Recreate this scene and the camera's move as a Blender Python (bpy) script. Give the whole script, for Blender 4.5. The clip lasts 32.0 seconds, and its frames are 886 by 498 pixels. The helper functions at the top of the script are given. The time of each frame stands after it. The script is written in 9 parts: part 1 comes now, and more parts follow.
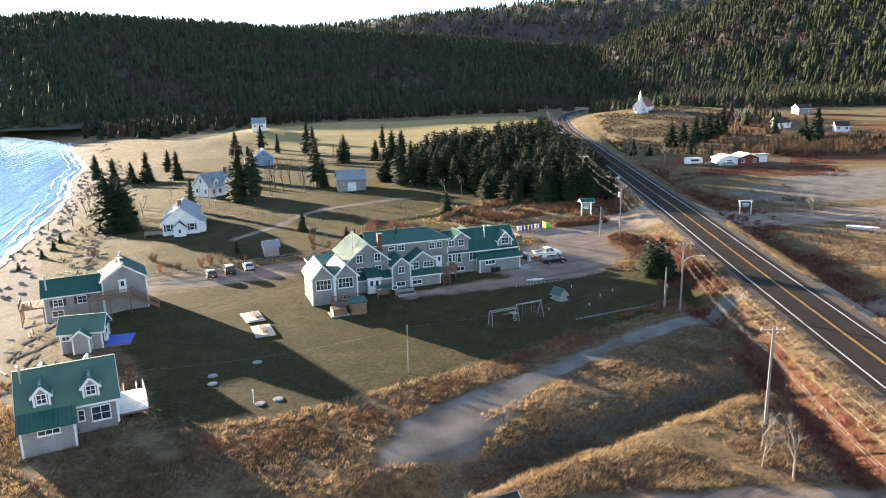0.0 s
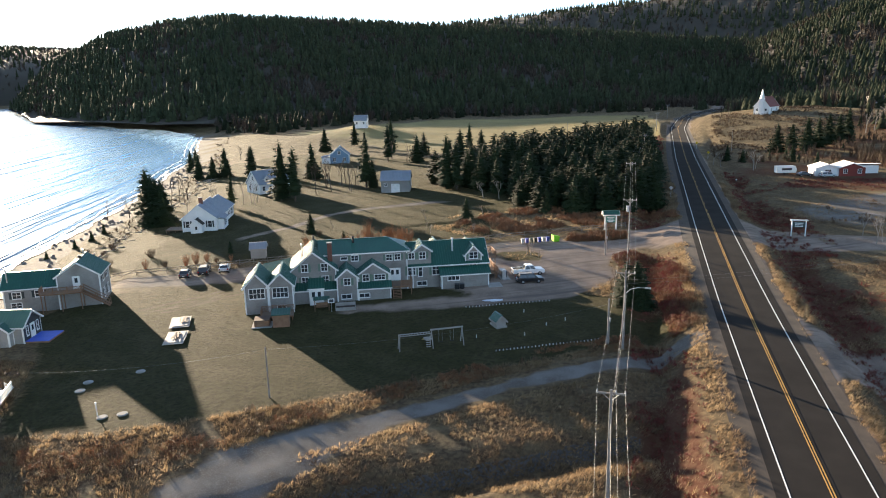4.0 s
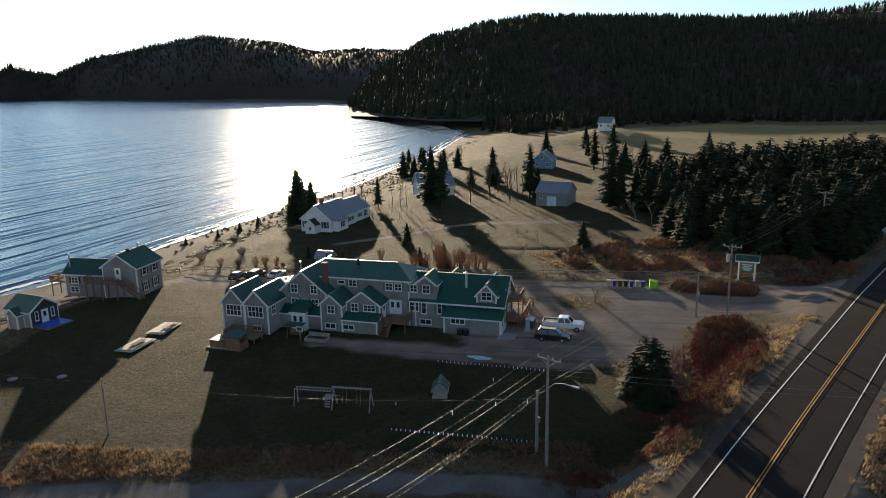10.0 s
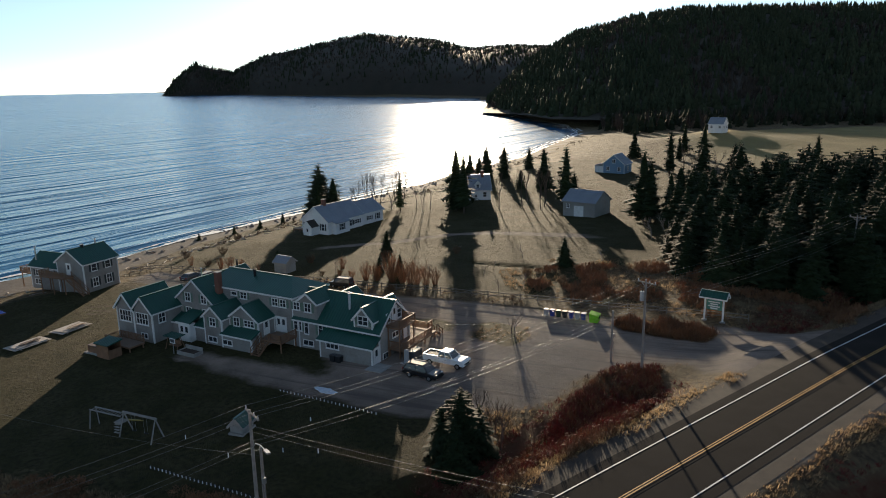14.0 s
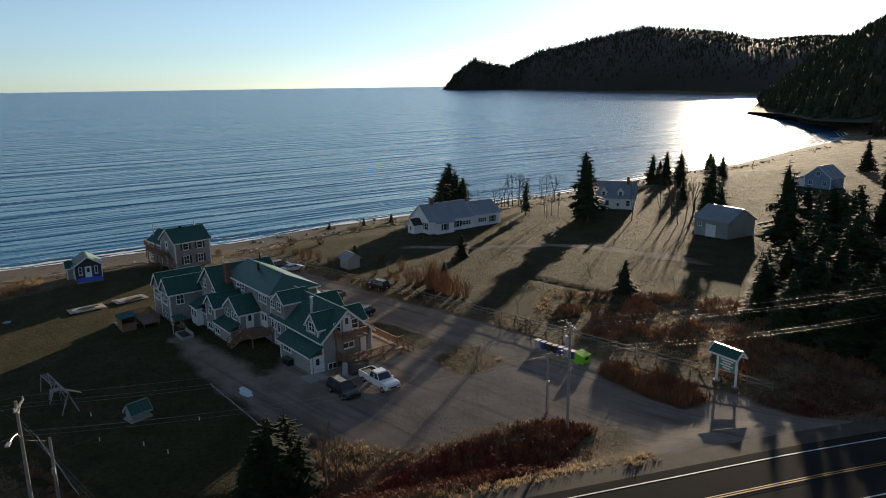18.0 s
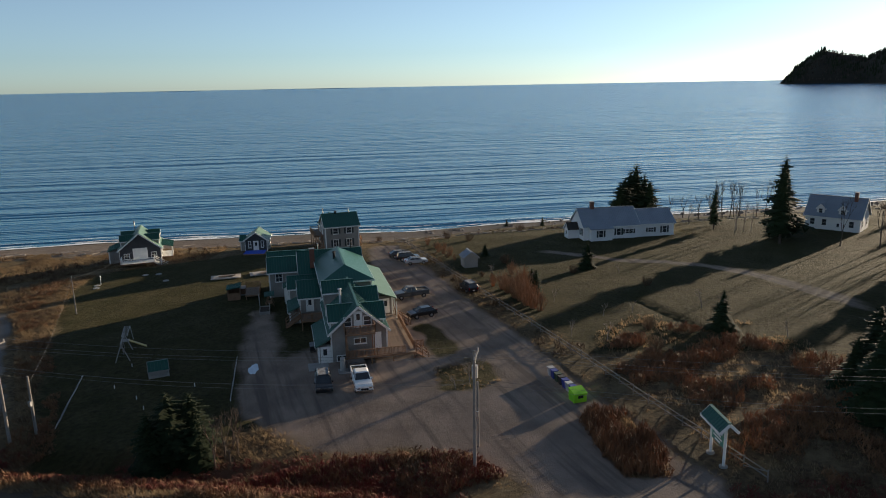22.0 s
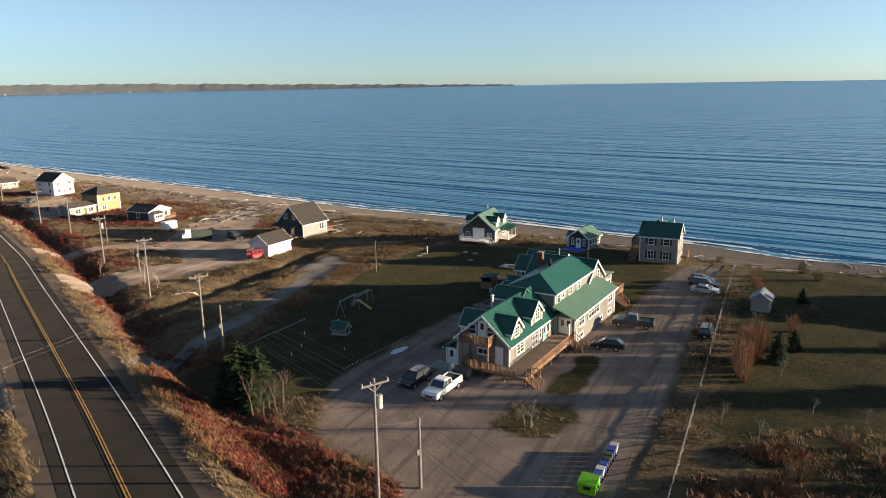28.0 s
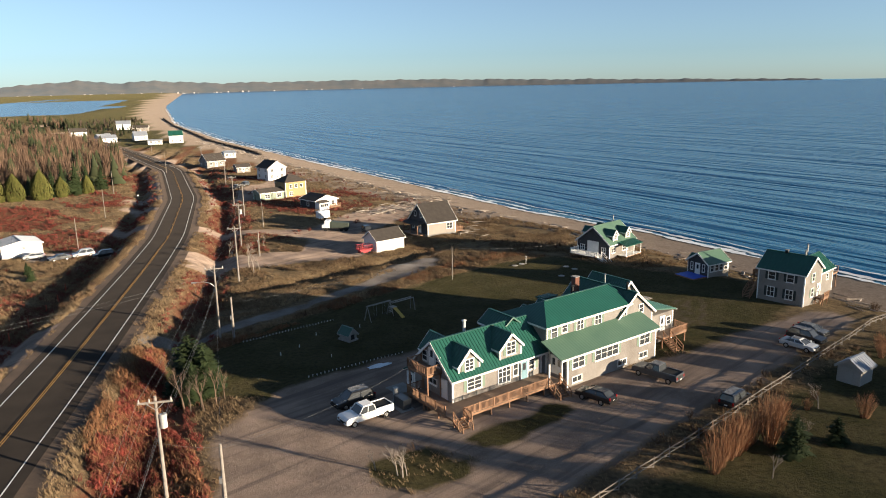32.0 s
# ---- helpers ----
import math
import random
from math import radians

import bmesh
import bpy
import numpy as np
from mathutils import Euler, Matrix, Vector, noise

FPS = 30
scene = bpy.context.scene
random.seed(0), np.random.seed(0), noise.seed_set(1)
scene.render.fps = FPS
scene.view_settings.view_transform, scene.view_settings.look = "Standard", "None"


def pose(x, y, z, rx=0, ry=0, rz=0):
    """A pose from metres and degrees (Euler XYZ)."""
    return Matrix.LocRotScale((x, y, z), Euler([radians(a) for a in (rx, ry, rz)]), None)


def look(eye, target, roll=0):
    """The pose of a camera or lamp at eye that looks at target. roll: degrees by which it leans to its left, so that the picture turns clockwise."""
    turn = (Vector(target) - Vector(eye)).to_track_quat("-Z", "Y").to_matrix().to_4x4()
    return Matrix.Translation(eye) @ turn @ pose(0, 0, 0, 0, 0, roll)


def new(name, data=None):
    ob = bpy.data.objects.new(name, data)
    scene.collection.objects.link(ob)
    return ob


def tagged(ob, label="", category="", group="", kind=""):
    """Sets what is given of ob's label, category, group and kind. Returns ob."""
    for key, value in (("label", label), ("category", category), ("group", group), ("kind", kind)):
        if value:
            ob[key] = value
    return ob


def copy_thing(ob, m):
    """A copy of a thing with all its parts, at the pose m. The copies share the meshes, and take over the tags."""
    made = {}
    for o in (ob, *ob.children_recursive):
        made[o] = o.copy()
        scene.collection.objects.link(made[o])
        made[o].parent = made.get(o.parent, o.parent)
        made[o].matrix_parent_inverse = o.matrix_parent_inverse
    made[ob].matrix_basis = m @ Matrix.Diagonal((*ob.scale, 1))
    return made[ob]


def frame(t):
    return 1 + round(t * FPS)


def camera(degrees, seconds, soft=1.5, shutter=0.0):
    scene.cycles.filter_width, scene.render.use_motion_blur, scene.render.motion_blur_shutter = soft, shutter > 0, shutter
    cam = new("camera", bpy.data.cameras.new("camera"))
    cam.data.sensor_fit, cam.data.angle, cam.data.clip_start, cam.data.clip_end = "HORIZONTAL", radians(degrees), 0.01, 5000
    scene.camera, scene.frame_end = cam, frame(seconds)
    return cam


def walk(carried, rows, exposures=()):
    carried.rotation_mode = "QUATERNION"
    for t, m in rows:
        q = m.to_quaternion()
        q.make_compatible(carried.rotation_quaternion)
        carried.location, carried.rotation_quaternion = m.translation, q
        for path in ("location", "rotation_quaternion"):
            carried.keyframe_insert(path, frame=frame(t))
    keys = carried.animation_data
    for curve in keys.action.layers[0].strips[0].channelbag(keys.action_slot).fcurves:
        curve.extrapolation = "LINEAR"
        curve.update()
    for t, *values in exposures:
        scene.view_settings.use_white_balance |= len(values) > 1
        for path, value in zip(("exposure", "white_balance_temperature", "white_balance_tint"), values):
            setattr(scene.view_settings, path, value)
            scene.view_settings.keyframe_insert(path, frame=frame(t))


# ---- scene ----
cam = camera(64.26, 32.0, 1.0)
PATH = [
    (0.0, -0.45, 2.71, 35.18, 76.599, 1.165, 2.345),
    (0.5, 3.46, 3.20, 35.13, 76.564, 1.215, 2.389),
    (1.0, 7.40, 4.03, 35.13, 76.547, 1.211, 3.369),
    (1.5, 11.54, 5.27, 35.12, 76.543, 1.231, 4.970),
    (2.0, 15.60, 6.91, 35.21, 76.522, 1.234, 6.899),
    (2.5, 19.60, 8.89, 35.28, 76.519, 1.226, 8.929),
    (3.0, 23.53, 11.16, 35.33, 76.524, 1.248, 11.029),
    (3.5, 27.28, 13.56, 35.40, 76.532, 1.267, 12.870),
    (5.5, 40.90, 25.19, 35.47, 76.690, 1.265, 20.440),
    (6.0, 43.87, 28.33, 35.47, 76.724, 1.270, 22.361),
    (6.5, 46.67, 31.57, 35.48, 76.732, 1.235, 24.221),
    (7.0, 49.34, 34.91, 35.40, 76.806, 1.199, 26.151),
    (7.5, 51.90, 38.32, 35.34, 76.871, 1.135, 28.858),
    (8.0, 54.32, 41.79, 35.26, 76.900, 1.086, 31.739),
    (8.5, 56.58, 45.28, 35.08, 76.967, 1.076, 34.200),
    (9.0, 58.62, 48.72, 35.00, 76.991, 1.045, 36.347),
    (9.5, 60.61, 52.13, 34.89, 77.002, 1.094, 38.286),
    (10.0, 62.43, 55.70, 34.89, 76.985, 1.101, 40.149),
    (10.5, 64.40, 59.36, 34.85, 76.962, 1.099, 41.594),
    (11.0, 66.57, 63.24, 34.87, 76.928, 1.042, 42.898),
    (11.5, 68.69, 67.01, 34.82, 76.918, 1.096, 43.529),
    (12.0, 70.88, 71.12, 34.82, 76.898, 1.054, 45.071),
    (12.5, 73.12, 75.49, 34.83, 76.904, 1.032, 47.243),
    (13.0, 75.30, 80.01, 34.86, 76.901, 1.009, 49.161),
    (13.5, 77.34, 84.58, 34.84, 76.902, 0.994, 51.039),
    (14.0, 79.26, 89.21, 34.80, 76.909, 1.020, 52.760),
    (14.5, 81.02, 93.87, 34.80, 76.923, 1.004, 54.615),
    (16.5, 86.91, 112.02, 35.04, 76.851, 0.716, 64.876),
    (17.0, 87.99, 116.82, 35.01, 76.853, 0.770, 67.858),
    (17.5, 88.81, 121.48, 34.96, 76.870, 0.749, 71.208),
    (18.0, 89.42, 126.18, 34.91, 76.870, 0.784, 74.640),
    (18.5, 89.85, 130.82, 34.84, 76.888, 0.817, 77.963),
    (19.0, 90.19, 135.40, 34.84, 76.895, 0.898, 80.790),
    (19.5, 90.07, 139.91, 34.77, 76.892, 0.948, 84.023),
    (20.0, 89.99, 144.56, 34.71, 76.947, 1.132, 87.659),
    (20.5, 89.56, 148.91, 34.76, 76.892, 0.997, 91.085),
    (21.0, 88.97, 153.36, 34.81, 76.841, 1.012, 94.302),
    (21.5, 88.10, 157.82, 34.81, 76.856, 1.002, 96.975),
    (22.0, 86.96, 162.13, 34.79, 76.831, 1.021, 100.167),
    (22.5, 85.56, 166.34, 34.74, 76.902, 0.963, 103.934),
    (23.0, 83.86, 170.66, 34.72, 76.950, 0.975, 107.587),
    (23.5, 81.85, 174.83, 34.78, 76.930, 0.887, 111.230),
    (24.0, 79.81, 178.64, 34.79, 76.933, 0.857, 114.804),
    (24.5, 77.77, 181.80, 34.85, 76.866, 0.807, 118.409),
    (25.0, 75.42, 184.80, 34.85, 76.887, 0.822, 122.251),
    (25.5, 72.70, 187.77, 34.97, 76.844, 0.849, 125.947),
    (27.5, 59.82, 197.85, 35.03, 76.858, 0.840, 140.928),
    (28.0, 56.21, 199.83, 35.12, 76.843, 0.858, 144.777),
    (28.5, 52.45, 201.60, 35.15, 76.832, 0.895, 148.440),
    (29.0, 48.44, 203.10, 35.18, 76.811, 0.942, 151.641),
    (29.5, 44.19, 204.36, 35.21, 76.809, 0.950, 154.710),
    (30.0, 39.69, 205.40, 35.25, 76.805, 0.974, 157.797),
    (30.5, 35.03, 206.23, 35.27, 76.790, 0.993, 160.223),
    (31.0, 30.27, 206.81, 35.27, 76.799, 0.998, 162.589),
    (31.5, 25.47, 207.19, 35.28, 76.798, 1.006, 164.796),
    (32.0, 20.68, 207.39, 35.32, 76.802, 1.004, 167.024),
]
EXPOSURES = [(0.0, 3.58, 6150), (3.0, 3.28, 6120), (6.0, 2.58, 6120), (9.0, 1.92, 6150), (13.0, 1.72, 6120), (19.0, 1.40, 6100), (23.0, 1.62, 6040), (28.0, 1.86, 6020), (32.0, 1.70, 5920)]
walk(cam, [(t, pose(x, y, z, rx, ry, rz)) for t, x, y, z, rx, ry, rz in PATH], [(t, e, k, 10) for t, e, k in EXPOSURES])

# ---- light ----
SUN_AZ, SUN_EL = 142.0, 8.2
world = bpy.data.worlds.new("sky")
scene.world = world
world.use_nodes = True
wn = world.node_tree.nodes
sky = wn.new("ShaderNodeTexSky")
sky.sky_type = "NISHITA"
sky.sun_disc = False
sky.sun_elevation = radians(SUN_EL)
sky.sun_rotation = radians(90 - SUN_AZ)
sky.air_density, sky.dust_density, sky.ozone_density = 0.7, 0.2, 2.6
wn["Background"].inputs["Strength"].default_value = 0.050
pale, tint = wn.new("ShaderNodeHueSaturation"), wn.new("ShaderNodeMix")
pale.inputs["Saturation"].default_value = 0.64
tint.data_type, tint.blend_type = "RGBA", "MULTIPLY"
tint.inputs[0].default_value = 1.0
tint.inputs[7].default_value = (0.94, 1.03, 1.03, 1)
world.node_tree.links.new(sky.outputs[0], pale.inputs["Color"])
world.node_tree.links.new(pale.outputs[0], tint.inputs[6])
world.node_tree.links.new(tint.outputs[2], wn["Background"].inputs["Color"])
sun_way = Vector((math.cos(radians(SUN_AZ)) * math.cos(radians(SUN_EL)), math.sin(radians(SUN_AZ)) * math.cos(radians(SUN_EL)), math.sin(radians(SUN_EL))))
sun = new("sun", bpy.data.lights.new("sun", "SUN"))
sun.data.energy, sun.data.angle, sun.data.color = 5.0, radians(0.6), (1.0, 0.78, 0.52)
sun.matrix_world = look(sun_way * 500, (0, 0, 0))

# ---- materials ----
MATS = {}


def material(name, colour, rough=0.8, metal=0.0, second=None, scale=1.0, fine=12.0, bump=0.3, depth=0.02, vary=0.0, spec=0.3, coat=0.0, leaf=0.0):
    """A surface of two colours mixed at two scales, with fine relief; vary: brightness change from piece to piece; leaf: share of light that passes thin blades."""
    if name in MATS:
        return MATS[name]
    m = bpy.data.materials.new(name)
    m.use_nodes = True
    n, l = m.node_tree.nodes, m.node_tree.links
    b = n["Principled BSDF"]
    b.inputs["Roughness"].default_value = rough
    b.inputs["Metallic"].default_value = metal
    b.inputs["Specular IOR Level"].default_value = spec
    b.inputs["Coat Weight"].default_value = coat
    b.inputs["Diffuse Roughness"].default_value = 1.0 if rough > 0.84 else 0.2
    co = n.new("ShaderNodeTexCoord")
    big, small = n.new("ShaderNodeTexNoise"), n.new("ShaderNodeTexNoise")
    big.inputs["Scale"].default_value, big.inputs["Detail"].default_value = scale, 4
    small.inputs["Scale"].default_value, small.inputs["Detail"].default_value = fine, 3
    l.new(co.outputs["Object"], big.inputs["Vector"])
    l.new(co.outputs["Object"], small.inputs["Vector"])
    add = n.new("ShaderNodeMath")
    add.operation = "MULTIPLY_ADD"
    l.new(small.outputs[0], add.inputs[0])
    add.inputs[1].default_value = 0.5
    l.new(big.outputs[0], add.inputs[2])
    ramp = n.new("ShaderNodeMapRange")
    ramp.inputs["From Min"].default_value, ramp.inputs["From Max"].default_value = 0.5, 1.0
    l.new(add.outputs[0], ramp.inputs["Value"])
    mix = n.new("ShaderNodeMix")
    mix.data_type = "RGBA"
    c2 = second or [c * 0.72 for c in colour]
    mix.inputs[6].default_value, mix.inputs[7].default_value = (*colour, 1), (*c2, 1)
    l.new(ramp.outputs[0], mix.inputs[0])
    out = mix.outputs[2]
    if vary:
        info, hsv = n.new("ShaderNodeObjectInfo"), n.new("ShaderNodeHueSaturation")
        geo, sm, mr = n.new("ShaderNodeNewGeometry"), n.new("ShaderNodeMath"), n.new("ShaderNodeMapRange")
        sm.operation = "ADD"
        l.new(info.outputs["Random"], sm.inputs[0])
        l.new(geo.outputs["Random Per Island"], sm.inputs[1])
        mr.inputs["From Max"].default_value = 2.0
        mr.inputs["To Min"].default_value, mr.inputs["To Max"].default_value = 1 - vary, 1 + vary
        l.new(sm.outputs[0], mr.inputs["Value"])
        l.new(mr.outputs[0], hsv.inputs["Value"])
        l.new(out, hsv.inputs["Color"])
        out = hsv.outputs[0]
    l.new(out, b.inputs["Base Color"])
    if bump:
        bp = n.new("ShaderNodeBump")
        bp.inputs["Strength"].default_value, bp.inputs["Distance"].default_value = bump, depth
        l.new(small.outputs[0], bp.inputs["Height"])
        l.new(bp.outputs[0], b.inputs["Normal"])
    if leaf:
        tl, ms = n.new("ShaderNodeBsdfTranslucent"), n.new("ShaderNodeMixShader")
        ms.inputs[0].default_value = leaf
        l.new(out, tl.inputs["Color"])
        l.new(b.outputs[0], ms.inputs[1])
        l.new(tl.outputs[0], ms.inputs[2])
        l.new(ms.outputs[0], n["Material Output"].inputs["Surface"])
    MATS[name] = m
    return m


def ribbed(name, colour, second, pitch, rough=0.45, metal=0.0, axis="X", depth=0.03, spec=0.15):
    """Sheet with raised ribs or courses every pitch metres along one axis of the object."""
    m = material(name, colour, rough, metal, second, 0.35, 6.0, 0.0, spec=spec)
    n, l = m.node_tree.nodes, m.node_tree.links
    co = [x for x in n if x.bl_idname == "ShaderNodeTexCoord"][0]
    w = n.new("ShaderNodeTexWave")
    w.wave_type, w.bands_direction, w.wave_profile = "BANDS", axis, "SAW" if axis == "Z" else "SIN"
    w.inputs["Scale"].default_value = 0.314 / pitch if axis != "Z" else 0.314 / pitch
    l.new(co.outputs["Object"], w.inputs["Vector"])
    bp = n.new("ShaderNodeBump")
    bp.inputs["Strength"].default_value, bp.inputs["Distance"].default_value = 0.6, depth
    l.new(w.outputs[1], bp.inputs["Height"])
    l.new(bp.outputs[0], n["Principled BSDF"].inputs["Normal"])
    return m


SHINGLE = ribbed("weathered_shingle", (0.345, 0.325, 0.300), (0.205, 0.185, 0.165), 0.13, 0.88, 0, "Z", 0.015)
ROOF = ribbed("green_metal_roof", (0.016, 0.088, 0.064), (0.013, 0.070, 0.052), 0.42, 0.42, 0.0, "X", 0.02, 0.5)
FROSTROOF = ribbed("frosted_green_metal_roof", (0.085, 0.150, 0.105), (0.060, 0.118, 0.085), 0.42, 0.5, 0.0, "X", 0.02, 0.4)
WHITE = material("white_trim", (0.78, 0.77, 0.74), 0.6, second=(0.62, 0.61, 0.58), scale=0.8)
GLASS = material("window_glass", (0.03, 0.035, 0.04), 0.06, second=(0.05, 0.055, 0.06), bump=0.0, spec=0.6)
SHUTTER = material("green_grey_shutter", (0.16, 0.22, 0.17), 0.7)
DECKWOOD = material("deck_wood", (0.264, 0.152, 0.088), 0.75, second=(0.176, 0.096, 0.056), scale=1.5, vary=0.15)
DECKFLOOR = material("worn_deck_boards", (0.240, 0.168, 0.120), 0.8, second=(0.176, 0.128, 0.096), scale=1.2, vary=0.15)
CONCRETE = material("concrete", (0.320, 0.312, 0.296), 0.9, second=(0.232, 0.224, 0.208))
BRICKMAT = material("brick", (0.22, 0.10, 0.07), 0.9)
METAL = material("galvanised_metal", (0.5, 0.5, 0.5), 0.4, 0.8)
POLEWOOD = material("pole_wood", (0.30, 0.27, 0.24), 0.85, second=(0.19, 0.17, 0.15), scale=2.0)
WIRE = material("wire", (0.20, 0.20, 0.20), 0.55, 0.6, bump=0)
BARK = material("bark", (0.11, 0.085, 0.065), 0.95, second=(0.06, 0.045, 0.035), scale=3)
BIRCH = material("pale_bark", (0.336, 0.296, 0.256), 0.9, second=(0.192, 0.160, 0.136), scale=3)
TWIG = material("bare_twigs", (0.160, 0.112, 0.080), 0.95, second=(0.104, 0.072, 0.052), vary=0.3)
SPRUCE = material("spruce_needles", (0.015, 0.026, 0.011), 0.9, second=(0.026, 0.034, 0.014), vary=0.4, spec=0.1)
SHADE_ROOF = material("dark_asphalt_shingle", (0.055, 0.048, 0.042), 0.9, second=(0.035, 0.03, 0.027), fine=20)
GREYMETAL = ribbed("grey_metal_roof", (0.288, 0.312, 0.352), (0.224, 0.248, 0.288), 0.3, 0.45, 0.2, "X")
TAR = material("black_rubber", (0.02, 0.02, 0.02), 0.8)
CHROME = material("chrome", (0.6, 0.6, 0.6), 0.15, 1.0, bump=0)


# ---- mesh helpers ----
def part(name, bm, mat, parent=None, label=""):
    """Links a bmesh as one mesh object, under a thing or a part."""
    me = bpy.data.meshes.new(name)
    bm.to_mesh(me)
    bm.free()
    me.materials.append(mat)
    ob = new(name, me)
    if parent:
        ob.parent = parent
    if label:
        ob["label"] = label
    return ob


def raw(name, verts, faces, mat, parent=None, smooth=False):
    """The same from arrays of vertices and faces."""
    me = bpy.data.meshes.new(name)
    me.from_pydata([tuple(v) for v in verts] if not isinstance(verts, list) else verts, [], faces if isinstance(faces, list) else faces.tolist())
    me.materials.append(mat)
    if smooth:
        me.polygons.foreach_set("use_smooth", [True] * len(me.polygons))
    ob = new(name, me)
    if parent:
        ob.parent = parent
    return ob


def big_mesh(name, verts, faces, mat):
    """A large mesh from numpy arrays; all faces have the same number of corners."""
    me = bpy.data.meshes.new(name)
    k = faces.shape[1]
    me.vertices.add(len(verts))
    me.vertices.foreach_set("co", np.asarray(verts, np.float32).ravel())
    me.loops.add(faces.size)
    me.loops.foreach_set("vertex_index", faces.astype(np.int32).ravel())
    me.polygons.add(len(faces))
    me.polygons.foreach_set("loop_start", np.arange(0, faces.size, k, dtype=np.int32))
    me.polygons.foreach_set("loop_total", np.full(len(faces), k, np.int32))
    me.update(calc_edges=True)
    me.validate()
    me.materials.append(mat)
    return new(name, me)


def box(bm, x0, y0, z0, x1, y1, z1, m=None):
    """Adds a box between two corners to a bmesh."""
    co = [(x, y, z) for z in (z0, z1) for x, y in ((x0, y0), (x1, y0), (x1, y1), (x0, y1))]
    v = [bm.verts.new(m @ Vector(c) if m else c) for c in co]
    for f in ((3, 2, 1, 0), (4, 5, 6, 7), (0, 1, 5, 4), (1, 2, 6, 5), (2, 3, 7, 6), (3, 0, 4, 7)):
        bm.faces.new([v[i] for i in f])
    return v


def a_box(x0, y0, z0, x1, y1, z1, m=None):
    bm = bmesh.new()
    box(bm, x0, y0, z0, x1, y1, z1, m)
    return bm


def solid(bm, ring, way):
    """Adds a prism: a closed ring of points pushed along a vector."""
    a = [bm.verts.new(p) for p in ring]
    b = [bm.verts.new(Vector(p) + Vector(way)) for p in ring]
    bm.faces.new(a[::-1])
    bm.faces.new(b)
    for i in range(len(a)):
        j = (i + 1) % len(a)
        bm.faces.new((a[i], a[j], b[j], b[i]))


def tube(bm, a, b, r0, r1=None, sides=8):
    """Adds a tapered rod from a to b."""
    a, b = Vector(a), Vector(b)
    r1 = r0 if r1 is None else r1
    q = (b - a).to_track_quat("Z", "Y")
    rings = []
    for p, r in ((a, r0), (b, r1)):
        rings.append([bm.verts.new(p + q @ Vector((r * math.cos(2 * math.pi * i / sides), r * math.sin(2 * math.pi * i / sides), 0))) for i in range(sides)])
    for i in range(sides):
        j = (i + 1) % sides
        bm.faces.new((rings[0][i], rings[0][j], rings[1][j], rings[1][i]))
    bm.faces.new(rings[0][::-1])
    bm.faces.new(rings[1])


def a_tube(a, b, r0, r1=None, sides=8):
    bm = bmesh.new()
    tube(bm, a, b, r0, r1, sides)
    return bm


def thing(name, x, y, z=None, turn=0.0, label="", category="", group=""):
    """An empty at a thing's base, on the ground when z is not given."""
    ob = new(name)
    ob.matrix_world = pose(x, y, ground(x, y) if z is None else z, 0, 0, turn)
    return tagged(ob, label, category, group)

# ---- terrain ----
SEA = -3.5
SHORE_Y = [-4800, -1355, -622, -340, -255, -134, -82, 0, 44, 82, 101, 120, 147, 183, 246, 297, 346, 441, 514, 600, 657, 800, 1000, 1180, 1280, 1330, 1400]
SHORE_X = [600, 245, 130, 59, 32, -7, -25, -51, -72, -83, -90, -93, -108, -121, -147, -174, -195, -255, -299, -400, -543, -640, -800, -1000, -2000, -3300, -4900]
G_Y = [-400, 20, 55, 70, 84, 110, 130, 155, 180, 210, 300, 600, 1500]
G_Z = [-1.2, -1.5, -1.3, -0.7, -0.2, 0.35, 0.7, 1.5, 2.1, 3.0, 4.3, 5.0, 6.0]
ROAD_Y = [-4000, -900, -367, -207, -128, -38, 28, 60, 90, 124, 169, 295, 449, 545, 620, 700]
ROAD_X = [1900, 420, 160, 97.0, 68.7, 53.3, 48.8, 48.5, 48.2, 47.9, 48.3, 50.9, 56.7, 66.0, 82.0, 110.0]
ROAD_Z = [-0.5, -0.5, -0.5, -0.5, -0.5, -0.4, 0.0, 0.5, 1.5, 2.7, 4.0, 5.2, 5.4, 5.5, 5.6, 5.8]


def smooth_step(a, b, x):
    t = np.clip((x - a) / (b - a), 0, 1)
    return t * t * (3 - 2 * t)


def lumps(x, y, s, seed=0.0):
    """Cheap smooth waviness from a few sines."""
    return (np.sin(x / s + seed) * np.cos(y / s * 1.17 + seed * 2) + 0.6 * np.sin(x / s * 2.3 + y / s * 1.7 + seed) + 0.4 * np.cos(y / s * 3.1 - x / s * 1.3 + seed * 3)) / 2


def road_x(y):
    k = 6.0
    return (np.interp(y, ROAD_Y, ROAD_X) + np.interp(y - k, ROAD_Y, ROAD_X) + np.interp(y + k, ROAD_Y, ROAD_X)) / 3


def track_mid(x):
    """The centre line of the pale track south of the lawn, y for x."""
    return np.interp(x, [-25, -12, -4, 3.5, 13, 20, 29.7, 39, 46], [60, 66, 74, 80.5, 88.7, 95, 102.2, 109, 112])


def lagoon(x, y):
    """Above 0 where the salt marsh behind the spit holds water."""
    bar = np.interp(y, SHORE_Y, SHORE_X) + 75
    return np.minimum(np.minimum((x - bar) / 60, (-880 - y + 0.15 * (x - 300)) / 120), (2400 + y) / 400) * 0.4 + 0.35 * lumps(x, y, 130.0) - 0.05


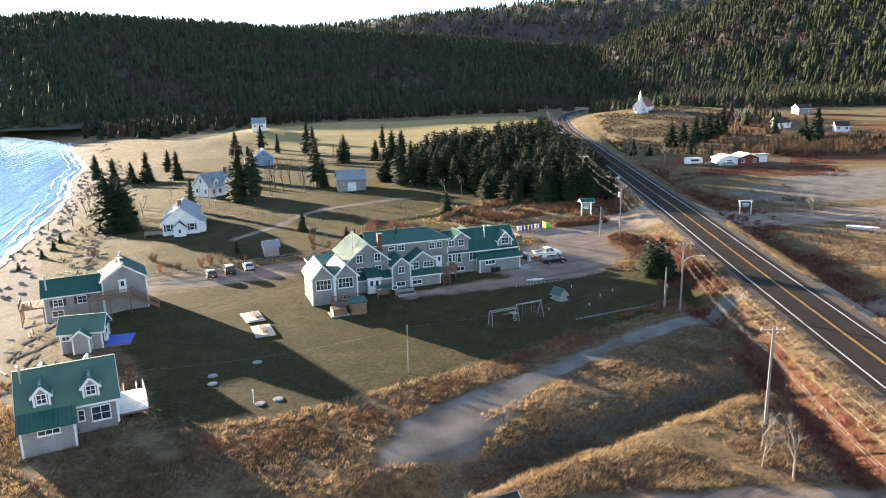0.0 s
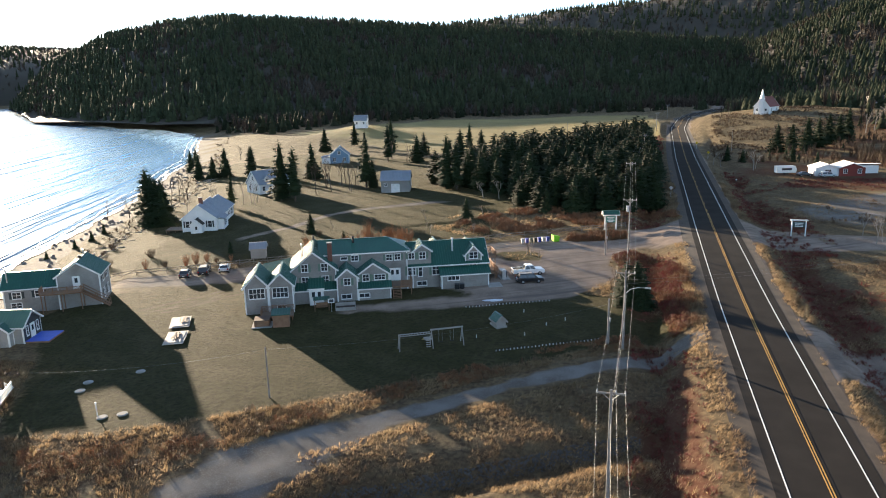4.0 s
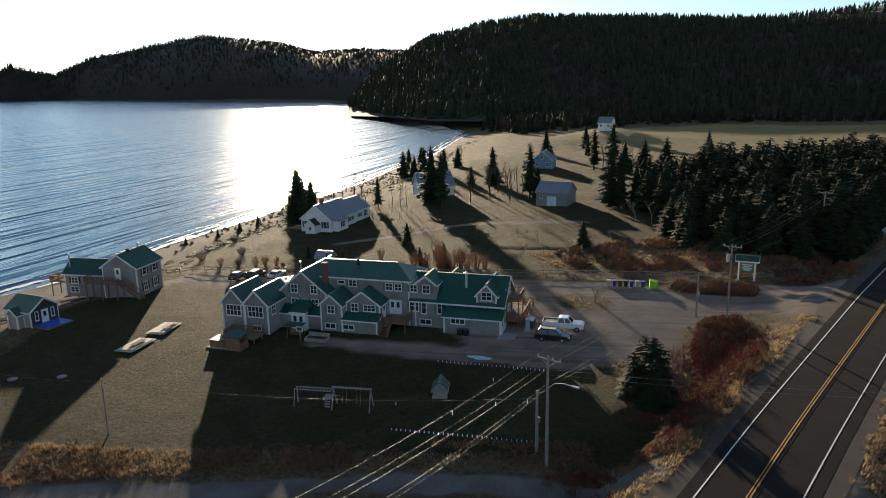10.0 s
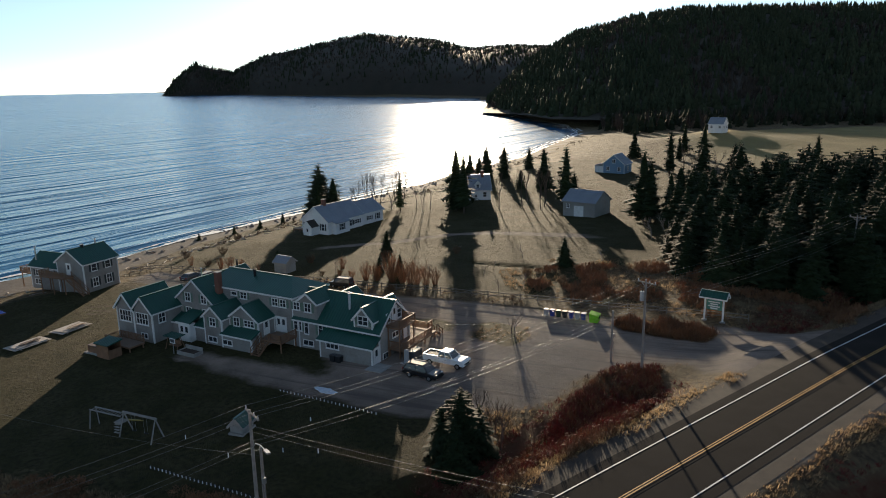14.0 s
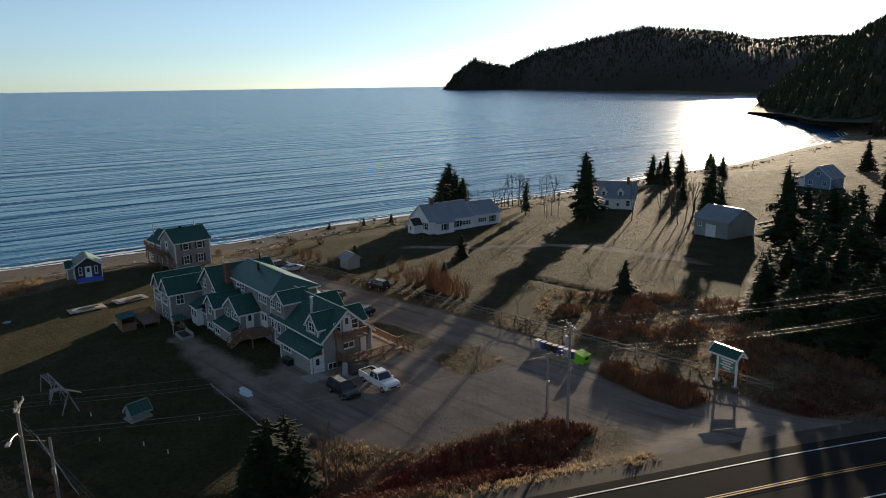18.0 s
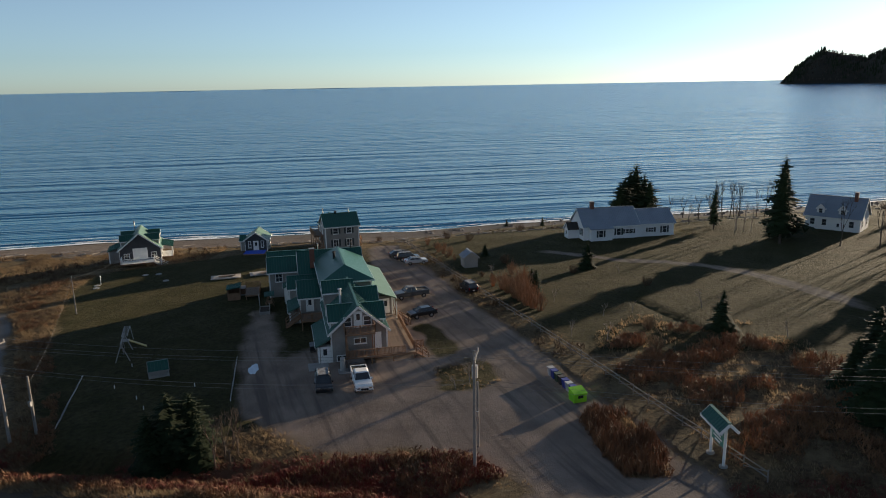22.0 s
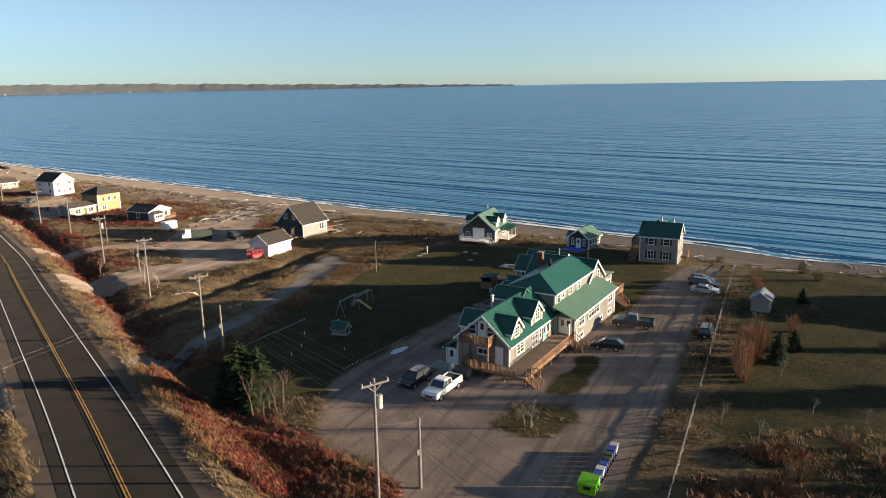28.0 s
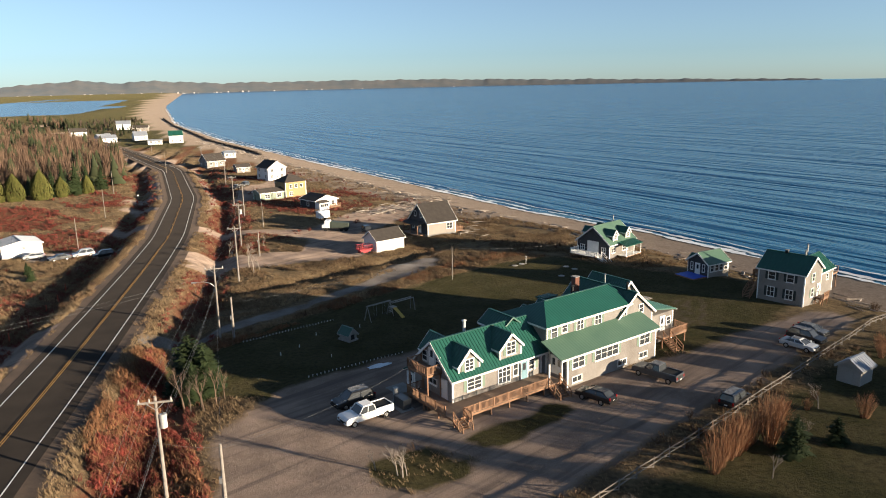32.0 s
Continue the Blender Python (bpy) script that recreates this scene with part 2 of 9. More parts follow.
def height(x, y):
    x, y = np.asarray(x, float), np.asarray(y, float)
    g = np.interp(y, G_Y, G_Z)
    g = np.where(g > 0, g * (0.55 + 0.45 * smooth_step(-70, 5, x)), g)
    g = g + 0.10 * lumps(x, y, 9.0) + 0.05 * lumps(x, y, 3.1, 2.0)
    g = g + smooth_step(110, 400, x) * 4 + 11.5 * np.exp(-(((x - 116) / 62) ** 2 + ((y - 456) / 85) ** 2)) + 7 * smooth_step(110, 220, x) * smooth_step(250, 450, y)
    g = g + 7.5 * np.exp(-(((x + 130) / 28) ** 2 + ((y - 428) / 26) ** 2))
    rough = smooth_step(3.0, 6.0, track_mid(x) - y) * smooth_step(20, 30, y) * (1 - smooth_step(34, 42, x)) * smooth_step(-30, -15, x)
    g = g + rough * (0.24 * lumps(x, y, 3.4, 5.0) + 0.10 * lumps(x, y, 1.6, 3.0))
    # ditch south of the track and along the road
    dd = np.abs((y - (63.6 + 0.6 * x)) * 0.86)
    g = g - 1.7 * np.exp(-(dd / 2.4) ** 2) * smooth_step(-16, -4, x) * (1 - smooth_step(30, 40, x))
    off = np.abs(x - road_x(y))
    rz = np.interp(y, ROAD_Y, ROAD_Z)
    w = 1 - smooth_step(6.2, 12.5, off)
    ditch = -1.3 * np.exp(-((off - 13.0) / 2.6) ** 2) * np.where((y > 150) & (y < 185), 0.0, np.where((y > 122) & (y <= 150) & (x < 48), 0.35, 1.0))
    g = (g + ditch) * (1 - w) + (rz - 0.02) * w
    ramp = smooth_step(26, 44, x) * (1 - smooth_step(46, 60, x)) * np.exp(-((y - 168) / 9) ** 4)
    g = np.maximum(g, g * (1 - ramp) + (rz - 0.1) * ramp * smooth_step(28, 43, x) + g * ramp * (1 - smooth_step(28, 43, x)))
    d = (x - np.interp(y, SHORE_Y, SHORE_X)) * 0.92
    beach = SEA + 0.10 * d
    beach = np.where(d > 14, SEA + 1.4 + 0.13 * (d - 14), beach)
    g = g - 10.0 * smooth_step(0.0, 0.25, lagoon(x, y))
    g = g - 0.45 * np.exp(-(((y - 176.5) - 0.55 * (x + 14)) / 1.0) ** 2) * smooth_step(-24, -21, x) * (1 - smooth_step(-8, -5, x))
    far_lift = 24.0 * np.clip((np.hypot(x - 40, y - 90) - 700) / 4150, 0, 1) ** 1.3
    return np.minimum(g, np.maximum(beach, SEA - 6)) + far_lift


def ground(x, y):
    return float(height(x, y))


def steps(lo, hi, a, b, fine, grow=1.13):
    """Grid lines: fine between a and b, then wider and wider out to lo and hi."""
    mid = list(np.arange(a, b + fine, fine))
    s, v, right = fine, mid[-1], []
    while v < hi:
        s *= grow
        v += s
        right.append(v)
    s, v, left = fine, a, []
    while v > lo:
        s *= grow
        v -= s
        left.append(v)
    return np.array(left[::-1] + mid + right)


gx, gy = steps(-4600, 3000, -118, 90, 1.25), steps(-4500, 3500, 20, 215, 1.25)
X, Y = np.meshgrid(gx, gy, indexing="ij")
Z = height(X, Y)
nx, ny = X.shape
ids = np.arange(nx * ny).reshape(nx, ny)
quads = np.stack([ids[:-1, :-1], ids[1:, :-1], ids[1:, 1:], ids[:-1, 1:]], -1).reshape(-1, 4)


def inside(px, py, poly):
    """Which points lie in a polygon."""
    r = np.zeros(px.shape, bool)
    j = len(poly) - 1
    for i in range(len(poly)):
        (xi, yi), (xj, yj) = poly[i], poly[j]
        r ^= ((yi > py) != (yj > py)) & (px < (xj - xi) * (py - yi) / (yj - yi + 1e-12) + xi)
        j = i
    return r


LOT = [(46, 180), (30, 174.5), (12, 164), (-14, 150), (-45, 133), (-62, 124), (-60, 119), (-45, 123), (-30, 130), (-14, 134), (6, 127), (14, 125), (24, 130), (30, 141), (27, 148), (33, 160), (46, 157)]
ISLAND = [(14.5, 148), (9, 146.5), (4.5, 150.5), (7, 153), (12, 155), (15, 152)]
BORDER = [(6, 146), (-7, 140.3), (-9, 142.6), (-2, 146.8), (3, 149)]
THICKET = [(18.5, 164.4), (20.9, 163.9), (27.7, 165.9), (31, 167.4), (30.5, 171), (26, 170.8), (20, 168.5), (17.5, 166.2)]
LAWN = [(-46, 123), (-60, 112), (-60, 100), (-48, 92), (-34, 70), (-22, 74), (-8, 82), (4, 90), (20, 101), (38, 114), (36, 126), (24, 130), (-8, 131), (-30, 130)]
NORTH = [(-95, 150), (-66, 127), (-20, 152), (2, 165), (0, 190), (4, 215), (-20, 240), (-30, 300), (-120, 330), (-150, 300), (-112, 190)]
FIELD = [(-190, 455), (-60, 330), (44, 330), (48, 500), (40, 615), (-110, 625), (-175, 520)]
PAD = [(-11, 63.6), (-5, 64.6), (-0.8, 66), (2.5, 72), (6.5, 79), (2.4, 82), (-3, 77), (-8, 72.6)]
RED = [[(33.5, 62), (41.5, 62), (42, 106), (37, 104)], [(30, 140), (34, 128), (41.5, 124), (41.5, 150), (36, 155), (32, 150)], [(56, 180), (64, 184), (62, 230), (56, 230)], [(55, 150), (64, 152), (66, 120), (57, 116)], [(30, 20), (42, 22), (42, 50), (32, 46)], [(38, -10), (44, -10), (43, 15), (34, 14)], [(70, 235), (120, 230), (125, 255), (80, 252)], [(56, 290), (60, 420), (55, 420), (53.5, 300)], [(46, 300), (42, 300), (38, 380), (48, 400)], [(54, 20), (62, 20), (66, -40), (60, -60), (55, -40)], [(112, 258), (190, 258), (205, 300), (122, 282)]]


def soft(poly, px, py, r=1.5):
    """A polygon's cover, softened over about r metres."""
    s = 0.0
    for dx, dy in ((0, 0), (r, 0), (-r, 0), (0, r), (0, -r)):
        s = s + inside(px + dx + 0.8 * lumps(px, py, 2.3), py + dy + 0.8 * lumps(py, px, 2.9), poly)
    return s / 5


def red_patch(x, y):
    """Loose patches of red scrub south of the lawn, east of the road and before the spruce stand."""
    p = smooth_step(-0.12, 0.28, lumps(x, y, 15.0, 1.0) + 0.5 * lumps(x, y, 4.3, 2.0))
    where = np.maximum(1 - smooth_step(20, 45, y), smooth_step(56, 60, x) * (1 - smooth_step(66, 76, x)) * (1 - smooth_step(230, 260, y)))
    ditch = np.exp(-((np.abs(x - road_x(y)) - 13.0) / 4.0) ** 2) * (1 - smooth_step(240, 300, y)) * smooth_step(-0.5, 0.1, lumps(x, y, 9.0, 4.0))
    apron = inside(x, y, [(6, 178), (30, 180), (42, 184), (42, 196), (34, 206), (8, 192), (-4, 186)])
    return np.clip(np.maximum(p * where, ditch) * smooth_step(24, 34, (x - np.interp(y, SHORE_Y, SHORE_X)) * 0.92) * smooth_step(-420, -300, y) + 0.35 * apron, 0, 1)


zone_lot = soft(LOT, X, Y) * (1 - soft(ISLAND, X, Y, 1.0)) * (1 - soft(BORDER, X, Y, 0.8)) * (1 - soft(THICKET, X, Y, 0.8))
trk = (1 - smooth_step(0.9, 2.1, np.abs(Y - track_mid(X)) * 0.87 + 0.7 * lumps(X, Y, 1.5) + 0.6 * lumps(X, Y, 4.6, 2.0))) * (X > -6) * (X < 47)
pad = soft(PAD, X, Y)
off_road = np.abs(X - road_x(Y))
side = (1 - smooth_step(5.6, 7.0, off_road + 0.5 * lumps(X, Y, 2.5)))
entry_s = soft([(41, 56), (41, 62), (5, 58), (-4, 30), (14, 26), (18, 52)], X, Y, 2)
ruts = np.clip(sum(soft([(a, 121), (a + 1, 121), (a - 7, 108), (a - 8, 108)], X, Y, 0.5) for a in (-33, -35.2, -38)), 0, 1)
entry_e = soft([(86, 181), (112, 184), (95, 148), (84, 156)], X, Y, 2) + soft([(54, 100), (54, 116), (90, 106), (130, 90), (130, 80), (84, 96)], X, Y, 2) + soft([(54, 160), (54, 180), (80, 176), (160, 190), (160, 182), (84, 167)], X, Y, 2)
YARDS = [[(46, 24), (46, 15), (33, 17), (25, 18), (4, 26), (4, 36), (18, 33), (26, 23)], [(46, 47), (46, 55), (38, 57), (28, 53), (8, 56), (8, 48), (28, 47)], [(47, -26), (40, -26), (36, -40), (38, -62), (25, -84), (22, -60), (30, -34)], [(54, 10), (54, 18), (70, 8), (70, 0)], [(57, -20), (56, -13), (72, -28), (70, -36)], [(61, -50), (60, -43), (74, -44), (74, -50)], [(58, 28), (58, 34), (76, 42), (80, 34), (66, 30)], [(12, 32), (-2, 28), (-12, 14), (-21, -5), (-10, -11), (4, 4), (14, 20)]]
yards = np.clip(sum(soft(p, X, Y, 1.5) for p in YARDS), 0, 1)
verge = (1 - smooth_step(9.5, 11.5, off_road + 1.5 * lumps(X, Y, 9.0))) * (1 - smooth_step(-30, 5, Y)) * smooth_step(-260, -180, Y)
dirt = 0.75 * soft([(24, 131), (20, 126), (8, 120.5), (-8, 114), (-14, 113), (-12, 117), (-4, 121), (8, 127)], X, Y, 1.5)
lane_y = [150, 158, 165, 172, 180, 186, 193, 198, 203, 210]
lane_x = np.interp(Y, lane_y, [-56, -55, -52.4, -48.4, -47.2, -45.0, -39.0, -31.3, -22.6, -12.0])
lane_w = np.interp(Y, lane_y, [1.6, 1.7, 1.9, 1.9, 1.7, 2.0, 3.2, 4.6, 5.2, 5.0])
lane = 0.7 * (1 - smooth_step(0.5, 1.2, (np.abs(X - lane_x) + 0.5 * lumps(X, Y, 2.1)) / lane_w)) * smooth_step(152, 160, Y) * (1 - smooth_step(202, 208, Y))
gravel = np.clip(lane + zone_lot + side + entry_s + entry_e + yards + verge + dirt, 0, 1)
frost = np.clip(trk + pad + 0.8 * soft([(70, 204), (73, 192), (82, 186), (114, 194), (145, 250), (121, 244), (95, 228)], X, Y, 3), 0, 1)
lawn = np.clip(soft(LAWN, X, Y, 2) + soft(NORTH, X, Y, 3), 0, 1)
lawn = np.maximum(lawn, soft(ISLAND, X, Y, 1.0) + soft(BORDER, X, Y, 0.8))
lawn = np.maximum(lawn, 0.9 * (1 - smooth_step(-300, -220, Y)))
field = soft(FIELD, X, Y, 5)
shore_d = (X - np.interp(Y, SHORE_Y, SHORE_X)) * 0.92
wide_beach = np.interp(Y, [-1600, -700, -300, -60, 40, 90], [30, 16, 14, 14, 8, 1])
sand = (1 - smooth_step(17, 21, shore_d + 9.0 * smooth_step(105, 150, Y) - wide_beach + 2.5 * lumps(X, Y, 6.0))) * (1 - smooth_step(470, 540, Y))
red = np.clip(sum(soft(p, X, Y, 2) for p in RED), 0, 1)
red = np.maximum(red, 0.9 * red_patch(X, Y))
red = np.maximum(red, 0.85 * soft([(62, 256), (200, 256), (230, 400), (150, 440), (128, 400), (92, 330), (70, 300)], X, Y, 4) * smooth_step(-0.5, 0.0, lumps(X, Y, 11.0, 3.0)))
red = np.maximum(red, soft([(42.6, -7), (31, -11), (29.5, 22), (40.5, 22)], X, Y, 2) + soft([(41, 38), (26, 29), (25, 46), (41, 51)], X, Y, 2))
red = red * smooth_step(8.0, 10.0, off_road + 0.8 * lumps(X, Y, 4.0, 3.0)) * 0.8

gm = bpy.data.materials.new("ground")
gm.use_nodes = True
n, l = gm.node_tree.nodes, gm.node_tree.links
bsdf = n["Principled BSDF"]
bsdf.inputs["Roughness"].default_value = 0.95
bsdf.inputs["Specular IOR Level"].default_value = 0.05
bsdf.inputs["Diffuse Roughness"].default_value = 1.0
geo = n.new("ShaderNodeNewGeometry")


def noise_at(scale, detail=4):
    t = n.new("ShaderNodeTexNoise")
    t.inputs["Scale"].default_value, t.inputs["Detail"].default_value = scale, detail
    l.new(geo.outputs["Position"], t.inputs["Vector"])
    return t.outputs[0]


def two(c1, c2, fac, lo=0.35, hi=0.65):
    r, m = n.new("ShaderNodeMapRange"), n.new("ShaderNodeMix")
    r.inputs["From Min"].default_value, r.inputs["From Max"].default_value = lo, hi
    l.new(fac, r.inputs["Value"])
    m.data_type = "RGBA"
    for i, c in ((6, c1), (7, c2)):
        if isinstance(c, tuple):
            m.inputs[i].default_value = (*c, 1)
        else:
            l.new(c, m.inputs[i])
    l.new(r.outputs[0], m.inputs[0])
    return m.outputs[2]


def streak_at(turn, along, across):
    mp, t = n.new("ShaderNodeMapping"), n.new("ShaderNodeTexNoise")
    mp.vector_type = "TEXTURE"
    mp.inputs["Rotation"].default_value = (0, 0, radians(turn))
    mp.inputs["Scale"].default_value = (1 / along, 1 / across, 1)
    t.inputs["Scale"].default_value, t.inputs["Detail"].default_value = 1.0, 3
    l.new(geo.outputs["Position"], mp.inputs["Vector"])
    l.new(mp.outputs[0], t.inputs["Vector"])
    return t.outputs[0]


n_streak = streak_at(30, 0.05, 1.1)
n_mid, n_fine, n_tiny, n_big = noise_at(0.25), noise_at(1.9, 7), noise_at(9.0, 4), noise_at(0.05)
DRY = two(two((0.150, 0.106, 0.060), (0.066, 0.046, 0.031), n_fine), (0.195, 0.145, 0.084), n_mid, 0.5, 0.75)
LAWNC = two(two((0.036, 0.035, 0.014), (0.055, 0.048, 0.022), n_mid), (0.021, 0.020, 0.011), n_fine, 0.42, 0.72)
FROST = two(two((0.175, 0.160, 0.148), (0.105, 0.088, 0.074), n_mid), (0.225, 0.214, 0.205), n_tiny, 0.5, 0.75)
MUD = two((0.045, 0.036, 0.028), (0.07, 0.055, 0.04), n_fine)
GRAV = two(two(two((0.270, 0.206, 0.164), (0.165, 0.126, 0.101), n_mid), (0.315, 0.250, 0.208), n_tiny, 0.50, 0.8), (0.140, 0.110, 0.092), n_streak, 0.50, 0.68)
SANDC = two(two((0.215, 0.176, 0.142), (0.140, 0.112, 0.090), n_fine), (0.112, 0.087, 0.068), n_mid, 0.55, 0.75)
STRAW = two(two((0.330, 0.235, 0.100), (0.215, 0.165, 0.068), n_big), (0.250, 0.200, 0.090), n_fine)
REDC = two((0.082, 0.028, 0.019), (0.108, 0.058, 0.034), n_fine)
colour = DRY
for zone, c in (("lawn", LAWNC), ("field", STRAW), ("red", REDC), ("gravel", GRAV), ("frost", FROST), ("mud", MUD), ("sand", SANDC)):
    at, sm = n.new("ShaderNodeAttribute"), n.new("ShaderNodeMath")
    at.attribute_name = zone
    mm = n.new("ShaderNodeMath")
    mm.operation, mm.inputs[1].default_value = "MULTIPLY_ADD", 0.35
    l.new(n_fine, mm.inputs[0])
    l.new(at.outputs["Fac"], mm.inputs[2])
    colour = two(colour, c, mm.outputs[0], 0.45, 0.85)
l.new(colour, bsdf.inputs["Base Color"])
# grass fuzz: the sheen of many small upright blades, none on bare gravel, ice and sand
fuzz = n.new("ShaderNodeMath")
fuzz.operation, fuzz.inputs[1].default_value, fuzz.inputs[2].default_value = "MULTIPLY_ADD", -0.05, 0.05
fuzz.use_clamp = True
bare_of = None
for zone in ("gravel", "frost", "sand"):
    at = n.new("ShaderNodeAttribute")
    at.attribute_name = zone
    if bare_of is None:
        bare_of = at.outputs["Fac"]
    else:
        mx = n.new("ShaderNodeMath")
        mx.operation = "MAXIMUM"
        l.new(bare_of, mx.inputs[0])
        l.new(at.outputs["Fac"], mx.inputs[1])
        bare_of = mx.outputs[0]
l.new(bare_of, fuzz.inputs[0])
l.new(fuzz.outputs[0], bsdf.inputs["Sheen Weight"])
bsdf.inputs["Sheen Roughness"].default_value = 0.45
l.new(two((0.40, 0.38, 0.15), (0.62, 0.52, 0.27), n_mid), bsdf.inputs["Sheen Tint"])
bp = n.new("ShaderNodeBump")
bp.inputs["Strength"].default_value, bp.inputs["Distance"].default_value = 0.8, 0.20
bb = n.new("ShaderNodeMath")
bb.operation, bb.inputs[1].default_value = "MULTIPLY_ADD", 0.9
flat = n.new("ShaderNodeMath")
flat.operation, flat.inputs[1].default_value, flat.inputs[2].default_value = "MULTIPLY_ADD", -0.55, 0.85
flat.use_clamp = True
l.new(bare_of, flat.inputs[0])
l.new(flat.outputs[0], bp.inputs["Strength"])
l.new(n_tiny, bb.inputs[0])
l.new(n_fine, bb.inputs[2])
l.new(bb.outputs[0], bp.inputs["Height"])
l.new(bp.outputs[0], bsdf.inputs["Normal"])
sheet = big_mesh("ground", np.stack([X, Y, Z], -1).reshape(-1, 3), quads, gm)
for zone, v in (("lawn", lawn), ("field", field), ("red", red), ("gravel", gravel), ("frost", frost), ("mud", ruts), ("sand", sand)):
    a = sheet.data.attributes.new(zone, "FLOAT", "POINT")
    a.data.foreach_set("value", np.asarray(v, np.float32).ravel())
sheet.data.polygons.foreach_set("use_smooth", [True] * len(sheet.data.polygons))
tagged(sheet, "frosty lawn, dry grass and gravel ground above a beach", "ground", kind="structure")

# ---- sea: rises a little far out so that its rim meets the true horizon ----
sx, sy = steps(-4900, 700, -150, -60, 6.0, 1.09), steps(-4900, 1500, -60, 260, 6.0, 1.09)
SX, SY = np.meshgrid(sx, sy, indexing="ij")
far = np.hypot(SX - 40, SY - 90)
ang = np.arctan2(SY - 90, SX - 40)
r_new = np.minimum(far, 4850)
SX, SY = 40 + r_new * np.cos(ang), 90 + r_new * np.sin(ang)
swell = 0.035 * np.sin((SX * 0.93 + SY * 0.36) / 2.6 + 1.5 * np.sin(SY / 60)) * np.exp(-((far - 150) / 260) ** 2)
SZ = SEA + 24.0 * np.clip((r_new - 700) / 4150, 0, 1) ** 1.3 + swell
ids = np.arange(SX.size).reshape(SX.shape)
sq = np.stack([ids[:-1, :-1], ids[1:, :-1], ids[1:, 1:], ids[:-1, 1:]], -1).reshape(-1, 4)
wm = bpy.data.materials.new("sea_water")
wm.use_nodes = True
n, l = wm.node_tree.nodes, wm.node_tree.links
bsdf = n["Principled BSDF"]
bsdf.inputs["Base Color"].default_value = (0.007, 0.104, 0.216, 1)
bsdf.inputs["Roughness"].default_value = 0.2
bsdf.inputs["IOR"].default_value = 1.33
bsdf.inputs["Specular IOR Level"].default_value = 0.26
geo = n.new("ShaderNodeNewGeometry")
heights = []
for ax, ay, sc, turn in ((0.006, 0.10, 1.0, 111), (0.016, 0.24, 1.0, 106), (0.20, 0.7, 1.0, 116), (0.5, 0.6, 1.0, 80)):
    mp, t = n.new("ShaderNodeMapping"), n.new("ShaderNodeTexNoise")
    mp.vector_type = "TEXTURE"
    mp.inputs["Rotation"].default_value = (0, 0, radians(turn))
    mp.inputs["Scale"].default_value = (1 / ax, 1 / ay, 1)
    t.inputs["Scale"].default_value, t.inputs["Detail"].default_value = sc, 3
    l.new(geo.outputs["Position"], mp.inputs["Vector"])
    l.new(mp.outputs[0], t.inputs["Vector"])
    heights.append(t.outputs[0])
prev = None
for h, dist in zip(heights, (5.0, 0.36, 0.18, 0.14)):
    b2 = n.new("ShaderNodeBump")
    b2.inputs["Strength"].default_value, b2.inputs["Distance"].default_value = 0.8, dist
    l.new(h, b2.inputs["Height"])
    if prev:
        l.new(prev, b2.inputs["Normal"])
    prev = b2.outputs[0]
l.new(prev, bsdf.inputs["Normal"])
sea = big_mesh("sea", np.stack([SX, SY, SZ], -1).reshape(-1, 3), sq, wm)
sea.data.polygons.foreach_set("use_smooth", [True] * len(sea.data.polygons))
tagged(sea, "calm blue sea with long low swell lines", "sea", kind="structure")

# foam lines along the shore
FOAM = material("sea_foam", (0.75, 0.76, 0.77), 0.6, second=(0.5, 0.53, 0.55), scale=0.4, fine=2.0)
for k, (offset, width, seed) in enumerate(((1.4, 1.5, 0.0), (-2.4, 0.8, 1.3), (-6.5, 0.35, 2.0))):
    ys = np.arange(-1200, 560, 0.9)
    xs = np.interp(ys, SHORE_Y, SHORE_X) + offset + 1.2 * lumps(ys, ys * 0.3, 11.0, seed) + 0.5 * lumps(ys, ys * 0.7, 2.7, seed + 1)
    w = width * np.clip(0.55 + 0.9 * lumps(ys, ys * 0.5, 7.0, seed + 2) + 0.5 * lumps(ys, ys, 1.3, seed + 3), 0.02, 1.5)
    zs = np.maximum(height(xs, ys), SEA) + 0.16
    vs = np.concatenate([np.stack([xs - w, ys, zs], -1), np.stack([xs + w, ys, np.maximum(height(xs + w, ys), SEA) + 0.16], -1)])
    m_ = len(ys)
    i = np.arange(m_ - 1)
    tagged(big_mesh("foam", vs, np.stack([i, i + m_, i + m_ + 1, i + 1], -1), FOAM), "broken white foam of small waves on the beach", "foam", kind="stuff")

# ---- road ----
ASPHALT = material("asphalt", (0.036, 0.031, 0.027), 1.0, second=(0.024, 0.021, 0.019), scale=0.25, fine=30, bump=0.2, depth=0.01, spec=0.05)
LINE_WHITE = material("worn_white_paint", (0.72, 0.72, 0.70), 0.7, second=(0.5, 0.5, 0.48), scale=0.7)
LINE_YELLOW = material("worn_yellow_paint", (0.48, 0.26, 0.05), 0.7, second=(0.30, 0.17, 0.05), scale=0.7)


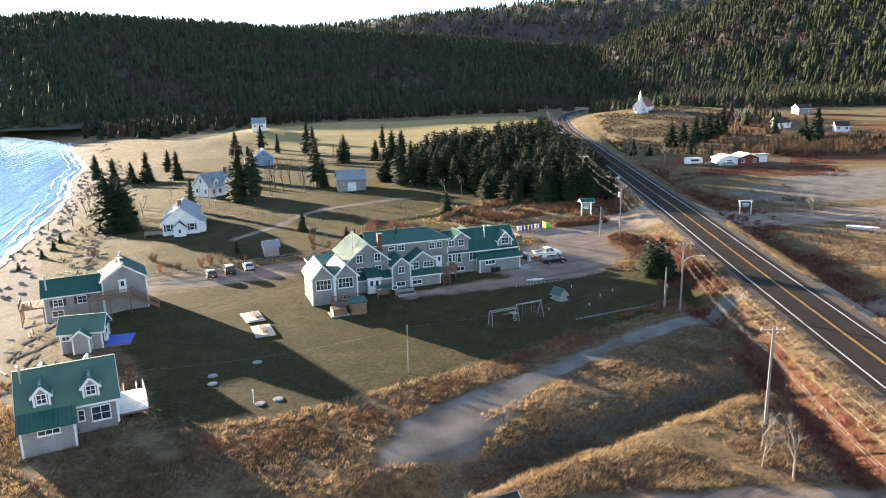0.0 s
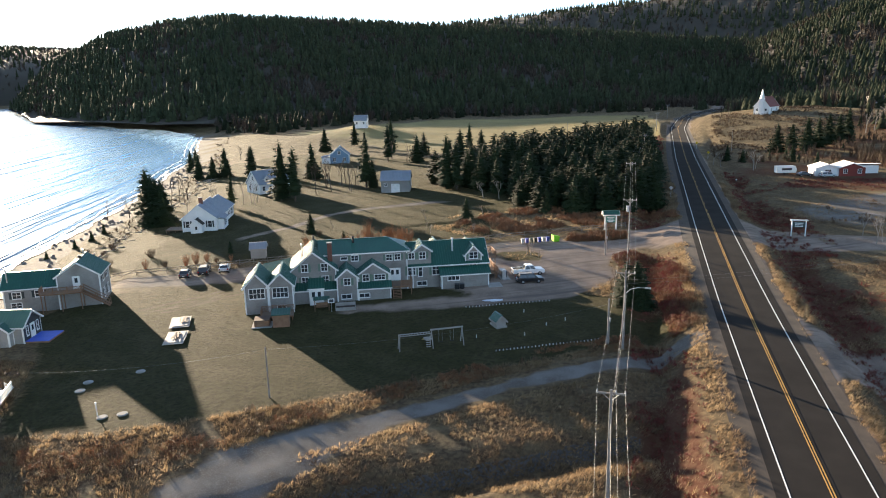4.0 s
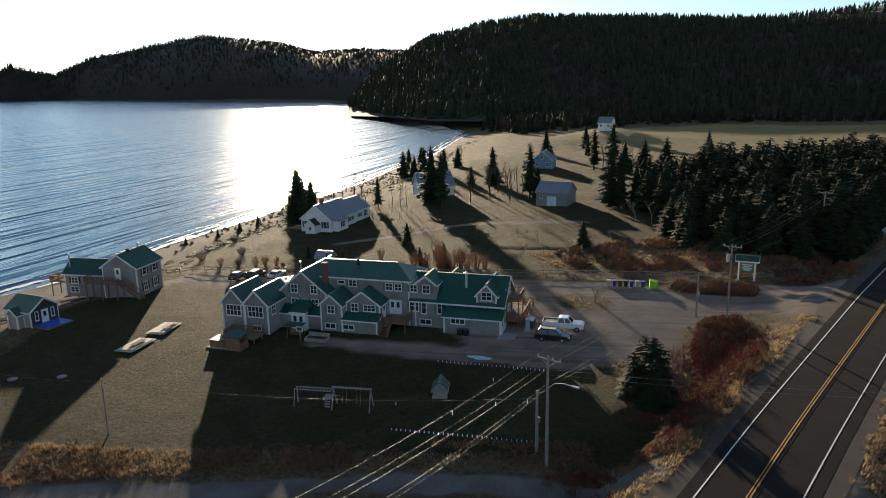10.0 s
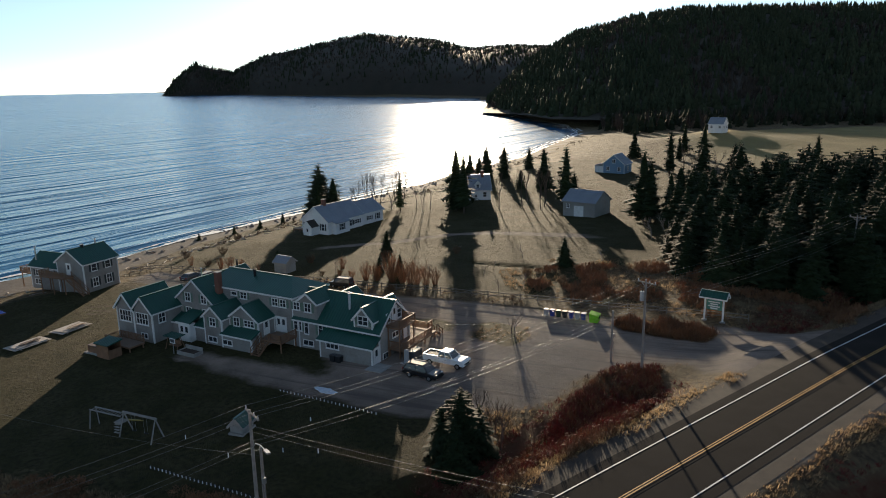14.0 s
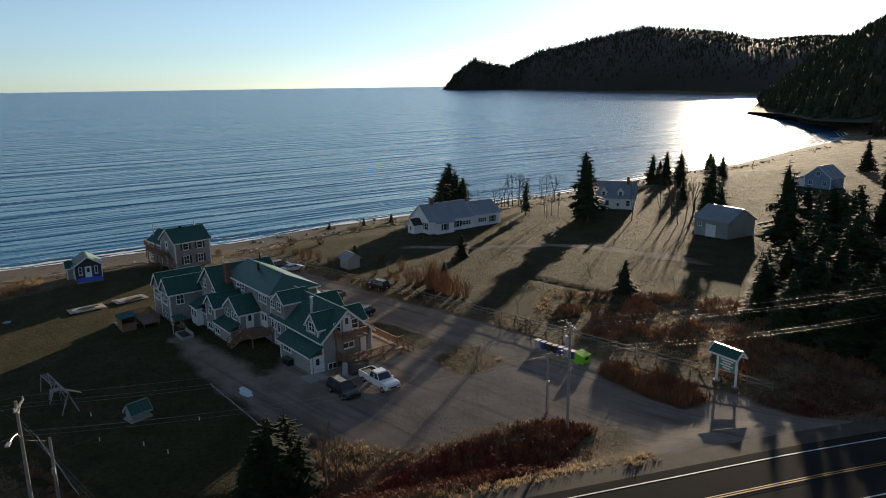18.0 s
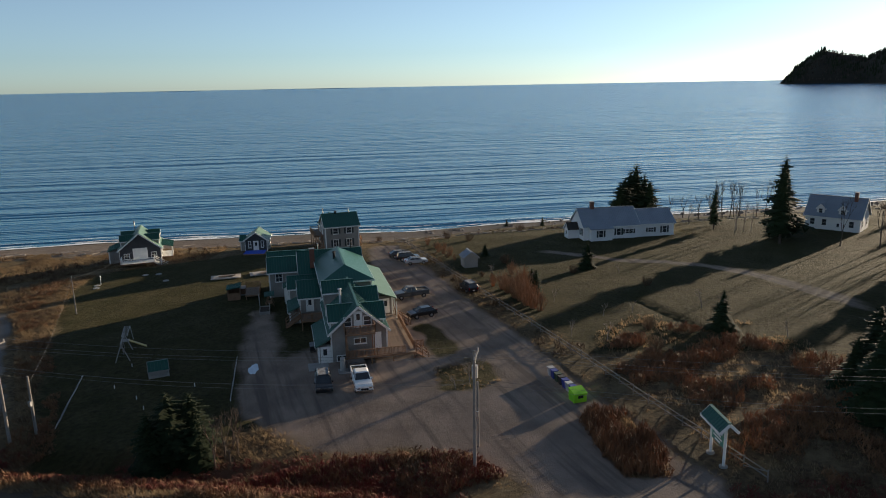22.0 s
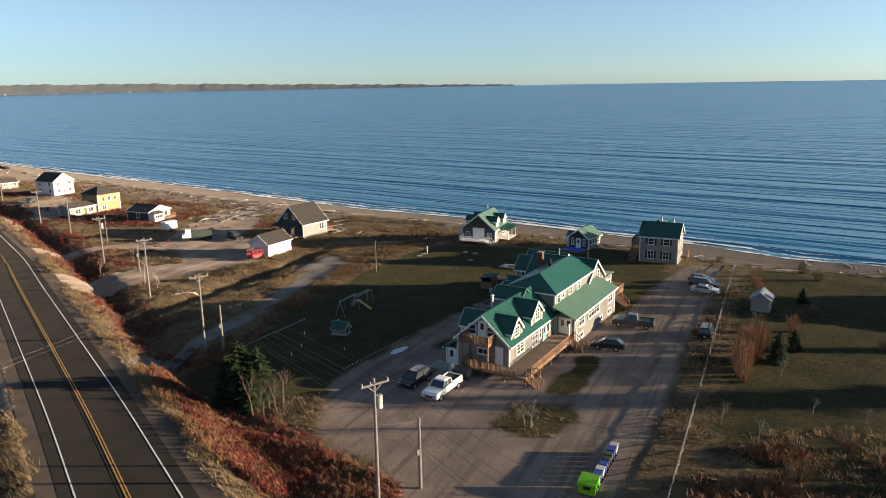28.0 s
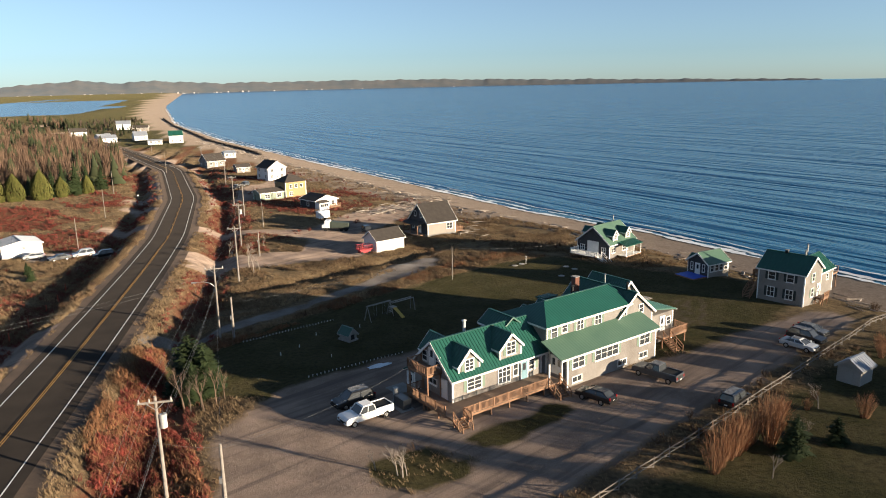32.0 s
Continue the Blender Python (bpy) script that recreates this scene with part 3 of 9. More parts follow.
def strip(name, a, b, lift, mat, y0=-900.0, y1=690.0, gap=None):
    """A band along the road between two offsets from its centre."""
    ys = np.arange(y0, y1, 3.0)
    xs = road_x(ys)
    tx, ty = np.gradient(xs), np.gradient(ys)
    ln = np.hypot(tx, ty)
    ox, oy = ty / ln, -tx / ln
    z = np.interp(ys, ROAD_Y, ROAD_Z) + lift
    vs = np.concatenate([np.stack([xs + a * ox, ys + a * oy, z - 0.012 * abs(a)], -1), np.stack([xs + b * ox, ys + b * oy, z - 0.012 * abs(b)], -1)])
    i = np.arange(len(ys) - 1)
    f = np.stack([i, i + len(ys), i + len(ys) + 1, i + 1], -1)
    if gap:
        f = f[(i % gap[1]) < gap[0]]
    return big_mesh(name, vs, f[:, ::-1], mat)


SHOULDER = material("packed_shoulder_gravel", (0.088, 0.064, 0.047), 0.95, second=(0.048, 0.037, 0.029), scale=0.5, fine=8, bump=0.5, depth=0.03)
road = tagged(strip("road", -4.6, 4.6, 0.09, ASPHALT), "two-lane dark asphalt coast road with painted lines", "road", kind="structure")
for a, b in ((-6.7, -4.58), (4.58, 6.1)):
    strip("shoulder", a, b, 0.075, SHOULDER).parent = road
for nm, a, b, mt in (("white_line", -3.55, -3.42, LINE_WHITE), ("white_line", 3.42, 3.55, LINE_WHITE), ("yellow_line", -0.17, -0.07, LINE_YELLOW)):
    strip(nm, a, b, 0.10, mt).parent = road
strip("yellow_line", 0.07, 0.19, 0.10, LINE_YELLOW, gap=(1, 3)).parent = road
strip("yellow_line", 0.07, 0.19, 0.104, LINE_YELLOW, 40, 190).parent = road

# ---- hills ----
HC = (30.0, 90.0)
HILLFLOOR = material("forest_floor", (0.050, 0.038, 0.027), 0.95, second=(0.034, 0.03, 0.021), scale=0.02, fine=0.3, bump=0)
HILLS = {}
HILLS["ridge"] = ([138, 135, 131, 127, 123, 116, 108, 100, 92, 85, 78, 66], [-1.5, 1.4, 3.6, 4.5, 5.0, 4.8, 4.3, 3.8, 3.2, 2.5, 1.9, 0.5], [900, 780, 600, 560, 580, 600, 610, 610, 620, 640, 660, 700], 1450)
HILLS["far_hill"] = ([112, 105, 99, 95, 89, 82, 75, 60, 40], [2.9, 4.3, 4.8, 5.2, 5.6, 6.3, 7.0, 8.0, 7.0], [1300] * 9, 2300)
HILLS["east_hill"] = ([84, 80, 76, 70, 60, 45, 30], [0.5, 2.6, 4.2, 5.8, 7.2, 7.5, 6.0], [640, 640, 620, 600, 560, 500, 450], 1250)
HILLS["headland"] = ([163.9, 162.9, 161.3, 160.0, 158.5, 157.3, 156.0, 151.7, 148.5, 146.0, 142.7, 140.3, 136.4, 131.7, 127.7], [-0.7, 0.6, 1.85, 1.5, 1.25, 1.9, 2.4, 3.3, 4.0, 3.75, 3.4, 2.75, 2.85, 2.6, 1.5], [3250, 3240, 3230, 3220, 3200, 3100, 2900, 2500, 2300, 2200, 2000, 1900, 1700, 1500, 1300], 3400)


def hill_at(kind, az, t):
    """Distance and height on a hill: az in degrees, t 0 at its foot, 1 at its crest."""
    azs, el, foot, crest = HILLS[kind]
    e = np.interp(-az, [-a for a in azs], el)
    r0 = np.interp(-az, [-a for a in azs], foot)
    r = r0 + (crest - r0) * t
    top = 36 + crest * np.tan(np.radians(e))
    base = 3.0 if kind != "headland" else 2.0
    prof = np.where(t <= 1, smooth_step(-0.15, 1.08, t) * 0.97 + 0.02 * t, 1 - (t - 1) * 0.35)
    if kind == "headland":
        prof = np.clip(t, 0, 1) ** 0.45 * np.where(t > 1, 1 - (t - 1) * 0.5, 1)
    rough = 6.0 * lumps(az * 8, t * 30, 3.0) * np.clip(t * 3, 0, 1) * np.clip((1 - t) * 4, 0, 1)
    return r, base - 4 + (top - base + 4) * prof + rough


for kind in HILLS:
    azs = HILLS[kind][0]
    A, T = np.meshgrid(np.arange(azs[-1], azs[0], 0.35), np.linspace(0, 1.35, 30), indexing="ij")
    R, ZZ = hill_at(kind, A, T)
    V = np.stack([HC[0] + R * np.cos(np.radians(A)), HC[1] + R * np.sin(np.radians(A)), ZZ], -1).reshape(-1, 3)
    ids = np.arange(A.size).reshape(A.shape)
    q = np.stack([ids[:-1, :-1], ids[:-1, 1:], ids[1:, 1:], ids[1:, :-1]], -1).reshape(-1, 4)
    ob = big_mesh("hill", V, q[:, ::-1], HILLFLOOR)
    ob.data.polygons.foreach_set("use_smooth", [True] * len(ob.data.polygons))
    tagged(ob, "forested hill behind the fields" if kind != "headland" else "rocky wooded headland across the bay", "hill", kind="structure")

# far low coast across the bay
A, T = np.meshgrid(np.arange(-140, -60, 0.2), np.linspace(0, 1.0, 8), indexing="ij")
el = np.interp(A, [-140, -133, -131, -120, -103, -98, -92, -86, -81, -78.5, -76, -73.8, -71.5, -60], [-0.45, -0.3, -0.12, 0.05, 0.34, 0.36, 0.37, 0.33, 0.55, 0.46, 0.63, 0.48, 0.31, 0.4])
R = np.interp(A, [-140, -106, -92, -80, -60], [4600, 4300, 3900, 3300, 2900]) + 250 * T
ZZ = 4 + (36 + R * np.tan(np.radians(el)) + 6 * lumps(A * 10, A * 3, 4.0) - 4) * T ** 0.6
V = np.stack([HC[0] + R * np.cos(np.radians(A)), HC[1] + R * np.sin(np.radians(A)), ZZ], -1).reshape(-1, 3)
ids = np.arange(A.size).reshape(A.shape)
q = np.stack([ids[:-1, :-1], ids[:-1, 1:], ids[1:, 1:], ids[1:, :-1]], -1).reshape(-1, 4)
# the woods' colour holds the blue-grey haze of the distance
HAZED_COAST = material("hazed_coast_woods", (0.048, 0.060, 0.072), 0.95, second=(0.078, 0.078, 0.080), scale=0.01, fine=0.06, bump=0)
tagged(big_mesh("hill", V, q[:, ::-1], HAZED_COAST), "low wooded coast across the bay", "hill", kind="structure")

# ---- woods ----
rng = np.random.default_rng(7)


def conifer_field(name, P, H, W, mat, label, sides=6):
    """Many small spruces in one mesh: each is three jagged cones."""
    k = len(P)
    vs, fs, base = [], [], 0
    for lo, hi, rad in ((0.05, 0.55, 1.0), (0.32, 0.78, 0.72), (0.58, 1.0, 0.45)):
        a = rng.uniform(0, 6.28, (k, 1)) + np.arange(sides) * 2 * np.pi / sides
        r = W[:, None] * rad * rng.uniform(0.6, 1.25, (k, sides))
        ring = np.stack([P[:, None, 0] + r * np.cos(a), P[:, None, 1] + r * np.sin(a), P[:, None, 2] + H[:, None] * (lo + rng.uniform(-0.05, 0.05, (k, sides)))], -1)
        tip = np.stack([P[:, 0] + rng.normal(0, 0.1, k), P[:, 1] + rng.normal(0, 0.1, k), P[:, 2] + H * hi], -1)
        v = np.concatenate([ring, tip[:, None]], 1).reshape(-1, 3)
        i0 = base + np.arange(k)[:, None] * (sides + 1)
        j = np.arange(sides)
        fs.append(np.stack([i0 + j, i0 + (j + 1) % sides, np.broadcast_to(i0 + sides, (k, sides))], -1).reshape(-1, 3))
        vs.append(v)
        base += len(v)
    return tagged(big_mesh(name, np.concatenate(vs), np.concatenate(fs), mat), label, "forest", kind="stuff")


def bare_field(name, P, H, W, mat, label, blades=11, thick=0.55):
    """Many leafless trees in one mesh: a fan of thin upright slivers each."""
    k = len(P)
    a, r = rng.uniform(0, 6.28, (k, blades)), W[:, None] * np.sqrt(rng.uniform(0.02, 1, (k, blades)))
    top = np.stack([P[:, None, 0] + r * np.cos(a), P[:, None, 1] + r * np.sin(a), P[:, None, 2] + H[:, None] * rng.uniform(0.65, 1.0, (k, blades)) * (1 - 0.25 * (r / W[:, None]) ** 2)], -1)
    root = np.repeat(P[:, None, :], blades, 1) + rng.normal(0, 0.15, (k, blades, 3)) * [1, 1, 0]
    mid = root * 0.45 + top * 0.55 + rng.normal(0, 0.25, top.shape) * [1, 1, 0.3]
    wv = np.stack([-np.sin(a), np.cos(a), np.zeros_like(a)], -1) * (W[:, None, None] * (thick / np.sqrt(blades) ** 1.6))
    v = np.stack([root, mid - wv, top, mid + wv], 2).reshape(-1, 3)
    f = np.arange(len(v)).reshape(-1, 4)
    return tagged(big_mesh(name, v, f, mat), label, "forest", kind="stuff")


FOREST = material("dark_spruce_forest", (0.022, 0.030, 0.016), 0.95, second=(0.040, 0.042, 0.022), scale=0.02, fine=0.2, bump=0, vary=0.5, spec=0.05)
BAREWOOD = material("bare_hardwoods", (0.098, 0.074, 0.058), 0.95, second=(0.062, 0.047, 0.037), scale=0.02, fine=0.2, bump=0, vary=0.4, spec=0.05)
# the headland's high bare share pales it in place of haze
for kind, count, tree_h, bare in (("ridge", 17000, 14, 0.22), ("far_hill", 7000, 17, 0.35), ("east_hill", 9500, 13, 0.24), ("headland", 6000, 16, 0.6)):
    azs = HILLS[kind][0]
    az = rng.uniform(azs[-1], azs[0], count)
    t = np.clip(rng.uniform(0, 1, count) ** 0.85, 0.02, 1.0) * 1.06
    R, ZZ = hill_at(kind, az, t)
    P = np.stack([HC[0] + R * np.cos(np.radians(az)), HC[1] + R * np.sin(np.radians(az)), ZZ - 0.5], -1)
    ok = ZZ > 3
    P, az, t = P[ok], az[ok], t[ok]
    patch = lumps(P[:, 0], P[:, 1], 70.0) + 0.5 * lumps(P[:, 0], P[:, 1], 23.0, 1.0) + rng.normal(0, 0.25, len(P))
    is_bare = patch > np.quantile(patch, 1 - bare)
    H = tree_h * rng.uniform(0.6, 1.25, len(P))
    W = H * rng.uniform(0.20, 0.30, len(P))
    conifer_field("spruce_forest", P[~is_bare], H[~is_bare], W[~is_bare], FOREST, "dense dark spruce forest on the hillside", 5)
    bare_field("bare_forest", P[is_bare], H[is_bare] * 0.85, W[is_bare] * 1.5, BAREWOOD, "leafless grey-brown hardwoods on the hillside", 12)

# ---- building kit ----
def slab(name, parent, pts, mat, thick=0.12, label=""):
    """A plate under a flat polygon; its own x runs along the first edge, so ribs run down the slope."""
    pts = [Vector(p) for p in pts]
    x = (pts[1] - pts[0]).normalized()
    nrm = (pts[1] - pts[0]).cross(pts[2] - pts[0]).normalized()
    if nrm.z < 0:
        nrm = -nrm
    y = nrm.cross(x)
    m = Matrix((x, y, nrm)).transposed().to_4x4()
    m.translation = pts[0]
    inv = m.inverted()
    bm = bmesh.new()
    flat = [inv @ p for p in pts]
    square = len(flat) == 4 and abs(flat[2].x - flat[1].x) < 0.02 and abs(flat[3].x) < 0.02
    if mat in (ROOF, GREYMETAL) and square and abs(flat[2].y) > 0.8:
        # one ribbed sheet: its profile across the slope, drawn down the slope
        w_, d_ = flat[1].x, flat[2].y
        k = max(2, round(w_ / 0.42))
        edge_ = [(0, 0, -thick), (w_, 0, -thick)]
        for i in range(k, -1, -1):
            c = w_ * i / k
            edge_ += [q for q in ((c + 0.05, 0, 0), (c + 0.02, 0, 0.05), (c - 0.02, 0, 0.05), (c - 0.05, 0, 0)) if 0 <= q[0] <= w_]
        solid(bm, edge_, (0, d_, 0))
    else:
        solid(bm, flat, (0, 0, -thick))
    bmesh.ops.recalc_face_normals(bm, faces=bm.faces)
    ob = part(name, bm, mat, parent, label)
    ob.matrix_basis = m
    return ob


def beam(name, parent, a, b, w, h, mat, label=""):
    """A straight board from a to b, w thick and h high."""
    a, b = Vector(a), Vector(b)
    d = b - a
    m = d.to_track_quat("X", "Z").to_matrix().to_4x4()
    m.translation = a
    ob = part(name, a_box(0, -w / 2, -h / 2, d.length, w / 2, h / 2), mat, parent, label)
    ob.matrix_basis = m
    return ob


SHARED = {}
FACING = {"N": 0, "E": -90, "S": 180, "W": 90}


def shared(name, key, make, mat, parent, m=None, label=""):
    """An object on mesh data that alike pieces share."""
    if key not in SHARED:
        bm = make()
        me = bpy.data.meshes.new(name)
        bm.to_mesh(me)
        bm.free()
        me.materials.append(mat)
        SHARED[key] = me
    ob = new(name, SHARED[key])
    ob.parent = parent
    if m:
        ob.matrix_basis = m
    if label:
        ob["label"] = label
    return ob


def frame_mesh(w, h, cols, rows):
    """Casing and sash bars in one piece, cut from a grid of cells whose panes are left open."""
    t = 0.11
    xs, zs = [-w / 2 - t, -w / 2], [-t, 0]
    for i in range(1, cols):
        xs += [-w / 2 + w * i / cols - 0.035, -w / 2 + w * i / cols + 0.035]
    for i in range(1, rows):
        zs += [h * i / rows - 0.025, h * i / rows + 0.025]
    xs, zs = xs + [w / 2, w / 2 + t], zs + [h, h + t]
    bm = bmesh.new()
    vert = {(i, k, d): bm.verts.new((xs[i], 0.07 * d, zs[k])) for i in range(len(xs)) for k in range(len(zs)) for d in (0, 1)}
    full = lambda i, k: 0 <= i < len(xs) - 1 and 0 <= k < len(zs) - 1 and not (i % 2 and k % 2)
    for i in range(len(xs) - 1):
        for k in range(len(zs) - 1):
            if not full(i, k):
                continue
            bm.faces.new([vert[i, k, 1], vert[i + 1, k, 1], vert[i + 1, k + 1, 1], vert[i, k + 1, 1]])
            for di, dk, a, b in ((-1, 0, (i, k), (i, k + 1)), (1, 0, (i + 1, k), (i + 1, k + 1)), (0, -1, (i, k), (i + 1, k)), (0, 1, (i, k + 1), (i + 1, k + 1))):
                if not full(i + di, k + dk):
                    bm.faces.new([vert[(*a, 0)], vert[(*b, 0)], vert[(*b, 1)], vert[(*a, 1)]])
    loose = [v for v in bm.verts if not v.link_faces]
    for v in loose:
        bm.verts.remove(v)
    bmesh.ops.recalc_face_normals(bm, faces=bm.faces)
    return bm


def window(parent, x, y, z, face, w, h, cols=1, rows=2, shutters=False, frame_mat=None, shut_mat=None):
    """A window: frame with sash bars, panes set back in it, and shutters if it has them; z is its middle."""
    fm = frame_mat or WHITE
    ob = shared("window", ("win", w, h, cols, rows, fm.name), lambda: frame_mesh(w, h, cols, rows), fm, parent, pose(x, y, z - h / 2, 0, 0, FACING[face]))
    shared("sill", ("sill", w, fm.name), lambda: a_box(-w / 2 - 0.15, 0, -0.16, w / 2 + 0.15, 0.13, -0.115), fm, ob)
    for i in range(cols):
        pw = w / cols
        shared("pane", ("pane", pw, h), lambda: a_box(-pw / 2, -0.02, 0, pw / 2, 0.02, h), GLASS, ob, pose(-w / 2 + pw * (i + 0.5), 0, 0))
    if shutters:
        for s in (-1, 1):
            shared("shutter", ("shut", h, (shut_mat or SHUTTER).name), lambda: shutter_mesh(h), shut_mat or SHUTTER, ob, pose(s * (w / 2 + 0.34), 0, 0))
    return ob


def shutter_mesh(h):
    bm = bmesh.new()
    box(bm, -0.19, 0, -0.05, 0.19, 0.035, h + 0.05)
    for k in range(5):
        z = h * (k + 0.5) / 5
        box(bm, -0.14, 0.035, z - 0.06, 0.14, 0.05, z + 0.06)
    return bm


def door(parent, x, y, z, face, w, h, mat, label="", lights=1):
    """A door leaf with its casing, glazed panel and handle; z is the threshold."""
    leaf = part("door", a_box(-w / 2, 0, 0, w / 2, 0.06, h), mat, parent, label)
    leaf.matrix_basis = pose(x, y, z, 0, 0, FACING[face])
    bm = bmesh.new()
    for a in ((-w / 2 - 0.12, 0, 0, -w / 2, 0.1, h + 0.12), (w / 2, 0, 0, w / 2 + 0.12, 0.1, h + 0.12), (-w / 2, 0, h, w / 2, 0.1, h + 0.12)):
        box(bm, *a)
    part("casing", bm, WHITE, leaf)
    for i in range(lights):
        c = (i + 0.5 - lights / 2) * w / lights
        part("pane", a_box(c - 0.26 * w / lights, 0.03, h * 0.5, c + 0.26 * w / lights, 0.068, h * 0.9), GLASS, leaf)
    part("handle", a_box(w * 0.36, 0.06, h * 0.45, w * 0.42, 0.11, h * 0.49), CHROME, leaf)
    return leaf


def walls(parent, x0, y0, x1, y1, z0, ze, zr=None, axis="u", mat=None, corners=True, name="wall", trim=None):
    """A block of wall with a flat top at ze, or with gables up to zr over the given ridge axis."""
    bm = bmesh.new()
    if zr is None:
        box(bm, x0, y0, z0, x1, y1, ze)
    elif axis == "u":
        ym = (y0 + y1) / 2
        solid(bm, [(x0, y0, z0), (x0, y1, z0), (x0, y1, ze), (x0, ym, zr), (x0, y0, ze)], (x1 - x0, 0, 0))
    else:
        xm = (x0 + x1) / 2
        solid(bm, [(x0, y0, z0), (x1, y0, z0), (x1, y0, ze), (xm, y0, zr), (x0, y0, ze)], (0, y1 - y0, 0))
    bmesh.ops.recalc_face_normals(bm, faces=bm.faces)
    ob = part(name, bm, mat or SHINGLE, parent)
    if corners:
        for cx, cy in ((x0, y0), (x1, y0), (x0, y1), (x1, y1)):
            shared("corner_board", ("cb", round(ze - z0, 2), (trim or WHITE).name), lambda: a_box(-0.1, -0.1, 0, 0.1, 0.1, ze - z0 - 0.06), trim or WHITE, parent, pose(cx + (0.075 if cx == x0 else -0.075), cy + (0.075 if cy == y0 else -0.075), z0 + 0.02))
    return ob


def gable_roof(parent, x0, y0, x1, y1, ze, zr, axis="u", over=0.35, mat=None, trim=None, ends=(True, True), label=""):
    """Two slopes over a block, with boards along the gable edges."""
    mat, trim = mat or ROOF, trim or WHITE
    if axis == "u":
        h, ym = (y1 - y0) / 2, (y0 + y1) / 2
        k = (zr - ze) / h
        a, b = x0 - over * ends[0], x1 + over * ends[1]
        for s in (-1, 1):
            e = ym + s * (h + over)
            zz = ze - k * over
            slab("roof_slope", parent, [(a, ym, zr + 0.14), (b, ym, zr + 0.14), (b, e, zz + 0.14), (a, e, zz + 0.14)], mat, 0.12, label)
            beam("eave_board", parent, (a, e + 0.02 * s, zz + 0.02), (b, e + 0.02 * s, zz + 0.02), 0.05, 0.2, trim)
            for c, on in ((a, ends[0]), (b, ends[1])):
                if on:
                    beam("rake_board", parent, (c + (-0.02 if c == a else 0.02), ym, zr + 0.02), (c + (-0.02 if c == a else 0.02), e, zz + 0.02), 0.05, 0.26, trim)
        beam("ridge_cap", parent, (a, ym, zr + 0.165), (b, ym, zr + 0.165), 0.3, 0.05, mat)
    else:
        h, xm = (x1 - x0) / 2, (x0 + x1) / 2
        k = (zr - ze) / h
        a, b = y0 - over * ends[0], y1 + over * ends[1]
        for s in (-1, 1):
            e = xm + s * (h + over)
            zz = ze - k * over
            slab("roof_slope", parent, [(xm, a, zr + 0.14), (xm, b, zr + 0.14), (e, b, zz + 0.14), (e, a, zz + 0.14)], mat, 0.12, label)
            beam("eave_board", parent, (e + 0.02 * s, a, zz + 0.02), (e + 0.02 * s, b, zz + 0.02), 0.05, 0.2, trim)
            for c, on in ((a, ends[0]), (b, ends[1])):
                if on:
                    beam("rake_board", parent, (xm, c + (-0.02 if c == a else 0.02), zr + 0.02), (e, c + (-0.02 if c == a else 0.02), zz + 0.02), 0.05, 0.26, trim)
        beam("ridge_cap", parent, (xm, a, zr + 0.165), (xm, b, zr + 0.165), 0.3, 0.05, mat)


def railing(parent, a, b, z, high=0.95, mat=None, gap=0.16, slats=True):
    """A railing between two points of a deck: posts, top and bottom rail, and its slats."""
    mat = mat or DECKWOOD
    a, b = Vector((*a, z)), Vector((*b, z))
    d = b - a
    L = d.length
    turn = math.degrees(math.atan2(d.y, d.x))
    n_ = max(1, round(L / 1.9))
    for i in range(n_ + 1):
        p = a + d * (i / n_)
        shared("rail_post", ("rp", high, mat.name), lambda: a_box(-0.055, -0.055, 0, 0.055, 0.055, high + 0.1), mat, parent, pose(*p, 0, 0, turn))
    beam("top_rail", parent, a + Vector((0, 0, high)), b + Vector((0, 0, high)), 0.12, 0.06, mat)
    beam("bottom_rail", parent, a + Vector((0, 0, 0.12)), b + Vector((0, 0, 0.12)), 0.06, 0.08, mat)
    if slats:
        k = int(L / gap)
        for i in range(1, k):
            shared("baluster", ("bal", high, mat.name), lambda: a_box(-0.03, -0.02, 0.15, 0.03, 0.02, high - 0.03), mat, parent, pose(*(a + d * (i / k)), 0, 0, turn))


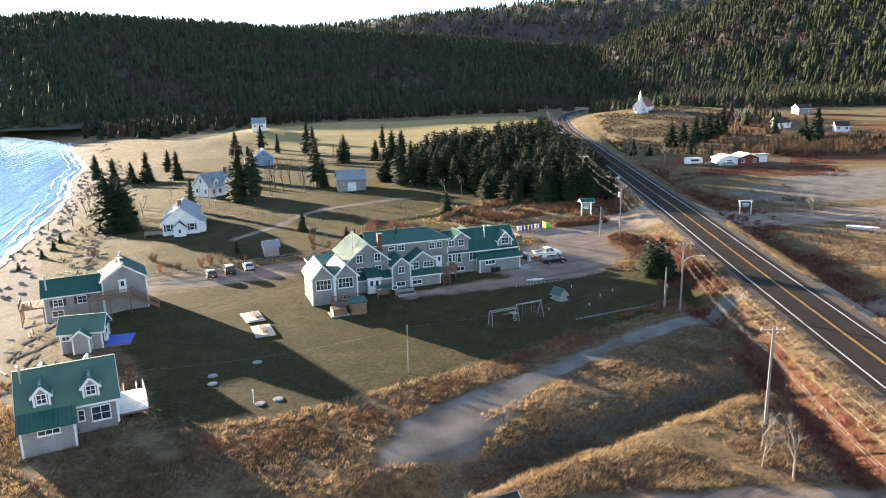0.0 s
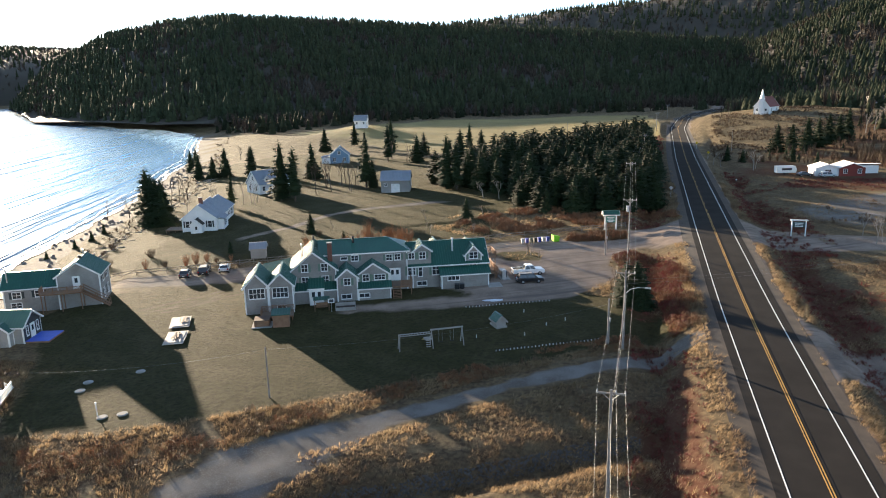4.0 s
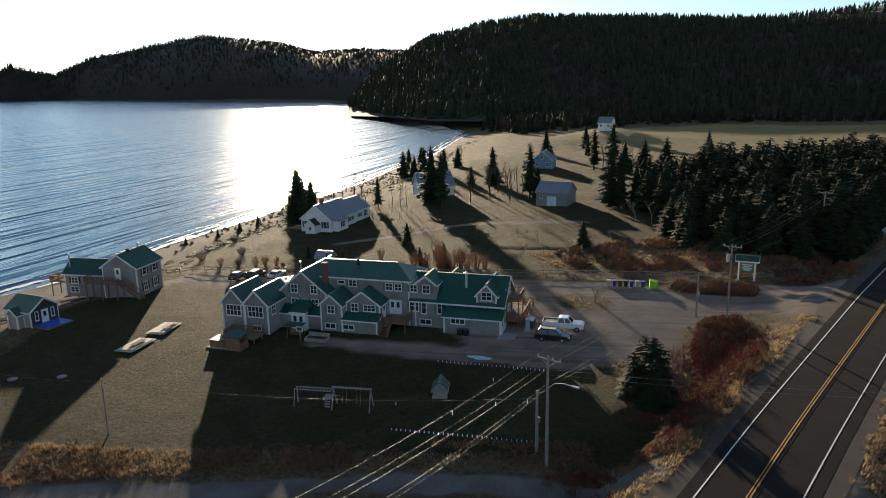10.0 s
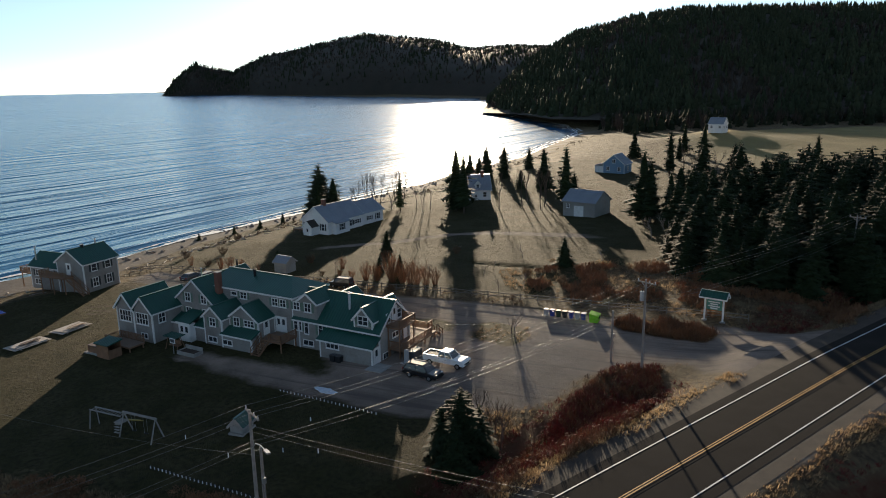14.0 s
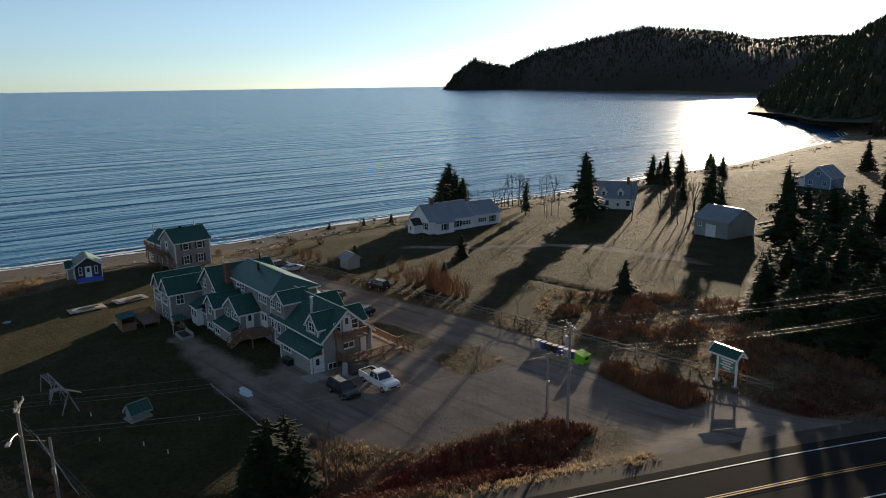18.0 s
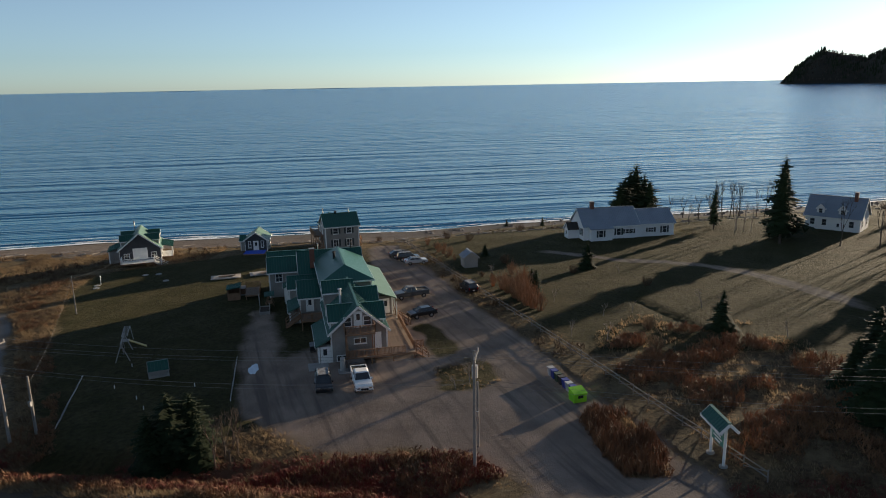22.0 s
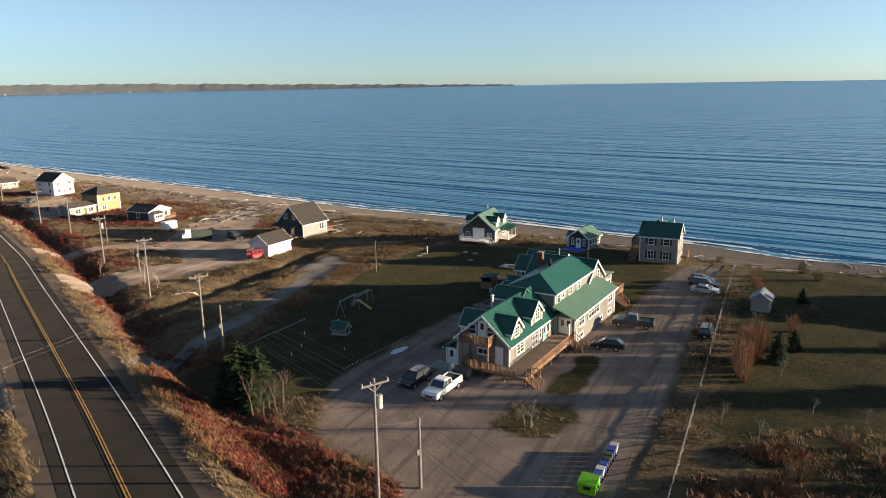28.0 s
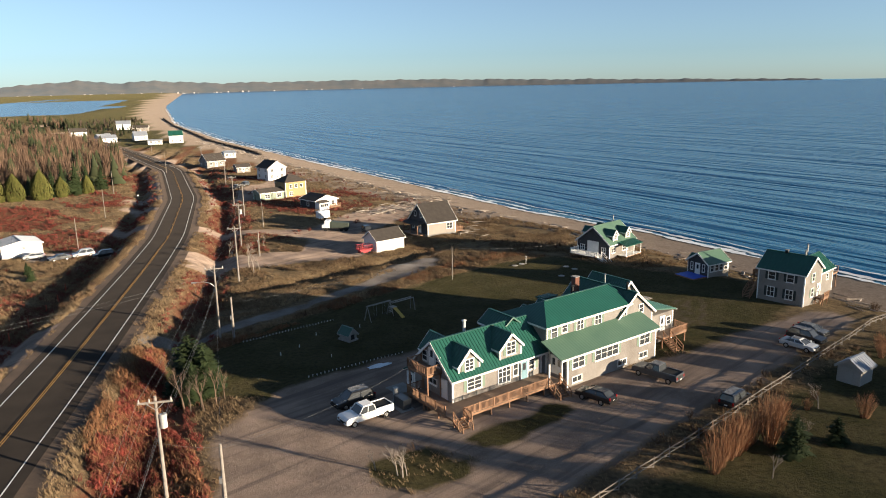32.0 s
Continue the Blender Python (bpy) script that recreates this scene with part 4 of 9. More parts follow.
def deck(parent, x0, y0, x1, y1, z, drop, mat=None, along="u", step=0.19, each=True):
    """A deck of boards on joists and posts."""
    mat = mat or DECKFLOOR
    if along == "u":
        k = max(1, int((y1 - y0) / step))
        for i in range(k):
            w = (y1 - y0) / k
            shared("plank", ("pl", round(x1 - x0, 2), round(w, 3), mat.name), lambda: a_box(0, 0.006, -0.04, x1 - x0, w - 0.006, 0), mat, parent, pose(x0, y0 + i * w, z))
    else:
        k = max(1, int((x1 - x0) / step))
        for i in range(k):
            w = (x1 - x0) / k
            shared("plank", ("plv", round(y1 - y0, 2), round(w, 3), mat.name), lambda: a_box(0.006, 0, -0.04, w - 0.006, y1 - y0, 0), mat, parent, pose(x0 + i * w, y0, z))
    bm = bmesh.new()
    for a in ((x0, y0, z - 0.26, x1, y0 + 0.06, z - 0.045), (x0, y1 - 0.06, z - 0.26, x1, y1, z - 0.045), (x0, y0 + 0.06, z - 0.26, x0 + 0.06, y1 - 0.06, z - 0.045), (x1 - 0.06, y0 + 0.06, z - 0.26, x1, y1 - 0.06, z - 0.045)):
        box(bm, *a)
    part("deck_frame", bm, DECKWOOD, parent)
    nx_, ny_ = max(1, round((x1 - x0) / 2.6)), max(1, round((y1 - y0) / 2.6))
    for i in range(nx_ + 1):
        for j in range(ny_ + 1):
            px, py = x0 + 0.15 + (x1 - x0 - 0.3) * i / nx_, y0 + 0.15 + (y1 - y0 - 0.3) * j / ny_
            shared("deck_post", ("dp", drop), lambda: a_box(-0.07, -0.07, -drop, 0.07, 0.07, -0.26), DECKWOOD, parent, pose(px, py, z))


def stairs(parent, x, y, z, turn, width, drop, mat=None, rails=True):
    """Open stairs that go down from the top edge (x, y, z) in the direction turn."""
    mat = mat or DECKWOOD
    st = new("stairs")
    st.parent = parent
    st.matrix_basis = pose(x, y, z, 0, 0, turn)
    k = max(2, round(drop / 0.18))
    run = 0.27
    for i in range(1, k):
        shared("tread", ("tr", width, mat.name), lambda: a_box(-0.02, -width / 2, -0.04, 0.27, width / 2, 0), mat, st, pose((i - 1) * run, 0, -i * drop / k))
    for s in (-1, 1):
        beam("stringer", st, (0, s * width / 2, -0.2), ((k - 1) * run, s * width / 2, -drop + 0.02), 0.05, 0.26, mat)
        if rails:
            beam("handrail", st, (0, s * width / 2, 0.9), ((k - 1) * run, s * width / 2, -drop + 1.05), 0.07, 0.09, mat)
            beam("mid_rail", st, (0, s * width / 2, 0.45), ((k - 1) * run, s * width / 2, -drop + 0.6), 0.05, 0.07, mat)
            for f in (0.02, 0.5, 0.98):
                px, pz = f * (k - 1) * run, -f * drop
                part("newel", a_box(px - 0.05, s * width / 2 - 0.05, pz - 0.25 if f < 0.9 else -drop, px + 0.05, s * width / 2 + 0.05, pz + 1.0), mat, st)
    return st


def chimney(parent, x, y, z0, z1, w, mat, cap=None):
    ob = part("chimney", a_box(x - w / 2, y - w / 2, z0, x + w / 2, y + w / 2, z1), mat, parent)
    part("chimney_cap", a_box(x - w / 2 - 0.06, y - w / 2 - 0.06, z1, x + w / 2 + 0.06, y + w / 2 + 0.06, z1 + 0.1), cap or CONCRETE, ob)
    return ob


def stovepipe(parent, x, y, z0, z1, r=0.1, mat=None):
    ob = part("stovepipe", a_tube((x, y, z0), (x, y, z1), r, r, 10), mat or METAL, parent)
    part("pipe_cap", a_tube((x, y, z1 + 0.08), (x, y, z1 + 0.2), r * 1.9, r * 0.4, 10), mat or METAL, ob)
    return ob


# ---- the inn ----
inn = new("inn")
inn.matrix_world = Matrix.Translation((7.2, 132.9, 0)) @ Matrix.Rotation(radians(23.5), 4, "Z")
tagged(inn, "long two-storey inn of weathered shingle with green metal roofs", "inn")
B0 = -0.6
# blocks
walls(inn, -12.8, 0, 0.3, 7.2, B0, 4.75, 7.9, "u")
walls(inn, -28.0, 0.02, -13.6, 7.18, B0, 7.5)
walls(inn, -13.6, 0.01, -9.5, 3.6, B0, 7.2, corners=False)
walls(inn, -30.1, 7.2, -14.0, 10.2, B0, 4.6)
walls(inn, -33.1, -2.6, -25.7, 7.22, B0, 5.6, 8.6, "v")
walls(inn, -40.0, -7.6, -36.35, -1.0, B0, 4.8, 6.8, "v", name="sunroom_wall")
walls(inn, -36.3, -7.62, -32.5, -1.0, B0, 4.8, 6.7, "v", name="sunroom_wall")
walls(inn, -38.0, -1.0, -33.1, 7.0, B0, 4.5)
walls(inn, -25.7, -4.6, -22.3, 0.0, B0, 4.5, 5.95, "v")
walls(inn, -22.3, -3.2, -17.0, 0.0, B0, 4.45, 6.3, "v")
walls(inn, -22.3, -4.75, -16.9, -3.2, B0, 2.35)
walls(inn, -8.0, -1.6, 0.28, 0.0, B0, 3.0)
walls(inn, -33.0, -4.3, -25.7, -2.6, B0, 2.5, corners=False)
walls(inn, -30.2, -5.2, -27.9, -4.3, B0, 3.1, mat=WHITE, name="entry_wall", corners=False)
# roofs
gable_roof(inn, -13.6, 0, 0.3, 7.2, 4.75, 7.9, "u", 0.35, ends=(False, True))
for s, ye in ((-1, -0.35), (1, 7.55)):
    zz = 7.5 - 0.35 * 0.42
    slab("roof_slope", inn, [(-28.6, 3.6, 9.2), (-16.6, 3.6, 9.2), (-13.2, ye, zz + 0.16), (-28.6, ye, zz + 0.16)], ROOF)
    beam("eave_board", inn, (-28.6, ye + 0.02 * s, zz + 0.02), (-13.2, ye + 0.02 * s, zz + 0.02), 0.05, 0.22, WHITE)
slab("roof_slope", inn, [(-13.2, -0.35, 7.52), (-13.2, 7.55, 7.52), (-16.6, 3.6, 9.2)], ROOF)
beam("eave_board", inn, (-13.18, -0.35, 7.38), (-13.18, 7.55, 7.38), 0.05, 0.22, WHITE)
beam("ridge_cap", inn, (-28.6, 3.6, 9.225), (-16.6, 3.6, 9.225), 0.3, 0.05, ROOF)
walls(inn, -12.65, 0.015, -9.52, 3.2, 7.2, 7.22, 8.2, "v", corners=False)
gable_roof(inn, -12.65, 0, -9.5, 4.2, 7.15, 8.3, "v", 0.25, ends=(True, False))
gable_roof(inn, -33.1, -2.6, -25.7, 7.22, 5.6, 8.6, "v", 0.35)
slab("roof_slope", inn, [(-12.6, 7.22, 5.95), (-30.5, 7.22, 5.95), (-30.5, 10.6, 4.62), (-12.6, 10.6, 4.62)], FROSTROOF, label="frosted green metal porch roof")
beam("eave_board", inn, (-12.6, 10.62, 4.5), (-30.5, 10.62, 4.5), 0.05, 0.22, WHITE)
gable_roof(inn, -40.0, -7.6, -36.33, -0.8, 4.8, 6.8, "v", 0.3)
gable_roof(inn, -36.33, -7.6, -32.5, -0.8, 4.8, 6.7, "v", 0.3)
slab("roof_slope", inn, [(-33.1, -0.6, 5.6), (-33.1, 7.3, 5.6), (-38.4, 7.3, 4.7), (-38.4, -0.6, 4.7)], ROOF)
beam("eave_board", inn, (-38.42, -0.6, 4.58), (-38.42, 7.3, 4.58), 0.05, 0.22, WHITE)
gable_roof(inn, -25.7, -4.6, -22.3, 0.0, 4.5, 5.95, "v", 0.25, ends=(True, False))
gable_roof(inn, -22.3, -3.2, -17.0, 0.0, 4.45, 6.3, "v", 0.25, ends=(True, False))
for a, b, y0, y1, z0, z1 in ((-22.4, -16.7, -3.2, -5.0, 3.2, 2.45), (-8.3, 0.6, 0.0, -1.95, 4.05, 3.0), (-33.2, -30.2, -2.6, -4.55, 3.5, 2.6), (-27.9, -25.6, -2.6, -4.55, 3.5, 2.6), (-30.4, -27.7, -2.6, -5.45, 4.2, 3.15)):
    slab("roof_slope", inn, [(a, y0, z0 + 0.1), (b, y0, z0 + 0.1), (b, y1, z1 + 0.1), (a, y1, z1 + 0.1)], ROOF)
    beam("eave_board", inn, (a, y1 - 0.02, z1), (b, y1 - 0.02, z1), 0.05, 0.2, WHITE)
# dormers
for xc, hw, yf, yb, ze_, zr_ in ((-2.1, 1.45, 0.03, 3.4, 6.0, 7.55),):
    walls(inn, xc - hw, yf, xc + hw, yb, 4.6, ze_, zr_, "v", name="dormer_wall")
    gable_roof(inn, xc - hw, yf, xc + hw, yb, ze_, zr_, "v", 0.22, ends=(True, False))
for xc, hw, yf, ze_, zr_ in ((-2.2, 1.5, 6.95, 5.9, 7.45), (-8.2, 1.65, 6.95, 6.3, 7.85)):
    walls(inn, xc - hw, 3.8, xc + hw, yf, 4.6, ze_, zr_, "v", name="dormer_wall")
    gable_roof(inn, xc - hw, 3.8, xc + hw, yf, ze_, zr_, "v", 0.22, ends=(False, True))
# south windows
for u, z, w, h, c, r, sh in ((-24.3, 6.65, 1.0, 0.4, 1, 1, 0), (-22.5, 6.6, 1.1, 0.85, 2, 2, 1), (-16.7, 6.4, 0.95, 0.95, 2, 2, 1), (-15.3, 6.4, 0.95, 0.95, 2, 2, 1), (-12.9, 6.4, 0.95, 0.95, 2, 2, 1), (-11.0, 6.4, 1.0, 1.1, 2, 2, 1), (-12.9, 3.8, 1.25, 1.5, 2, 2, 1), (-11.4, 3.7, 0.6, 1.9, 1, 2, 0), (-11.2, 1.45, 1.6, 0.65, 2, 1, 0), (-8.7, 3.75, 1.25, 1.7, 2, 2, 1), (-2.2, 4.3, 1.2, 0.5, 2, 1, 0)):
    window(inn, u, 0.0, z, "S", w, h, c, r, bool(sh))
window(inn, -2.1, 0.03, 5.9, "S", 1.4, 1.05, 2, 2, True)
window(inn, -5.9, -1.6, 2.5, "S", 1.9, 0.7, 3, 1)
for u, z, w in ((-30.8, 6.0, 0.95), (-27.6, 6.0, 0.95), (-30.8, 3.85, 1.0), (-27.5, 3.9, 1.0)):
    window(inn, u, -2.6, z, "S", w, 1.15, 2, 2, True)
window(inn, -24.0, -4.6, 3.85, "S", 1.0, 1.05, 2, 2, True)
window(inn, -24.2, -4.6, 1.35, "S", 1.5, 0.65, 2, 1)
window(inn, -20.9, -3.2, 3.95, "S", 0.95, 1.1, 2, 2, True)
window(inn, -18.6, -3.2, 3.95, "S", 1.7, 0.8, 3, 2, True)
window(inn, -21.3, -4.75, 1.4, "S", 1.6, 0.6, 2, 1)
window(inn, -38.1, -7.6, 3.65, "S", 2.3, 1.5, 4, 2)
window(inn, -34.5, -7.62, 3.65, "S", 2.3, 1.5, 4, 2)
window(inn, -34.4, -7.62, 1.2, "S", 1.2, 0.6, 2, 1)
window(inn, -32.5, -6.0, 3.7, "E", 1.0, 1.3, 2, 2)
window(inn, -40.0, -5.6, 3.7, "W", 1.4, 1.4, 2, 2)
window(inn, -40.0, -2.8, 3.7, "W", 1.4, 1.4, 2, 2)
door(inn, -29.05, -5.2, 0.75, "S", 1.9, 2.1, WHITE, "white double entrance door", 2)
door(inn, -15.8, 0.0, 2.3, "S", 1.7, 2.05, WHITE, "white glazed terrace door", 2)
door(inn, -17.0, -1.7, 2.3, "E", 0.9, 2.0, WHITE, "white side door")
# north windows
for u, w, c in ((-15.8, 1.9, 2), (-20.7, 4.1, 4), (-27.8, 1.9, 2)):
    window(inn, u, 10.2, 3.65, "N", w, 1.35, c, 2, True)
for u in (-15.6, -23.6, -27.6):
    window(inn, u, 10.2, 1.55, "N", 1.5, 0.6, 2, 1)
for u, z, w, h, c in ((-14.8, 6.65, 0.95, 1.4, 1), (-16.5, 6.75, 0.8, 1.0, 1), (-19.2, 6.6, 1.1, 1.25, 2), (-22.4, 6.6, 1.1, 1.25, 2)):
    window(inn, u, 7.18, z, "N", w, h, c, 2, True)
window(inn, -27.3, 7.22, 6.4, "N", 0.85, 0.9, 2, 2)
window(inn, -30.7, 7.22, 6.3, "N", 0.8, 1.0, 1, 2)
window(inn, -2.2, 6.95, 5.75, "N", 1.1, 1.15, 2, 3, True)
window(inn, -8.2, 6.95, 6.2, "N", 1.2, 1.35, 2, 3, True)
window(inn, -2.7, 7.2, 3.55, "N", 1.9, 1.3, 2, 3, True)
window(inn, -7.0, 7.2, 3.45, "N", 1.7, 1.9, 3, 3)
window(inn, -8.7, 7.2, 3.6, "N", 0.6, 1.5, 1, 2)
window(inn, -11.2, 7.2, 3.7, "N", 0.85, 1.4, 1, 3, True)
door(inn, -10.0, 7.2, 2.08, "N", 0.95, 2.1, material("blue_grey_door", (0.16, 0.27, 0.32), 0.6), "blue-grey front door")
door(inn, -35.6, 7.0, 2.0, "N", 0.9, 2.0, WHITE, "white back door")
window(inn, -37.0, 7.0, 3.2, "N", 0.8, 1.0, 1, 2)
door(inn, -13.2 - 0.6, 8.7, 2.08, "E", 1.7, 2.1, WHITE, "white glazed porch door", 2)
# east gable, balcony and decks
door(inn, 0.3, 3.55, 5.15, "E", 0.85, 2.0, WHITE, "white balcony door")
window(inn, 0.3, 2.2, 6.0, "E", 0.85, 1.1, 1, 2)
window(inn, 0.3, 4.7, 6.0, "E", 0.85, 1.1, 1, 2)
window(inn, 0.3, 3.7, 3.4, "E", 1.4, 0.6, 2, 1)
door(inn, 0.3, 5.8, 2.1, "E", 0.95, 2.1, WHITE, "plain white deck door", 0)
door(inn, 0.28, -0.75, 0.85, "E", 0.9, 2.05, WHITE, "white side-entrance door")
window(inn, 0.3, 1.3, 1.25, "E", 1.1, 0.7, 2, 1)
deck(inn, 0.3, 1.7, 2.3, 5.4, 5.05, 4.9, along="v")
railing(inn, (2.3, 1.7), (2.3, 5.4), 5.05)
railing(inn, (0.4, 1.7), (2.3, 1.7), 5.05)
railing(inn, (0.4, 5.4), (2.3, 5.4), 5.05)
deck(inn, -13.0, 7.22, 0.3, 10.4, 2.05, 2.4, along="u")
deck(inn, 0.3, 2.0, 2.6, 10.4, 2.05, 2.4, along="v")
railing(inn, (-10.6, 10.4), (1.2, 10.4), 2.05)
railing(inn, (2.6, 2.0), (2.6, 9.0), 2.05)
railing(inn, (0.4, 2.0), (2.6, 2.0), 2.05)
railing(inn, (1.2, 10.4), (1.2, 11.6), 2.05)
stairs(inn, -11.7, 10.4, 2.05, 90, 1.7, 1.5)
stairs(inn, 2.0, 10.4, 2.05, 90, 1.3, 1.3)
for u in (-13.0, -11.0):
    part("porch_post", a_box(u - 0.08, 10.2, 2.05, u + 0.08, 10.36, 4.5), WHITE, inn)
railing(inn, (-13.0, 10.3), (-12.6, 10.3), 2.05)
deck(inn, -16.9, -3.2, -13.2, -0.02, 2.15, 2.4, along="u")
railing(inn, (-15.0, -3.2), (-13.2, -3.2), 2.15)
railing(inn, (-13.2, -3.2), (-13.2, -0.1), 2.15)
stairs(inn, -15.9, -3.2, 2.15, -90, 1.3, 1.6)
deck(inn, -38.4, 7.02, -33.2, 9.0, 2.0, 2.4, along="u")
railing(inn, (-38.4, 9.0), (-35.0, 9.0), 2.0)
railing(inn, (-38.4, 7.1), (-38.4, 9.0), 2.0)
stairs(inn, -34.0, 9.0, 2.0, 90, 1.4, 1.7)
# flues and chimneys
stovepipe(inn, -5.5, 1.9, 5.0, 8.6, 0.17, material("pale_flue", (0.62, 0.62, 0.60), 0.5))
chimney(inn, -26.6, -0.6, 6.5, 9.6, 0.75, BRICKMAT)
stovepipe(inn, -29.4, 5.9, 8.4, 9.6, 0.14, TAR)
stovepipe(inn, -22.6, 2.6, 8.6, 9.7, 0.2, TAR)
stovepipe(inn, -31.2, 0.6, 7.0, 9.3, 0.1)
# narrow ladder on the south roof
lad = part("roof_ladder", (lambda bm: [box(bm, -4.4 + i * 0.0, 0.15 + i * 0.32, 4.98 + i * 0.28, -3.9, 0.2 + i * 0.32, 5.04 + i * 0.28) for i in range(10)] and bm)(bmesh.new()), TAR, inn, "dark roof ladder")

# ---- the other houses ----
def house(name, x, y, turn, label, category="house", z=None, group=""):
    return thing(name, x, y, z, turn, label, category, group)


DARKSIDE = material("charcoal_siding", (0.055, 0.055, 0.06), 0.75, second=(0.04, 0.04, 0.045))
WHITESIDE = ribbed("white_clapboard", (0.78, 0.77, 0.75), (0.66, 0.65, 0.63), 0.14, 0.7, 0, "Z", 0.012)
BLUESIDE = ribbed("blue_clapboard", (0.20, 0.30, 0.40), (0.16, 0.24, 0.33), 0.14, 0.7, 0, "Z", 0.012)
YELLOWSIDE = ribbed("yellow_clapboard", (0.36, 0.26, 0.13), (0.29, 0.21, 0.11), 0.14, 0.7, 0, "Z", 0.012)
GREENSIDE = ribbed("sage_clapboard", (0.26, 0.30, 0.24), (0.20, 0.24, 0.19), 0.14, 0.7, 0, "Z", 0.012)
TANSIDE = ribbed("grey_clapboard", (0.28, 0.25, 0.22), (0.22, 0.20, 0.18), 0.14, 0.7, 0, "Z", 0.012)
REDSIDE = ribbed("dark_red_clapboard", (0.22, 0.05, 0.04), (0.16, 0.04, 0.03), 0.14, 0.7, 0, "Z", 0.012)
OLDWOOD = ribbed("old_grey_boards", (0.34, 0.33, 0.31), (0.25, 0.24, 0.22), 0.2, 0.9, 0, "X", 0.012)
WHITEWOOD = material("white_painted_wood", (0.74, 0.74, 0.72), 0.6, second=(0.6, 0.6, 0.57), scale=1.5)
BLACK_SHUT = material("dark_shutter", (0.04, 0.05, 0.05), 0.7)

# two-storey cottage by the beach with a lower wing
ca = house("cottage", -57.2, 117.2, 29, "two-storey shingled beach cottage with a dark green roof")
walls(ca, -6.6, -7.3, 0, 0, -0.6, 5.2, 7.4, "v")
gable_roof(ca, -6.6, -7.3, 0, 0, 5.2, 7.4, "v", 0.3)
walls(ca, -15.0, -6.4, -6.6, -1.2, -0.6, 3.6, 5.6, "u")
gable_roof(ca, -15.0, -6.4, -6.6, -1.2, 3.6, 5.6, "u", 0.3, ends=(True, False))
for v in (-2.2, -5.1):
    window(ca, 0, v, 4.2, "E", 1.0, 1.15, 1, 2, True, shut_mat=BLACK_SHUT)
    window(ca, 0, v, 1.55, "E", 1.0, 1.45, 2, 2, True, shut_mat=BLACK_SHUT)
window(ca, -3.2, 0, 4.2, "N", 0.9, 1.2, 1, 2, True)
window(ca, -3.2, 0, 1.7, "N", 0.9, 1.3, 1, 2, True)
door(ca, -5.4, 0, 0.7, "N", 0.85, 2.0, WHITE)
window(ca, -9.0, -1.2, 2.3, "N", 1.3, 0.9, 2, 2)
window(ca, -12.5, -1.2, 2.3, "N", 0.8, 0.9, 1, 2)
door(ca, -3.6, -7.3, 3.0, "S", 0.9, 2.0, WHITE)
window(ca, -9.6, -6.4, 2.5, "S", 1.2, 1.0, 2, 2, True, shut_mat=BLACK_SHUT)
window(ca, -13.0, -6.4, 2.4, "S", 1.2, 1.0, 2, 2, True, shut_mat=BLACK_SHUT)
window(ca, -13.2, -6.4, 0.7, "S", 1.5, 0.8, 2, 2)
deck(ca, -8.8, -9.3, -2.6, -7.3, 2.95, 3.3, along="u")
railing(ca, (-8.8, -9.3), (-2.6, -9.3), 2.95)
railing(ca, (-8.8, -7.4), (-8.8, -9.3), 2.95)
stairs(ca, -2.6, -8.4, 2.95, 0, 1.2, 2.9)
deck(ca, -18.4, -6.0, -15.0, -1.6, 2.0, 2.9, along="v")
railing(ca, (-18.4, -6.0), (-18.4, -1.6), 2.0)
railing(ca, (-18.4, -6.0), (-15.0, -6.0), 2.0)
deck(ca, -6.4, 0.02, -4.4, 1.4, 0.7, 1.2, along="u")
railing(ca, (-6.4, 1.4), (-4.4, 1.4), 0.7)
stairs(ca, -4.4, 0.7, 0.7, 0, 1.0, 0.8, rails=False)
stovepipe(ca, -3.3, -1.5, 7.0, 8.3, 0.14)
stovepipe(ca, -14.4, -5.4, 3.6, 6.8, 0.13)
chimney(ca, -3.3, -4.4, 7.0, 7.9, 0.45, TAR)

# small dark-fronted cottage
cb = house("cottage", -53.4, 97.5, 16, "small beach cottage with a dark front and green roof")
walls(cb, -5.4, -4.7, 0, 0, -0.5, 2.6, 4.2, "u", mat=SHINGLE)
gable_roof(cb, -5.4, -4.7, 0, 0, 2.6, 4.2, "u", 0.35, FROSTROOF)
part("front_panel", (lambda bm: solid(bm, [(0.0, -4.6, 0), (0.0, -0.1, 0), (0.0, -0.1, 2.55), (0.0, -2.35, 4.1), (0.0, -4.6, 2.55)], (0.03, 0, 0)) or bm)(bmesh.new()), DARKSIDE, cb, "charcoal board front")
door(cb, 0.03, -2.35, 0.3, "E", 0.9, 1.95, WHITE)
window(cb, 0.03, -3.7, 1.6, "E", 0.4, 1.3, 1, 2)
window(cb, 0.03, -1.0, 1.6, "E", 0.4, 1.3, 1, 2)
for u in (-1.0, -2.2, -3.4, -4.6):
    window(cb, u, 0, 1.7, "N", 0.8, 1.2, 1, 2)
walls(cb, -3.6, -5.9, -1.4, -4.7, -0.5, 2.2, 3.1, "v")
gable_roof(cb, -3.6, -5.9, -1.4, -4.7, 2.2, 3.1, "v", 0.25, ends=(True, False))
window(cb, -4.6, -4.7, 1.8, "S", 0.9, 0.5, 2, 1)
deck(cb, 0.05, -4.6, 3.4, -0.2, 0.28, 0.8, material("blue_sheet", (0.03, 0.07, 0.42), 0.5, second=(0.05, 0.12, 0.55)), "v", 0.55)

# cottage with dormers and a white deck
cc = house("cottage", -45.2, 72.8, 30, "shingled beach cottage with four dormers and a white deck")
walls(cc, -4.6, -4.0, 4.6, 4.0, 0.4, 3.4, 6.6, "u")
